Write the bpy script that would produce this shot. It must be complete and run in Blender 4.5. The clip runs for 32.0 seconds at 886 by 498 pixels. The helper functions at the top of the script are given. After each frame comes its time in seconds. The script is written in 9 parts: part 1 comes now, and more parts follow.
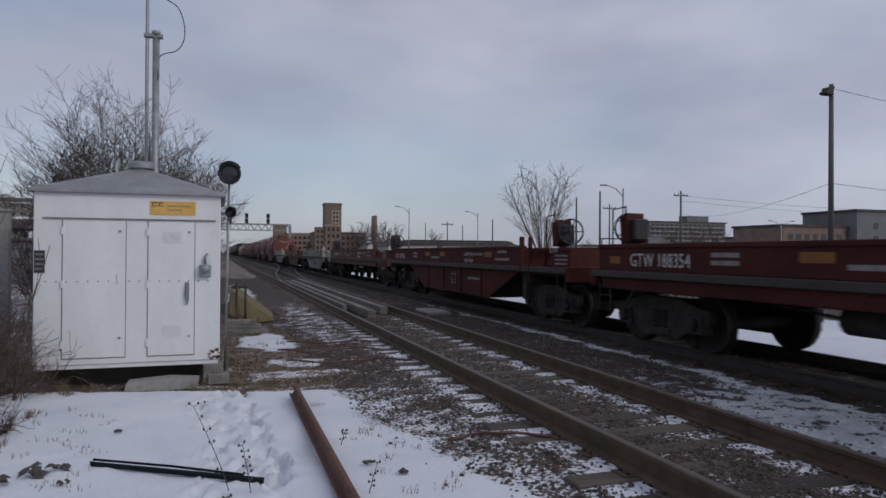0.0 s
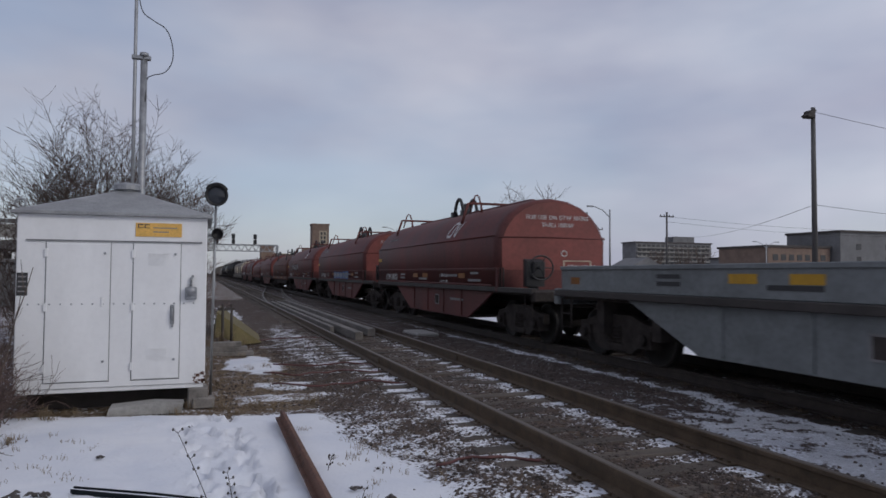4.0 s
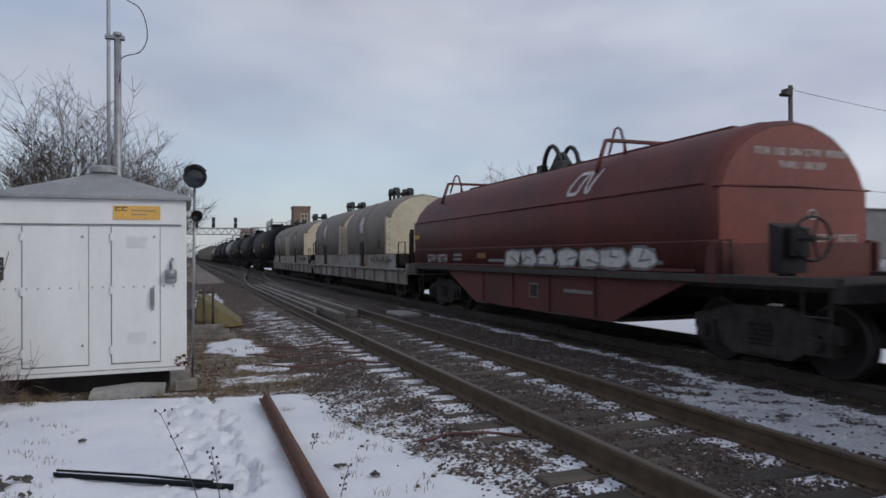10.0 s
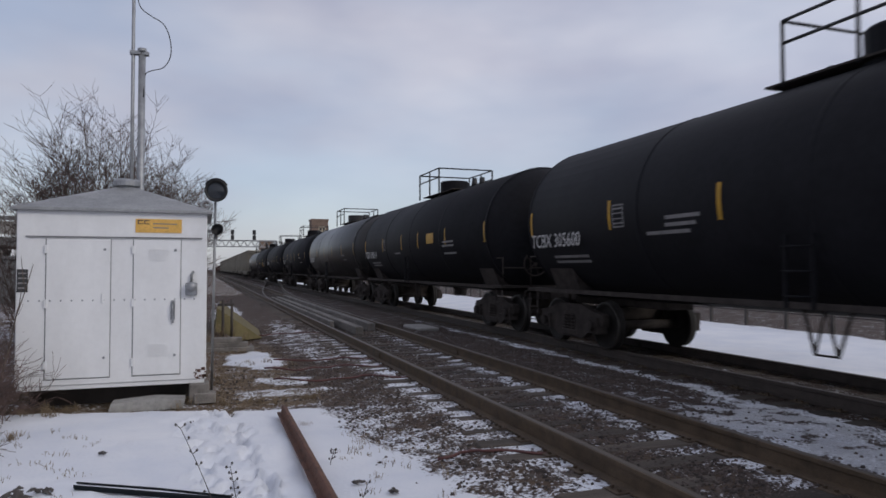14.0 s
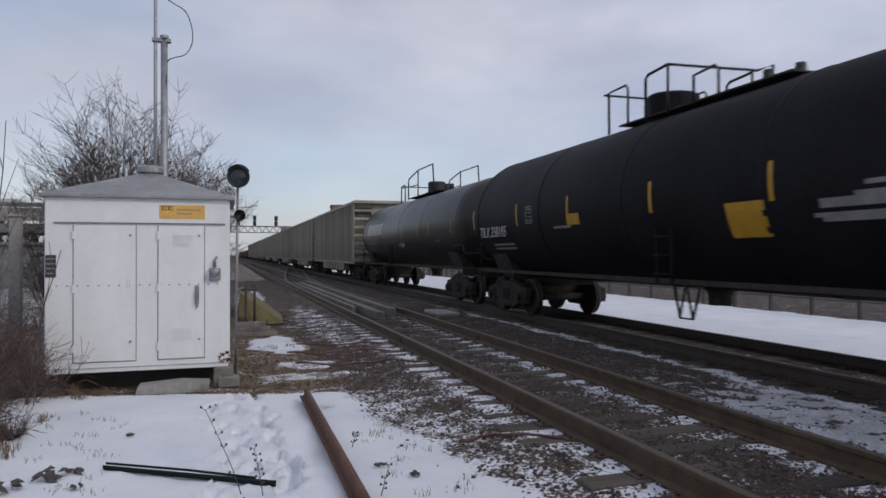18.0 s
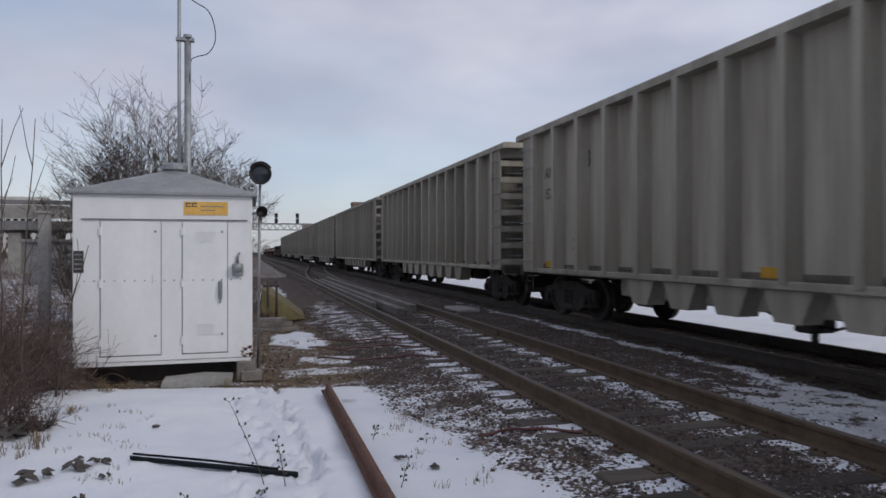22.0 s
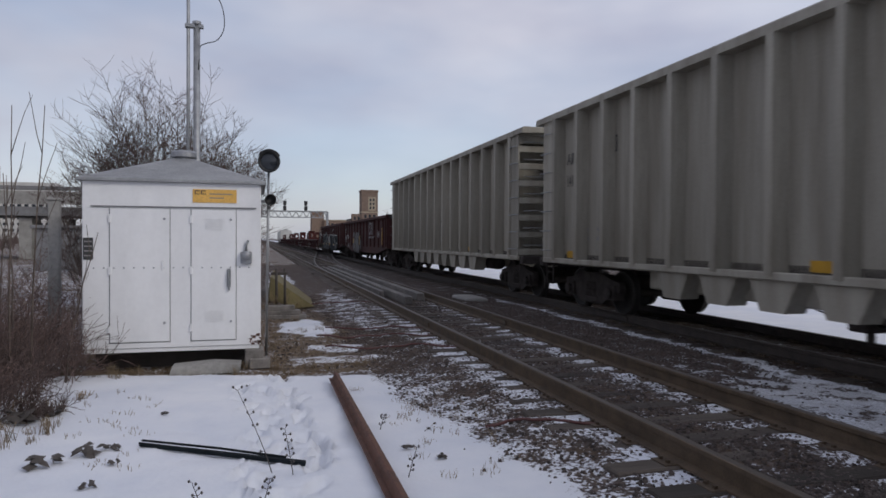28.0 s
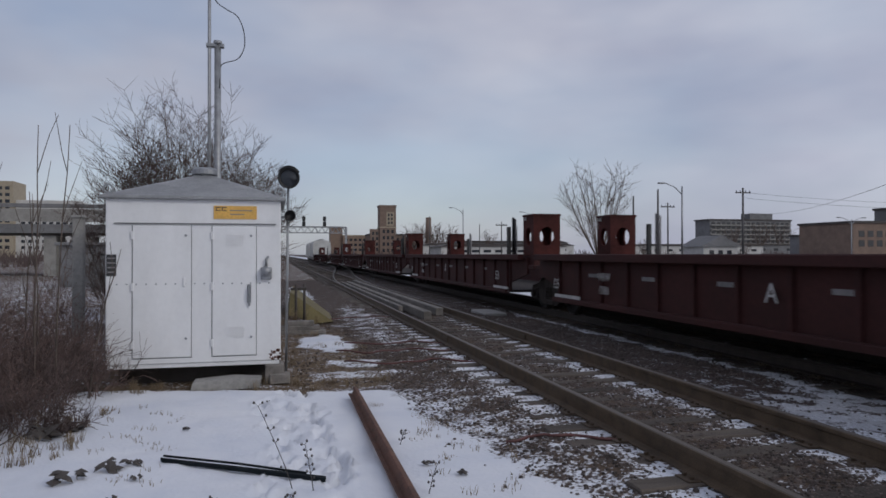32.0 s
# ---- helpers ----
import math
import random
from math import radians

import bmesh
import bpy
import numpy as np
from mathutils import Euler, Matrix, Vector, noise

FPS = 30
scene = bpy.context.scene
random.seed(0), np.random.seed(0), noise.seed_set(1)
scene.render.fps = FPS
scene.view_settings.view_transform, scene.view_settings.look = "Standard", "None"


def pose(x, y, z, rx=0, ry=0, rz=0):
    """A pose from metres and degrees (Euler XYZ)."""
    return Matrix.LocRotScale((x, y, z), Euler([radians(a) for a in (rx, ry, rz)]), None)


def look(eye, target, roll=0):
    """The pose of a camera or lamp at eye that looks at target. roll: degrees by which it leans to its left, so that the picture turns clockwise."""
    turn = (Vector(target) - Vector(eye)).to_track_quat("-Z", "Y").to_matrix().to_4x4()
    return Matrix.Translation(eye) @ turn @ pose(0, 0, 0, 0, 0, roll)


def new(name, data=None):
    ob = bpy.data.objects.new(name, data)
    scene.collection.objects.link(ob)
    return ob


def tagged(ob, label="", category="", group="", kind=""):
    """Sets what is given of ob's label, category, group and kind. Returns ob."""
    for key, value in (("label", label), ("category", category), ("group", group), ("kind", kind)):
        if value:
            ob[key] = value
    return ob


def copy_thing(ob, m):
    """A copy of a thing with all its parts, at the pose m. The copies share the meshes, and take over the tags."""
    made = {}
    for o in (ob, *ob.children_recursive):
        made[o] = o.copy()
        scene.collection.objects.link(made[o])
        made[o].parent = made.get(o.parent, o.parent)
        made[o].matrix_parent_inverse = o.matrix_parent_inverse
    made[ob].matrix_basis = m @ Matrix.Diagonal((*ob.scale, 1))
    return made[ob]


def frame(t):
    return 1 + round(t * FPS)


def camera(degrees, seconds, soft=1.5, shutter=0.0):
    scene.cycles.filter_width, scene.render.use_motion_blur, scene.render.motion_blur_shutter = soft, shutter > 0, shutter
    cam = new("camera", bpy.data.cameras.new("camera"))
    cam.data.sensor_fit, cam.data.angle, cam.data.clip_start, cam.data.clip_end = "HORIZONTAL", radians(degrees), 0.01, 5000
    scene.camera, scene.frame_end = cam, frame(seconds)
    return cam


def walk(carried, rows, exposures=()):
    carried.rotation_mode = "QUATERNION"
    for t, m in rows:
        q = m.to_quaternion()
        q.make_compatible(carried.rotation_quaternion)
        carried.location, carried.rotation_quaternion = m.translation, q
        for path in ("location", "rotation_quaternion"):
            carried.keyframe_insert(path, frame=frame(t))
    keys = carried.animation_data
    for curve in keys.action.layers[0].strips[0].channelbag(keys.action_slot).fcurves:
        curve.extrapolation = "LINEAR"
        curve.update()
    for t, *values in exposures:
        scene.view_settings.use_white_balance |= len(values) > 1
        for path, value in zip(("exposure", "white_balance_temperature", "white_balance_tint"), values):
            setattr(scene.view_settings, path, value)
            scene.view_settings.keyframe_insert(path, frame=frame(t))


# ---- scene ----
cam = camera(65.7, 32.0, soft=1.6, shutter=0.12)
# t, x, y, z, tilt, lean, turn of a camera held by hand on one spot
ROWS = [
    (0.0, 0.008, -0.002, 1.685, 90.36, -0.37, -18.17),
    (0.5, 0.010, -0.011, 1.682, 90.03, -0.17, -18.59),
    (1.0, 0.012, -0.023, 1.676, 90.75, 0.04, -17.98),
    (1.5, 0.010, -0.014, 1.684, 91.02, -0.02, -18.46),
    (2.0, 0.007, -0.009, 1.689, 91.74, 0.12, -18.48),
    (2.5, 0.007, -0.000, 1.694, 92.01, 0.19, -18.46),
    (4.5, 0.008, 0.014, 1.702, 92.14, -0.42, -19.34),
    (5.0, 0.017, 0.016, 1.700, 92.92, 0.34, -18.77),
    (5.5, 0.016, 0.010, 1.694, 90.87, -0.00, -20.51),
    (6.0, 0.021, -0.000, 1.685, 91.17, 0.52, -21.60),
    (6.5, 0.015, 0.005, 1.691, 91.27, -0.55, -21.76),
    (7.0, 0.015, 0.004, 1.689, 92.10, 0.17, -21.18),
    (7.5, 0.013, 0.002, 1.687, 91.55, -0.33, -21.45),
    (8.0, 0.012, 0.005, 1.688, 90.57, 0.17, -21.49),
    (8.5, 0.011, 0.007, 1.690, 89.72, 0.26, -21.48),
    (9.0, 0.016, 0.005, 1.691, 89.79, 0.39, -21.44),
    (9.5, 0.011, 0.001, 1.686, 89.84, 0.43, -21.43),
    (10.0, 0.014, -0.011, 1.680, 90.52, 0.37, -20.66),
    (10.5, 0.014, -0.011, 1.679, 91.20, 0.41, -20.42),
    (11.0, 0.012, 0.002, 1.688, 90.79, 0.25, -20.65),
    (11.5, 0.010, 0.010, 1.695, 90.68, 0.34, -20.77),
    (12.0, 0.013, 0.011, 1.699, 91.14, 0.53, -21.17),
    (12.5, 0.006, 0.011, 1.696, 91.40, 0.27, -21.13),
    (13.0, 0.001, 0.011, 1.695, 91.61, 0.40, -20.84),
    (13.5, -0.004, 0.017, 1.699, 91.66, -0.02, -20.21),
    (14.0, -0.004, 0.017, 1.697, 91.64, 0.01, -19.25),
    (14.5, -0.005, 0.022, 1.702, 91.33, 0.24, -18.64),
    (15.0, -0.005, 0.023, 1.702, 91.57, 0.38, -18.12),
    (15.5, -0.006, 0.019, 1.700, 91.15, 0.41, -17.59),
    (17.5, -0.006, 0.012, 1.694, 90.51, 0.11, -17.21),
    (18.0, -0.005, 0.011, 1.693, 90.42, 0.10, -17.53),
    (18.5, -0.005, 0.018, 1.701, 89.29, 0.21, -17.56),
    (19.0, -0.002, 0.017, 1.701, 89.36, 0.50, -17.45),
    (19.5, -0.004, 0.014, 1.702, 89.25, -0.10, -17.55),
    (20.0, -0.007, 0.013, 1.706, 89.55, -0.24, -17.61),
    (20.5, -0.011, 0.007, 1.704, 90.16, -0.15, -17.27),
    (21.0, -0.014, -0.018, 1.685, 90.40, -0.02, -16.64),
    (21.5, -0.009, -0.025, 1.678, 90.27, -0.24, -16.17),
    (22.0, -0.011, -0.029, 1.675, 90.19, 0.12, -15.84),
    (22.5, -0.007, -0.025, 1.678, 90.40, -0.11, -14.75),
    (23.0, -0.008, -0.020, 1.682, 89.84, -0.01, -14.48),
    (23.5, -0.009, -0.015, 1.682, 90.50, 0.08, -14.63),
    (24.0, -0.011, -0.011, 1.685, 90.71, -0.01, -14.50),
    (24.5, -0.009, -0.020, 1.674, 90.51, -0.42, -14.59),
    (25.0, -0.011, -0.024, 1.671, 90.20, -0.38, -14.60),
    (25.5, -0.009, -0.015, 1.676, 89.16, -0.20, -14.97),
    (27.5, -0.007, -0.005, 1.688, 88.81, -0.28, -15.00),
    (28.0, -0.010, -0.002, 1.687, 89.22, -0.29, -15.17),
    (28.5, -0.008, -0.003, 1.689, 89.47, -0.10, -15.08),
    (29.0, -0.012, -0.003, 1.690, 89.96, 0.15, -15.48),
    (29.5, -0.009, 0.001, 1.696, 90.43, 0.31, -15.03),
    (30.0, -0.014, 0.009, 1.700, 90.95, 0.41, -14.84),
    (30.5, -0.013, -0.003, 1.684, 90.71, 0.45, -13.77),
    (31.0, -0.022, 0.002, 1.689, 90.92, -0.12, -13.35),
    (31.5, -0.014, -0.006, 1.683, 90.69, 0.11, -13.58),
    (32.0, -0.016, -0.001, 1.688, 90.43, 0.08, -13.65),
]
walk(cam, [(t, pose(x, y, z, rx, ry, rz)) for t, x, y, z, rx, ry, rz in ROWS], exposures=[(0.0, -0.22, 6200, 9), (2.5, -0.22, 6200, 9), (4.5, -0.08, 6290, 9), (6.0, 0.02, 6350, 8), (7.0, 0.01, 6280, 6.5), (9.0, 0.02, 6300, 7), (10.0, 0.07, 6330, 5), (11.0, 0.02, 6220, 7), (12.0, 0.02, 6240, 7), (13.0, 0.07, 6380, 9), (21.0, 0.15, 6400, 8), (29.0, 0.13, 6370, 9), (30.0, -0.06, 6250, 9), (32.0, -0.14, 6240, 8)])

# ---- world and light ----
SUN_ELEV, SUN_AZ = 32.0, 140.0  # low winter sun behind thin cloud, over the right shoulder
world = bpy.data.worlds.new("winter_sky")
scene.world = world
world.use_nodes = True
wn, wl = world.node_tree.nodes, world.node_tree.links
wn.clear()
w_out = wn.new("ShaderNodeOutputWorld")
w_bg = wn.new("ShaderNodeBackground")
w_bg.inputs["Strength"].default_value = 0.12
w_sky = wn.new("ShaderNodeTexSky")
w_sky.sky_type, w_sky.sun_disc = "NISHITA", False
w_sky.sun_elevation, w_sky.sun_rotation = radians(SUN_ELEV), radians(SUN_AZ)
w_sky.air_density, w_sky.dust_density, w_sky.ozone_density = 1.0, 1.1, 1.8
w_co = wn.new("ShaderNodeTexCoord")
w_map = wn.new("ShaderNodeMapping")
w_map.inputs["Scale"].default_value = (1.0, 1.0, 2.6)
w_map.inputs["Location"].default_value = (3.1, 0.4, 0.0)
w_noise = wn.new("ShaderNodeTexNoise")
w_noise.inputs["Scale"].default_value, w_noise.inputs["Detail"].default_value, w_noise.inputs["Roughness"].default_value = 1.5, 5.0, 0.5
w_ramp = wn.new("ShaderNodeValToRGB")
w_ramp.color_ramp.elements[0].position, w_ramp.color_ramp.elements[0].color = 0.36, (0.57, 0.57, 0.57, 1)
w_ramp.color_ramp.elements[1].position, w_ramp.color_ramp.elements[1].color = 0.58, (0.97, 0.97, 0.97, 1)
w_noise2 = wn.new("ShaderNodeTexNoise")
w_noise2.inputs["Scale"].default_value, w_noise2.inputs["Detail"].default_value = 2.2, 4.0
w_shade = wn.new("ShaderNodeValToRGB")
w_shade.color_ramp.elements[0].position, w_shade.color_ramp.elements[0].color = 0.35, (3.40, 3.42, 4.24, 1)
w_shade.color_ramp.elements[1].position, w_shade.color_ramp.elements[1].color = 0.68, (5.04, 5.02, 5.62, 1)
w_mix = wn.new("ShaderNodeMix")
w_mix.data_type = "RGBA"
wl.new(w_co.outputs["Generated"], w_map.inputs["Vector"])
wl.new(w_map.outputs["Vector"], w_noise.inputs["Vector"])
wl.new(w_map.outputs["Vector"], w_noise2.inputs["Vector"])
wl.new(w_noise.outputs["Fac"], w_ramp.inputs["Fac"])
wl.new(w_noise2.outputs["Fac"], w_shade.inputs["Fac"])
wl.new(w_ramp.outputs["Color"], w_mix.inputs["Factor"])
wl.new(w_sky.outputs["Color"], w_mix.inputs["A"])
w_sep = wn.new("ShaderNodeSeparateXYZ")
w_side = wn.new("ShaderNodeMapRange")  # the thin cloud is brighter towards the sun's side
w_side.inputs["From Min"].default_value, w_side.inputs["From Max"].default_value = -1.0, 1.0
w_side.inputs["To Min"].default_value, w_side.inputs["To Max"].default_value = 0.76, 1.18
w_gain = wn.new("ShaderNodeVectorMath")
w_gain.operation = "SCALE"
wl.new(w_co.outputs["Generated"], w_sep.inputs["Vector"])
wl.new(w_sep.outputs["X"], w_side.inputs["Value"])
wl.new(w_shade.outputs["Color"], w_gain.inputs[0])
wl.new(w_side.outputs["Result"], w_gain.inputs["Scale"])
wl.new(w_gain.outputs["Vector"], w_mix.inputs["B"])
wl.new(w_mix.outputs["Result"], w_bg.inputs["Color"])
wl.new(w_bg.outputs["Background"], w_out.inputs["Surface"])

sun = new("sun", bpy.data.lights.new("sun", "SUN"))
sun.data.energy, sun.data.angle, sun.data.color = 0.8, radians(20), (1.0, 0.93, 0.84)
sun_way = Vector((math.sin(radians(SUN_AZ)) * math.cos(radians(SUN_ELEV)), math.cos(radians(SUN_AZ)) * math.cos(radians(SUN_ELEV)), math.sin(radians(SUN_ELEV))))
sun.matrix_world = look(sun_way * 100, (0, 0, 0))


# ---- materials ----
def surface(name, rgb, rough=0.7, metal=0.0, var=0.3, scale=3.0, bump=0.15, tint=None, fine_mix=0.35, spec=0.5, stretch=(1, 1, 1)):
    """A worn surface: base colour varied at two scales, fine relief, uneven gloss."""
    m = bpy.data.materials.new(name)
    m.use_nodes = True
    n, l = m.node_tree.nodes, m.node_tree.links
    b = n["Principled BSDF"]
    b.inputs["Metallic"].default_value = metal
    b.inputs["Specular IOR Level"].default_value = spec
    co = n.new("ShaderNodeTexCoord")
    mp = n.new("ShaderNodeMapping")
    mp.inputs["Scale"].default_value = stretch
    l.new(co.outputs["Object"], mp.inputs["Vector"])
    big = n.new("ShaderNodeTexNoise")
    big.inputs["Scale"].default_value, big.inputs["Detail"].default_value, big.inputs["Roughness"].default_value = scale, 6.0, 0.65
    fine = n.new("ShaderNodeTexNoise")
    fine.inputs["Scale"].default_value, fine.inputs["Detail"].default_value = scale * 14, 3.0
    l.new(mp.outputs["Vector"], big.inputs["Vector"])
    l.new(co.outputs["Object"], fine.inputs["Vector"])
    ramp = n.new("ShaderNodeValToRGB")
    dark = tint or tuple(c * (1 - var) for c in rgb)
    ramp.color_ramp.elements[0].position, ramp.color_ramp.elements[0].color = 0.32, (*dark, 1)
    ramp.color_ramp.elements[1].position, ramp.color_ramp.elements[1].color = 0.62, (*[min(1, c * (1 + var * 0.25)) for c in rgb], 1)
    l.new(big.outputs["Fac"], ramp.inputs["Fac"])
    mul = n.new("ShaderNodeMix")
    mul.data_type, mul.blend_type = "RGBA", "MULTIPLY"
    mul.inputs["Factor"].default_value = fine_mix
    r2 = n.new("ShaderNodeValToRGB")
    r2.color_ramp.elements[0].position, r2.color_ramp.elements[0].color = 0.3, (0.45, 0.45, 0.45, 1)
    r2.color_ramp.elements[1].position, r2.color_ramp.elements[1].color = 0.6, (1, 1, 1, 1)
    l.new(fine.outputs["Fac"], r2.inputs["Fac"])
    l.new(ramp.outputs["Color"], mul.inputs["A"])
    l.new(r2.outputs["Color"], mul.inputs["B"])
    l.new(mul.outputs["Result"], b.inputs["Base Color"])
    rr = n.new("ShaderNodeMapRange")
    rr.inputs["To Min"].default_value, rr.inputs["To Max"].default_value = max(0.05, rough - 0.12), min(1.0, rough + 0.12)
    l.new(big.outputs["Fac"], rr.inputs["Value"])
    l.new(rr.outputs["Result"], b.inputs["Roughness"])
    bp = n.new("ShaderNodeBump")
    bp.inputs["Strength"].default_value, bp.inputs["Distance"].default_value = bump, 0.01
    l.new(fine.outputs["Fac"], bp.inputs["Height"])
    l.new(bp.outputs["Normal"], b.inputs["Normal"])
    return m


def random_tone(m, amount=0.5):
    """Varies a material from object to object."""
    n, l = m.node_tree.nodes, m.node_tree.links
    b = n["Principled BSDF"]
    src = b.inputs["Base Color"].links[0].from_socket
    info = n.new("ShaderNodeObjectInfo")
    mr = n.new("ShaderNodeMapRange")
    mr.inputs["To Min"].default_value, mr.inputs["To Max"].default_value = 1 - amount, 1 + amount * 0.4
    hsv = n.new("ShaderNodeHueSaturation")
    l.new(info.outputs["Random"], mr.inputs["Value"])
    l.new(mr.outputs["Result"], hsv.inputs["Value"])
    l.new(src, hsv.inputs["Color"])
    l.new(hsv.outputs["Color"], b.inputs["Base Color"])
    return m


def random_island(m, low=0.45, high=1.5):
    """Varies a material from one loose piece of a mesh to the next."""
    n, l = m.node_tree.nodes, m.node_tree.links
    b = n["Principled BSDF"]
    src = b.inputs["Base Color"].links[0].from_socket
    geo = n.new("ShaderNodeNewGeometry")
    mr = n.new("ShaderNodeMapRange")
    mr.inputs["To Min"].default_value, mr.inputs["To Max"].default_value = low, high
    hsv = n.new("ShaderNodeHueSaturation")
    l.new(geo.outputs["Random Per Island"], mr.inputs["Value"])
    l.new(mr.outputs["Result"], hsv.inputs["Value"])
    l.new(src, hsv.inputs["Color"])
    l.new(hsv.outputs["Color"], b.inputs["Base Color"])
    return m


def ground_material():
    """Gravel, dry earth and lying snow, mixed by two attributes of the ground and by noise."""
    m = bpy.data.materials.new("winter_ground")
    m.use_nodes = True
    n, l = m.node_tree.nodes, m.node_tree.links
    b = n["Principled BSDF"]
    co = n.new("ShaderNodeTexCoord")

    def tex(scale, detail=5.0, rough=0.6):
        t = n.new("ShaderNodeTexNoise")
        t.inputs["Scale"].default_value, t.inputs["Detail"].default_value, t.inputs["Roughness"].default_value = scale, detail, rough
        l.new(co.outputs["Object"], t.inputs["Vector"])
        return t

    def ramp(src, p0, c0, p1, c1):
        r = n.new("ShaderNodeValToRGB")
        r.color_ramp.elements[0].position, r.color_ramp.elements[0].color = p0, (*c0, 1)
        r.color_ramp.elements[1].position, r.color_ramp.elements[1].color = p1, (*c1, 1)
        l.new(src, r.inputs["Fac"])
        return r.outputs["Color"]

    def mix(f, a, c):
        x = n.new("ShaderNodeMix")
        x.data_type = "RGBA"
        l.new(f, x.inputs["Factor"])
        l.new(a, x.inputs["A"])
        l.new(c, x.inputs["B"])
        return x.outputs["Result"]

    vor = n.new("ShaderNodeTexVoronoi")
    vor.inputs["Scale"].default_value = 22.0
    l.new(co.outputs["Object"], vor.inputs["Vector"])
    grain = tex(40, 4)
    patch = tex(1.6, 6)
    tufts = tex(7.0, 8, 0.7)
    gravel = ramp(vor.outputs["Color"], 0.1, (0.030, 0.022, 0.019), 0.9, (0.135, 0.102, 0.086))
    gravel2 = ramp(patch.outputs["Fac"], 0.35, (0.036, 0.025, 0.021), 0.7, (0.102, 0.068, 0.052))
    half = n.new("ShaderNodeMix")
    half.data_type = "RGBA"
    half.inputs["Factor"].default_value = 0.4
    l.new(gravel, half.inputs["A"])
    l.new(gravel2, half.inputs["B"])
    earth = ramp(tufts.outputs["Fac"], 0.3, (0.075, 0.05, 0.033), 0.7, (0.24, 0.175, 0.11))
    a_earth, a_snow, a_drift = n.new("ShaderNodeAttribute"), n.new("ShaderNodeAttribute"), n.new("ShaderNodeAttribute")
    a_earth.attribute_name, a_snow.attribute_name, a_drift.attribute_name = "earth", "snow", "drift"

    def mask(attr, noise_socket, soft):
        """1 where the cover exceeds the noise."""
        sub = n.new("ShaderNodeMath")
        sub.operation = "SUBTRACT"
        l.new(attr.outputs["Fac"], sub.inputs[0])
        l.new(noise_socket, sub.inputs[1])
        mr = n.new("ShaderNodeMapRange")
        mr.inputs["From Min"].default_value, mr.inputs["From Max"].default_value = -soft, soft
        l.new(sub.outputs["Value"], mr.inputs["Value"])
        return mr.outputs["Result"]

    blot = tex(2.6, 9, 0.70)
    speck = tex(27.0, 4, 0.6)
    both = n.new("ShaderNodeMix")
    both.inputs["Factor"].default_value = 0.50
    l.new(blot.outputs["Fac"], both.inputs["A"])
    l.new(speck.outputs["Fac"], both.inputs["B"])
    stretch = n.new("ShaderNodeMapRange")
    stretch.inputs["From Min"].default_value, stretch.inputs["From Max"].default_value = 0.36, 0.64
    l.new(both.outputs["Result"], stretch.inputs["Value"])
    stretch2 = n.new("ShaderNodeMapRange")
    stretch2.inputs["From Min"].default_value, stretch2.inputs["From Max"].default_value = 0.28, 0.72
    l.new(tufts.outputs["Fac"], stretch2.inputs["Value"])
    m_earth, m_snow = mask(a_earth, stretch2.outputs["Result"], 0.25), mask(a_snow, stretch.outputs["Result"], 0.13)
    snow = ramp(tex(0.9, 6).outputs["Fac"], 0.3, (0.66, 0.69, 0.76), 0.7, (0.80, 0.81, 0.84))
    # thin broad drifts over the stones; the mix also darkens them for the train's shade
    wide = n.new("ShaderNodeMix")
    wide.inputs["Factor"].default_value = 0.13
    l.new(tex(3.4, 6, 0.62).outputs["Fac"], wide.inputs["A"])
    l.new(speck.outputs["Fac"], wide.inputs["B"])
    stretch3 = n.new("ShaderNodeMapRange")
    stretch3.inputs["From Min"].default_value, stretch3.inputs["From Max"].default_value = 0.34, 0.66
    l.new(wide.outputs["Result"], stretch3.inputs["Value"])
    thin = n.new("ShaderNodeMath")
    thin.operation = "MULTIPLY"
    thin.inputs[1].default_value = 0.72
    l.new(mask(a_drift, stretch3.outputs["Result"], 0.09), thin.inputs[0])
    l.new(mix(m_snow, mix(thin.outputs["Value"], mix(m_earth, half.outputs["Result"], earth), snow), snow), b.inputs["Base Color"])
    b.inputs["Roughness"].default_value = 0.85
    b.inputs["Specular IOR Level"].default_value = 0.25
    add = n.new("ShaderNodeMath")
    add.operation = "MULTIPLY_ADD"
    l.new(vor.outputs["Distance"], add.inputs[0])
    add.inputs[1].default_value = 1.6
    l.new(grain.outputs["Fac"], add.inputs[2])
    inv = n.new("ShaderNodeMapRange")
    inv.inputs["To Min"].default_value, inv.inputs["To Max"].default_value = 0.9, 0.12
    l.new(m_snow, inv.inputs["Value"])
    bp = n.new("ShaderNodeBump")
    bp.inputs["Distance"].default_value = 0.03
    l.new(add.outputs["Value"], bp.inputs["Height"])
    l.new(inv.outputs["Result"], bp.inputs["Strength"])
    l.new(bp.outputs["Normal"], b.inputs["Normal"])
    return m


GROUND = ground_material()
STONE = random_island(surface("ballast_stone", (0.112, 0.090, 0.080), 0.9, var=0.5, scale=6))
RAIL = surface("rail_rust", (0.115, 0.080, 0.050), 0.65, 0.15, var=0.45, scale=5, bump=0.25)
# darker than RAIL: oil, and the train's shade put into the colour
MAIN_RAIL = surface("oily_shaded_rail", (0.062, 0.049, 0.042), 0.7, 0.1, var=0.4, scale=5, bump=0.2)
RAIL_TOP = surface("rail_head", (0.12, 0.10, 0.082), 0.55, 0.3, var=0.3, scale=9, bump=0.1, stretch=(1, 0.1, 1))
OLD_RAIL = surface("old_rail_rust", (0.145, 0.070, 0.048), 0.8, 0.05, var=0.5, scale=7, bump=0.4)
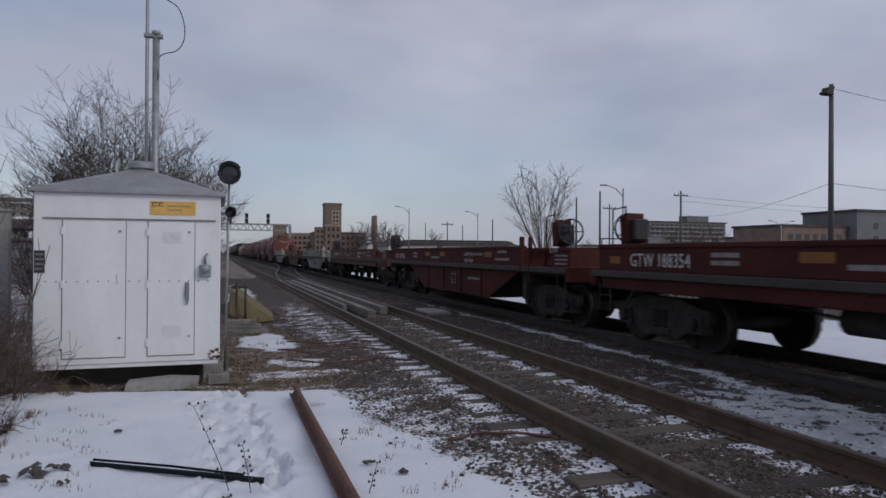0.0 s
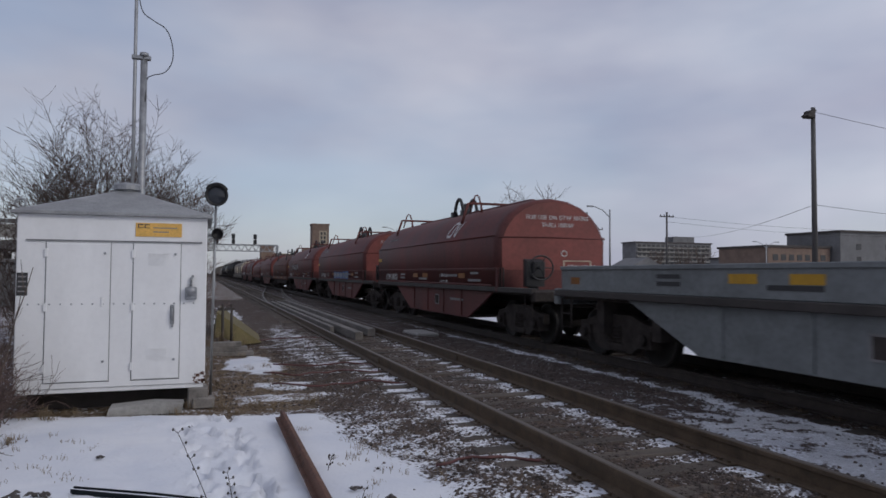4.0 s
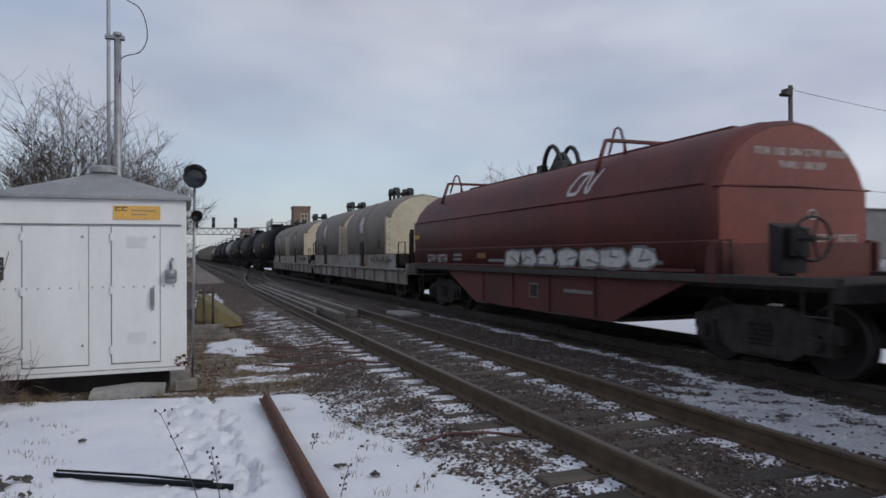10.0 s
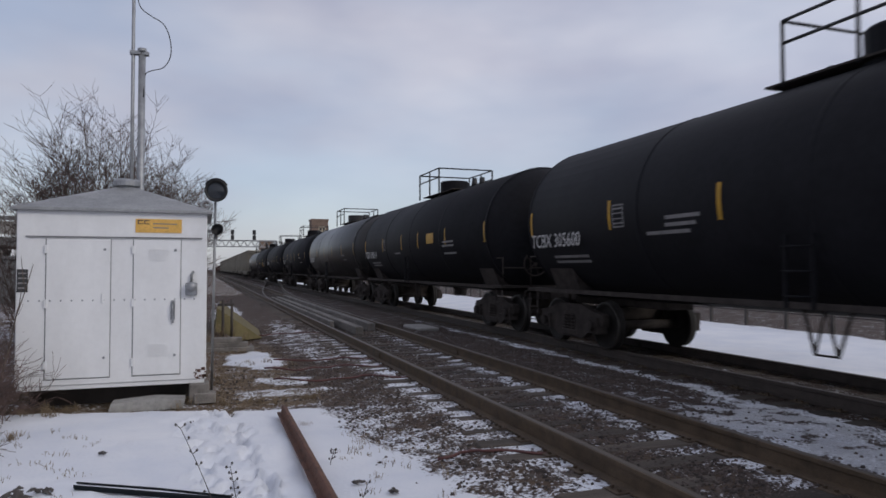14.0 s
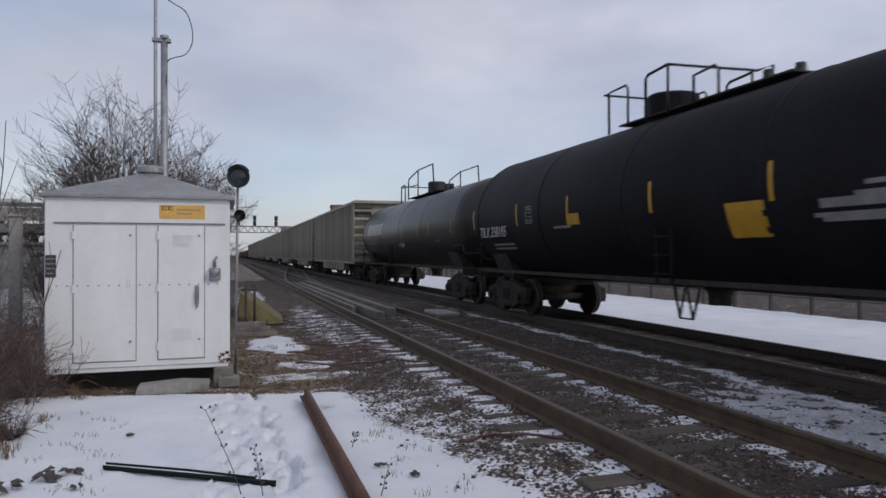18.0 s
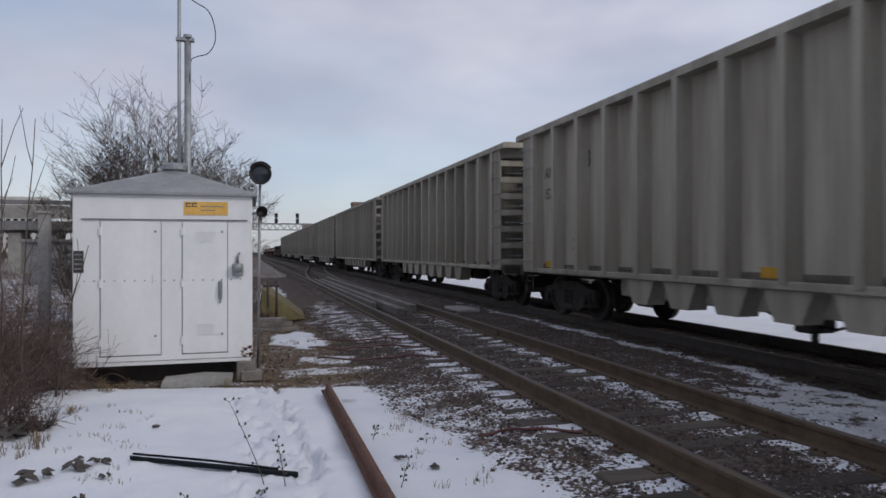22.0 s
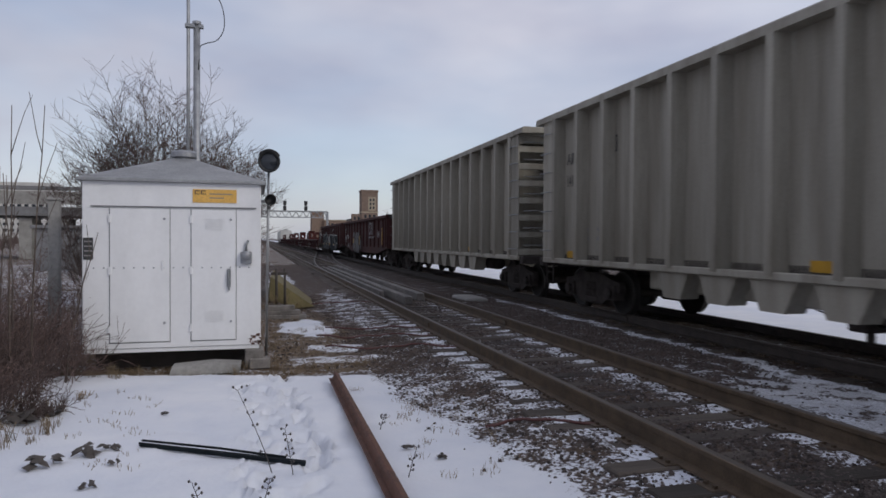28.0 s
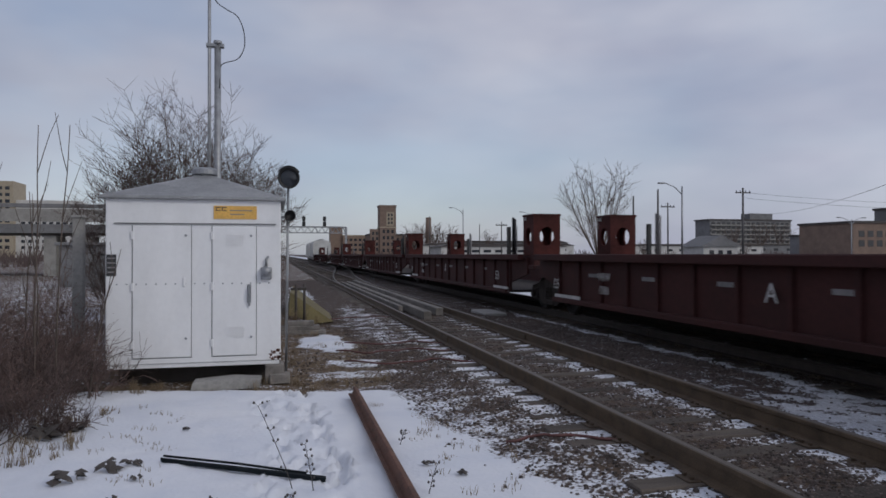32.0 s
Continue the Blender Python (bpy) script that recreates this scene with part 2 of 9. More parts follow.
TIE = random_tone(surface("tie_wood", (0.105, 0.086, 0.070), 0.9, var=0.5, scale=5, bump=0.5, stretch=(0.2, 2, 2)), 0.5)
TIMBER = random_tone(surface("weathered_timber", (0.24, 0.22, 0.20), 0.9, var=0.45, scale=5, bump=0.5, stretch=(1, 0.15, 1)), 0.3)
SHED = surface("shed_paint", (0.80, 0.80, 0.80), 0.5, var=0.10, scale=1.3, bump=0.02, fine_mix=0.05, stretch=(1, 1, 0.4))
SHED_ROOF = surface("shed_roof", (0.33, 0.335, 0.34), 0.6, 0.2, var=0.25, scale=3, bump=0.1)
GALV = surface("galvanised_steel", (0.36, 0.37, 0.385), 0.5, 0.55, var=0.3, scale=6, bump=0.08)
SEAM = surface("dark_seam", (0.21, 0.21, 0.215), 0.8, var=0.3, scale=5)
STEEL_DARK = surface("running_gear", (0.060, 0.051, 0.047), 0.9, 0.0, spec=0.2, var=0.45, scale=6, bump=0.3)
WHEEL = surface("wheel_steel", (0.030, 0.027, 0.025), 0.7, 0.1, spec=0.3, var=0.4, scale=8, bump=0.15)
TREAD = surface("wheel_rim", (0.07, 0.065, 0.06), 0.5, 0.5, var=0.3, scale=8, bump=0.05)
BLACK = surface("black_enamel", (0.018, 0.018, 0.02), 0.5, var=0.3, scale=5)
RED = surface("oxide_red_paint", (0.080, 0.021, 0.018), 0.75, spec=0.2, var=0.5, scale=0.9, bump=0.12, stretch=(1, 0.6, 1.4))
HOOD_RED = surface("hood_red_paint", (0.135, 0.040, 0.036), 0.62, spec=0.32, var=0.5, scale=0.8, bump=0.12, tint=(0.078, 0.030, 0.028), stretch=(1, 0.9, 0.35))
# hood ends: lighter than HOOD_RED, with the sunlight on them put into the colour
HOOD_END_LIT = surface("lit_end_red_paint", (0.215, 0.052, 0.042), 0.55, var=0.3, scale=0.9, bump=0.1)
BROWN = surface("brown_red_paint", (0.105, 0.038, 0.026), 0.75, var=0.4, scale=1.0, bump=0.15, stretch=(1, 0.5, 1.4))
MAROON = surface("maroon_gondola_paint", (0.060, 0.0195, 0.018), 0.75, spec=0.3, var=0.4, scale=0.8, bump=0.15, stretch=(1, 0.6, 1.6))
SILL = surface("dusty_sill", (0.062, 0.054, 0.050), 0.8, var=0.35, scale=1.5, bump=0.1)
GREY_CAR = surface("grey_car_paint", (0.20, 0.215, 0.22), 0.6, var=0.3, scale=1.0, bump=0.1)
HOPPER = random_tone(surface("dusty_aluminium", (0.392, 0.368, 0.313), 0.65, 0.1, scale=1.7, bump=0.06, tint=(0.24, 0.215, 0.172), stretch=(1, 1.3, 0.10), fine_mix=0.16), 0.22)
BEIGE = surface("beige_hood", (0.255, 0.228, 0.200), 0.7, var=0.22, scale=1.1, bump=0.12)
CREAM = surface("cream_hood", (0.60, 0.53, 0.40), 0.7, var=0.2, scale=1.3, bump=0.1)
UPGREY = surface("pale_grey_sill", (0.29, 0.29, 0.28), 0.7, var=0.4, scale=1.2, bump=0.12, tint=(0.17, 0.12, 0.085))
TANK = surface("tank_black", (0.0176, 0.0176, 0.0208), 0.6, spec=0.08, var=0.35, scale=0.7, bump=0.08)
TANK2 = surface("tank_dusty_black", (0.026, 0.025, 0.025), 0.36, spec=0.5, var=0.4, scale=0.6, bump=0.08, stretch=(1, 1, 0.3))
WHITE_CAR = surface("white_covered_hopper", (0.55, 0.55, 0.53), 0.6, var=0.2, scale=1, bump=0.08)
DECAL = surface("white_lettering", (0.62, 0.61, 0.60), 0.7, var=0.25, scale=6, bump=0.02)
DECAL_DIM = surface("faded_lettering", (0.26, 0.25, 0.25), 0.8, var=0.3, scale=6, bump=0.02)
DECAL_DARK = surface("black_lettering", (0.05, 0.05, 0.052), 0.8, var=0.3, scale=6, bump=0.02)
YELLOW = surface("reflector_yellow", (0.54, 0.30, 0.02), 0.5, var=0.2, scale=6, bump=0.02)
REFLECT = surface("dull_reflector", (0.25, 0.095, 0.013), 0.6, var=0.25, scale=6, bump=0.02)
ORANGE = surface("orange_sign", (0.80, 0.47, 0.11), 0.55, var=0.14, scale=4, bump=0.02)
BLUE = surface("blue_spray", (0.05, 0.14, 0.36), 0.7, var=0.2, scale=4, bump=0.02)
SPRAY = surface("silver_spray", (0.30, 0.30, 0.29), 0.7, var=0.6, scale=2.2, bump=0.02)
SPRAY_PALE = surface("pale_grey_spray", (0.46, 0.46, 0.46), 0.7, var=0.25, scale=3, bump=0.02)
SPRAY_DULL = surface("dull_silver_spray", (0.125, 0.125, 0.125), 0.6, 0.1, var=0.7, scale=2.5, bump=0.02)
CHARCOAL = surface("charcoal_spray", (0.014, 0.018, 0.021), 0.85, spec=0.12, var=0.3, scale=3, bump=0.02)
GLASS = surface("dark_window", (0.03, 0.035, 0.045), 0.15, var=0.2, scale=1, bump=0.0)
BRICK = surface("brown_brick", (0.23, 0.165, 0.13), 0.9, var=0.25, scale=0.6, bump=0.1)
BRICK2 = surface("tan_brick", (0.26, 0.185, 0.14), 0.9, var=0.2, scale=0.5, bump=0.1)
STONE_PALE = surface("pale_stone", (0.42, 0.36, 0.27), 0.9, var=0.2, scale=0.6, bump=0.1)
CONCRETE = surface("concrete", (0.33, 0.32, 0.30), 0.9, var=0.25, scale=1.5, bump=0.2)
FAR_GREY = surface("grey_wall", (0.20, 0.20, 0.205), 0.9, var=0.25, scale=0.3, bump=0.05)
FAR_WHITE = surface("white_shed_wall", (0.58, 0.57, 0.55), 0.9, var=0.2, scale=0.3, bump=0.05)
FAR_DARK = surface("dark_wall", (0.085, 0.075, 0.07), 0.9, var=0.3, scale=0.5, bump=0.05)
BARK = surface("bark", (0.13, 0.10, 0.08), 0.9, var=0.4, scale=9, bump=0.5)
TWIG = surface("twig", (0.125, 0.088, 0.078), 0.9, var=0.35, scale=9, bump=0.2)
TWIG_RED = surface("reddish_twig", (0.20, 0.135, 0.118), 0.9, var=0.35, scale=9, bump=0.2)
GRASS = surface("dry_grass", (0.30, 0.225, 0.14), 0.9, var=0.4, scale=6, bump=0.2)
OLIVE = surface("olive_cover", (0.17, 0.14, 0.06), 0.8, var=0.3, scale=4, bump=0.15)
POLE = surface("pole_wood", (0.13, 0.125, 0.125), 0.9, var=0.3, scale=3, bump=0.2, stretch=(1, 1, 0.1))
HOSE = surface("red_hose", (0.13, 0.05, 0.045), 0.6, var=0.3, scale=8)


# ---- mesh tools ----
class Geo:
    """Collects vertices and faces of one mesh."""

    def __init__(self):
        self.v, self.f, self.s = [], [], []

    def add(self, verts, faces, smooth=False):
        k = len(self.v)
        self.v += [tuple(p) for p in verts]
        self.f += [tuple(k + i for i in f) for f in faces]
        self.s += [smooth] * len(faces)
        return self

    def box(self, x0, x1, y0, y1, z0, z1, c=0.0):
        if x1 < x0: x0, x1 = x1, x0
        if y1 < y0: y0, y1 = y1, y0
        if z1 < z0: z0, z1 = z1, z0
        if c <= 0:
            v = [(x, y, z) for x in (x0, x1) for y in (y0, y1) for z in (z0, z1)]
            return self.add(v, [(0, 1, 3, 2), (4, 6, 7, 5), (0, 4, 5, 1), (2, 3, 7, 6), (0, 2, 6, 4), (1, 5, 7, 3)])
        c = min(c, (x1 - x0) * 0.3, (y1 - y0) * 0.3, (z1 - z0) * 0.3)
        loop = [(x0 + c, y0), (x1 - c, y0), (x1, y0 + c), (x1, y1 - c), (x1 - c, y1), (x0 + c, y1), (x0, y1 - c), (x0, y0 + c)]
        inner = [(x0 + c, y0 + c), (x1 - c, y0 + c), (x1 - c, y0 + c), (x1 - c, y1 - c), (x1 - c, y1 - c), (x0 + c, y1 - c), (x0 + c, y1 - c), (x0 + c, y0 + c)]
        rings = [(inner, z0), (loop, z0 + c), (loop, z1 - c), (inner, z1)]
        v = [(x, y, z) for r, z in rings for x, y in r]
        f = [(a * 8 + i, a * 8 + (i + 1) % 8, a * 8 + 8 + (i + 1) % 8, a * 8 + 8 + i) for a in range(3) for i in range(8)]
        f += [tuple(range(7, -1, -1)), tuple(range(24, 32))]
        return self.add(v, f)

    def prism(self, poly, axis, lo, hi, smooth=False, caps=True):
        """A polygon of the two other axes (in the order x, y, z), drawn out along axis."""
        n = len(poly)
        put = {"x": lambda a, b, h: (h, a, b), "y": lambda a, b, h: (a, h, b), "z": lambda a, b, h: (a, b, h)}[axis]
        v = [put(a, b, h) for h in (lo, hi) for a, b in poly]
        self.add(v, [(i, (i + 1) % n, n + (i + 1) % n, n + i) for i in range(n)], smooth)
        if caps:
            k = len(self.v) - 2 * n
            self.f += [tuple(range(k + n - 1, k - 1, -1)), tuple(range(k + n, k + 2 * n))]
            self.s += [False, False]
        return self

    def rod(self, p0, p1, r0, r1=None, n=8, caps=True):
        p0, p1 = Vector(p0), Vector(p1)
        r1 = r0 if r1 is None else r1
        d = (p1 - p0).normalized()
        a = d.orthogonal().normalized()
        b = d.cross(a)
        v = []
        for p, r in ((p0, r0), (p1, r1)):
            v += [p + (a * math.cos(2 * math.pi * i / n) + b * math.sin(2 * math.pi * i / n)) * r for i in range(n)]
        self.add(v, [(i, (i + 1) % n, n + (i + 1) % n, n + i) for i in range(n)], n > 5)
        if caps:
            k = len(self.v) - 2 * n
            self.f += [tuple(range(k + n - 1, k - 1, -1)), tuple(range(k + n, k + 2 * n))]
            self.s += [False, False]
        return self

    def tube(self, pts, r, n=6, r1=None):
        """A bent rod through points, tapering to r1."""
        pts = [Vector(p) for p in pts]
        m = len(pts)
        v = []
        side = None
        for i, p in enumerate(pts):
            d = (pts[min(i + 1, m - 1)] - pts[max(i - 1, 0)]).normalized()
            side = (side - d * side.dot(d)).normalized() if side is not None and (side - d * side.dot(d)).length > 1e-4 else d.orthogonal().normalized()
            b = d.cross(side)
            rr = r if r1 is None else r + (r1 - r) * i / max(1, m - 1)
            v += [p + (side * math.cos(2 * math.pi * j / n) + b * math.sin(2 * math.pi * j / n)) * rr for j in range(n)]
        f = [(i * n + j, i * n + (j + 1) % n, (i + 1) * n + (j + 1) % n, (i + 1) * n + j) for i in range(m - 1) for j in range(n)]
        f += [tuple(range(n - 1, -1, -1)), tuple(range((m - 1) * n, m * n))]
        return self.add(v, f, True)

    def ring(self, c, r, thick, axis="y", n=18, m=6):
        c = Vector(c)
        e = {"x": (Vector((0, 1, 0)), Vector((0, 0, 1)), Vector((1, 0, 0))), "y": (Vector((1, 0, 0)), Vector((0, 0, 1)), Vector((0, 1, 0))), "z": (Vector((1, 0, 0)), Vector((0, 1, 0)), Vector((0, 0, 1)))}[axis]
        v = []
        for i in range(n):
            a = 2 * math.pi * i / n
            o = e[0] * math.cos(a) + e[1] * math.sin(a)
            v += [c + o * (r + thick * math.cos(2 * math.pi * j / m)) + e[2] * (thick * math.sin(2 * math.pi * j / m)) for j in range(m)]
        return self.add(v, [(i * m + j, i * m + (j + 1) % m, ((i + 1) % n) * m + (j + 1) % m, ((i + 1) % n) * m + j) for i in range(n) for j in range(m)], True)

    def spin(self, prof, centre, axis, n=20, smooth=True):
        """A profile of (radius, height along axis), turned round the axis."""
        c = Vector(centre)
        e = {"x": (Vector((0, 1, 0)), Vector((0, 0, 1)), Vector((1, 0, 0))), "y": (Vector((1, 0, 0)), Vector((0, 0, 1)), Vector((0, 1, 0))), "z": (Vector((1, 0, 0)), Vector((0, 1, 0)), Vector((0, 0, 1)))}[axis]
        m = len(prof)
        v = [c + (e[0] * math.cos(2 * math.pi * i / n) + e[1] * math.sin(2 * math.pi * i / n)) * r + e[2] * h for i in range(n) for r, h in prof]
        f = [(i * m + j, ((i + 1) % n) * m + j, ((i + 1) % n) * m + j + 1, i * m + j + 1) for i in range(n) for j in range(m - 1)]
        return self.add(v, f, smooth)

    def mesh(self, name):
        me = bpy.data.meshes.new(name)
        me.from_pydata([tuple(p) for p in self.v], [], self.f)
        me.polygons.foreach_set("use_smooth", self.s)
        me.update()
        bm = bmesh.new()
        bm.from_mesh(me)
        bmesh.ops.recalc_face_normals(bm, faces=bm.faces[:])
        bm.to_mesh(me)
        bm.free()
        return me


def part(name, g, material, parent=None, label="", at=None):
    """Links a Geo, or a mesh that is there already, as one object."""
    me = g if isinstance(g, bpy.types.Mesh) else g.mesh(name)
    if material is not None and not me.materials:
        me.materials.append(material)
    ob = new(name, me)
    if parent is not None:
        ob.parent = parent
    if at is not None:
        ob.matrix_local = at if isinstance(at, Matrix) else Matrix.Translation(at)
    if label:
        ob["label"] = label
    return ob


LETTERS = {}


def lettering(name, body, size, material, parent, place, turn=(90, 0, -90), label="", stretch=1.0, shear=0.0):
    """Words in the built-in font, as a thin mesh. Turned so that they read from the camera's side of the train."""
    key = (body, size, material.name, stretch, shear)
    if key not in LETTERS:
        cu = bpy.data.curves.new("words", "FONT")
        cu.body, cu.size, cu.extrude, cu.align_x, cu.shear = body, size, 0.002, "CENTER", shear
        cu.resolution_u = 2
        tmp = bpy.data.objects.new("words", cu)
        scene.collection.objects.link(tmp)
        bpy.context.view_layer.update()
        me = bpy.data.meshes.new_from_object(tmp.evaluated_get(bpy.context.evaluated_depsgraph_get()))
        bpy.data.objects.remove(tmp)
        me.transform(Matrix.Diagonal((stretch, 1, 1, 1)))
        me.materials.clear()
        me.materials.append(material)
        LETTERS[key] = me
    return part(name, LETTERS[key], None, parent, label, pose(*place, *turn))


def thing(name, label, category, at=(0, 0, 0), group="", kind=""):
    ob = new(name)
    ob.location = at
    return tagged(ob, label, category, group, kind)


# ---- the train ----
TRACK_X, RAIL_Z, SPEED = 7.70, 0.25, 17.80
K = 0.875  # the cars below are drawn 8 : 7, and brought to true size by to_size()
CARS = []  # (thing, place along the track of its middle at 0 s)
SHARED = {}


def shared(key, make):
    """One mesh for alike parts."""
    if key not in SHARED:
        SHARED[key] = make()
    return SHARED[key]


def wheel_mesh():
    g = Geo()
    g.spin([(0.0, -0.09), (0.10, -0.09), (0.13, -0.06), (0.33, -0.02), (0.36, -0.065), (0.42, -0.065), (0.42, 0.05), (0.45, 0.055), (0.45, 0.075), (0.36, 0.075), (0.33, 0.03), (0.12, 0.05), (0.0, 0.05)], (0, 0, 0), "x", 24)
    return g.mesh("wheel")


def rim_mesh():
    g = Geo()
    g.spin([(0.40, -0.068), (0.424, -0.068), (0.424, -0.02), (0.40, -0.02)], (0, 0, 0), "x", 24)
    return g.mesh("wheel_rim")


def side_frame_mesh():
    g = Geo()
    out = [(-1.14, 0.42), (-1.14, 0.62), (-0.85, 0.66), (-0.45, 0.78), (0.45, 0.78), (0.85, 0.66), (1.14, 0.62), (1.14, 0.42), (0.86, 0.40), (0.45, 0.16), (-0.45, 0.16), (-0.86, 0.40)]
    g.prism(out, "x", -0.07, 0.07)
    for s in (-1, 1):
        g.prism([(s * 0.88 - 0.18, 0.28), (s * 0.88 + 0.18, 0.28), (s * 0.88 + 0.15, 0.56), (s * 0.88 - 0.15, 0.56)], "x", -0.13, 0.09)
        g.rod((-0.14, s * 0.88, 0.42), (-0.20, s * 0.88, 0.42), 0.10, 0.09, 12)
    g.box(-0.10, 0.10, -0.28, 0.28, 0.18, 0.30, 0.02)
    return g.mesh("side_frame")


def spring_mesh():
    g = Geo()
    for y in (-0.14, 0.0, 0.14):
        for k in range(5):
            g.ring((-0.03, y, 0.33 + k * 0.06), 0.05, 0.014, "z", 10, 4)
        g.rod((-0.03, y, 0.30), (-0.03, y, 0.6), 0.03, n=6)
    return g.mesh("spring")


def truck(car, y):
    """A two-axle freight truck under a car."""
    base = part("truck", shared("bolster", lambda: Geo().box(-0.95, 0.95, -0.2, 0.2, 0.42, 0.72, 0.04).mesh("truck")), STEEL_DARK, car, "", (0, y, 0))
    for x in (-1, 1):
        part("side_frame", shared("side_frame", side_frame_mesh), STEEL_DARK, base, "", Matrix.Translation((x * 0.98, 0, 0)) @ Matrix.Rotation(math.pi * (x > 0), 4, "Z"))
        part("spring", shared("spring", spring_mesh), STEEL_DARK, base, "", Matrix.Translation((x * 1.02, 0, 0)) @ Matrix.Rotation(math.pi * (x > 0), 4, "Z"))
    for ya in (-0.88, 0.88):
        part("axle", shared("axle", lambda: Geo().rod((-0.8, 0, 0), (0.8, 0, 0), 0.085, n=10).mesh("axle")), STEEL_DARK, base, "", (0, ya, 0.42))
        for x in (-1, 1):
            m = Matrix.Translation((x * 0.77, ya, 0.42)) @ Matrix.Rotation(math.pi * (x > 0), 4, "Z")
            part("wheel", shared("wheel", wheel_mesh), WHEEL, base, "", m)
            part("wheel_rim", shared("rim", rim_mesh), TREAD, base, "polished wheel rim", m)
    return base


def coupler_mesh():
    g = Geo()
    g.box(-0.12, 0.12, -0.45, 0.35, 0.72, 0.98, 0.03)
    g.prism([(-0.17, -0.72), (0.05, -0.76), (0.17, -0.62), (0.14, -0.42), (-0.14, -0.42)], "z", 0.70, 1.0)
    g.tube([(0.3, -0.3, 0.8), (0.34, -0.45, 0.6), (0.26, -0.6, 0.42), (0.12, -0.72, 0.5)], 0.025)
    g.tube([(0.1, -0.4, 0.95), (-0.5, -0.42, 0.93), (-1.15, -0.42, 0.95), (-1.2, -0.42, 0.75)], 0.014, 5)
    return g.mesh("coupler")


def couplers(car, half):
    for s in (-1, 1):
        part("coupler", shared("coupler", coupler_mesh), STEEL_DARK, car, "", Matrix.Translation((0, s * (half - 0.45), 0)) @ Matrix.Rotation(math.pi * (s > 0), 4, "Z"))


def ladder_mesh(width, z0, z1, rungs, rail=True):
    """Rungs and rails in the plane x = 0, along y."""
    g = Geo()
    for i in range(rungs):
        z = z0 + (z1 - z0) * (i + 0.5) / rungs
        g.tube([(0.04, -width / 2, z), (-0.06, -width / 2, z), (-0.06, width / 2, z), (0.04, width / 2, z)], 0.012, 5)
    if rail:
        for y in (-width / 2, width / 2):
            g.box(-0.02, 0.02, y - 0.02, y + 0.02, z0, z1)
    return g.mesh("ladder")


def brake_wheel(car, x, y, z, m=STEEL_DARK, face=-1):
    g = Geo()
    g.ring((0, 0, 0), 0.30, 0.022, "y", 24, 6)
    g.rod((0, -0.04, 0), (0, 0.04, 0), 0.05, n=10)
    for k in range(5):
        a = k * 2 * math.pi / 5
        g.rod((0, 0, 0), (0.30 * math.cos(a), 0, 0.30 * math.sin(a)), 0.014, n=5)
    part("brake_wheel", g, m, car, "spoked hand brake wheel", (x, y + face * 0.30, z))
    part("brake_shaft", Geo().rod((x, y, z), (x, y + face * 0.30, z), 0.025, n=6), m, car)
    part("brake_gear", Geo().box(-0.16, 0.16, -0.09, 0.09, -0.26, 0.18, 0.03), m, car, "", (x + 0.05, y, z))


def decal(name, car, x, y0, y1, z0, z1, m, label=""):
    return part(name, Geo().box(x - 0.006, x, y0, y1, z0, z1), m, car, label)


def ribbon(g, pts, w, x):
    """A flat stroke on the car's side, 3 mm proud; points of (y, z)."""
    for k, ((a, b), (c, d)) in enumerate(zip(pts, pts[1:])):
        n = math.hypot(c - a, d - b) or 1
        ox, oz = -(d - b) / n * w / 2, (c - a) / n * w / 2
        ex, ez = (c - a) / n * w * 0.35, (d - b) / n * w * 0.35
        q = [(a + ox - ex, b + oz - ez), (c + ox + ex, d + oz + ez), (c - ox + ex, d - oz + ez), (a - ox - ex, b - oz - ez)]
        g.prism(q, "x", x - 0.004 - 0.0004 * (k % 7), x)
    return g


def scrawl(car, x, y0, y1, z0, z1, m, strokes, w, seed, label, fill=None, outline=None):
    """Spray paint that spells nothing: blocks of strokes along the side. y runs from y0 (picture's left) down to y1."""
    rnd = random.Random(seed)
    g, h = Geo(), Geo()
    step = (y1 - y0) / strokes
    for i in range(strokes):
        ya, yb = y0 + step * (i + 0.08), y0 + step * (i + 0.92)
        pts = [(ya + (yb - ya) * rnd.random(), z0 + (z1 - z0) * v + rnd.uniform(-0.05, 0.05)) for v in (0.0, 0.35, 0.62, 1.0)]
        pts = [(ya, z0 + (z1 - z0) * rnd.uniform(0, 0.15)), (ya + (yb - ya) * rnd.uniform(-0.1, 0.3), z1 - (z1 - z0) * rnd.uniform(0, 0.2))] + pts[1:3] + [(yb, z0 + (z1 - z0) * rnd.uniform(0.0, 0.5))]
        ribbon(g, pts, w, x)
        if fill:
            top, bot = z1 - (z1 - z0) * rnd.uniform(0.0, 0.25), z0 + (z1 - z0) * rnd.uniform(0, 0.08)
            h.prism([(ya - step * 0.1, bot), (yb + step * 0.1, bot), (yb + step * rnd.uniform(-0.1, 0.1), top), (ya + step * 0.1, top - 0.1)], "x", x - 0.002 - 0.0004 * i, x + 0.01)
    if fill:
        part("graffiti_fill", h, fill, car, label)["kind"] = "stuff"
    part("graffiti", g, m, car, label)["kind"] = "stuff"


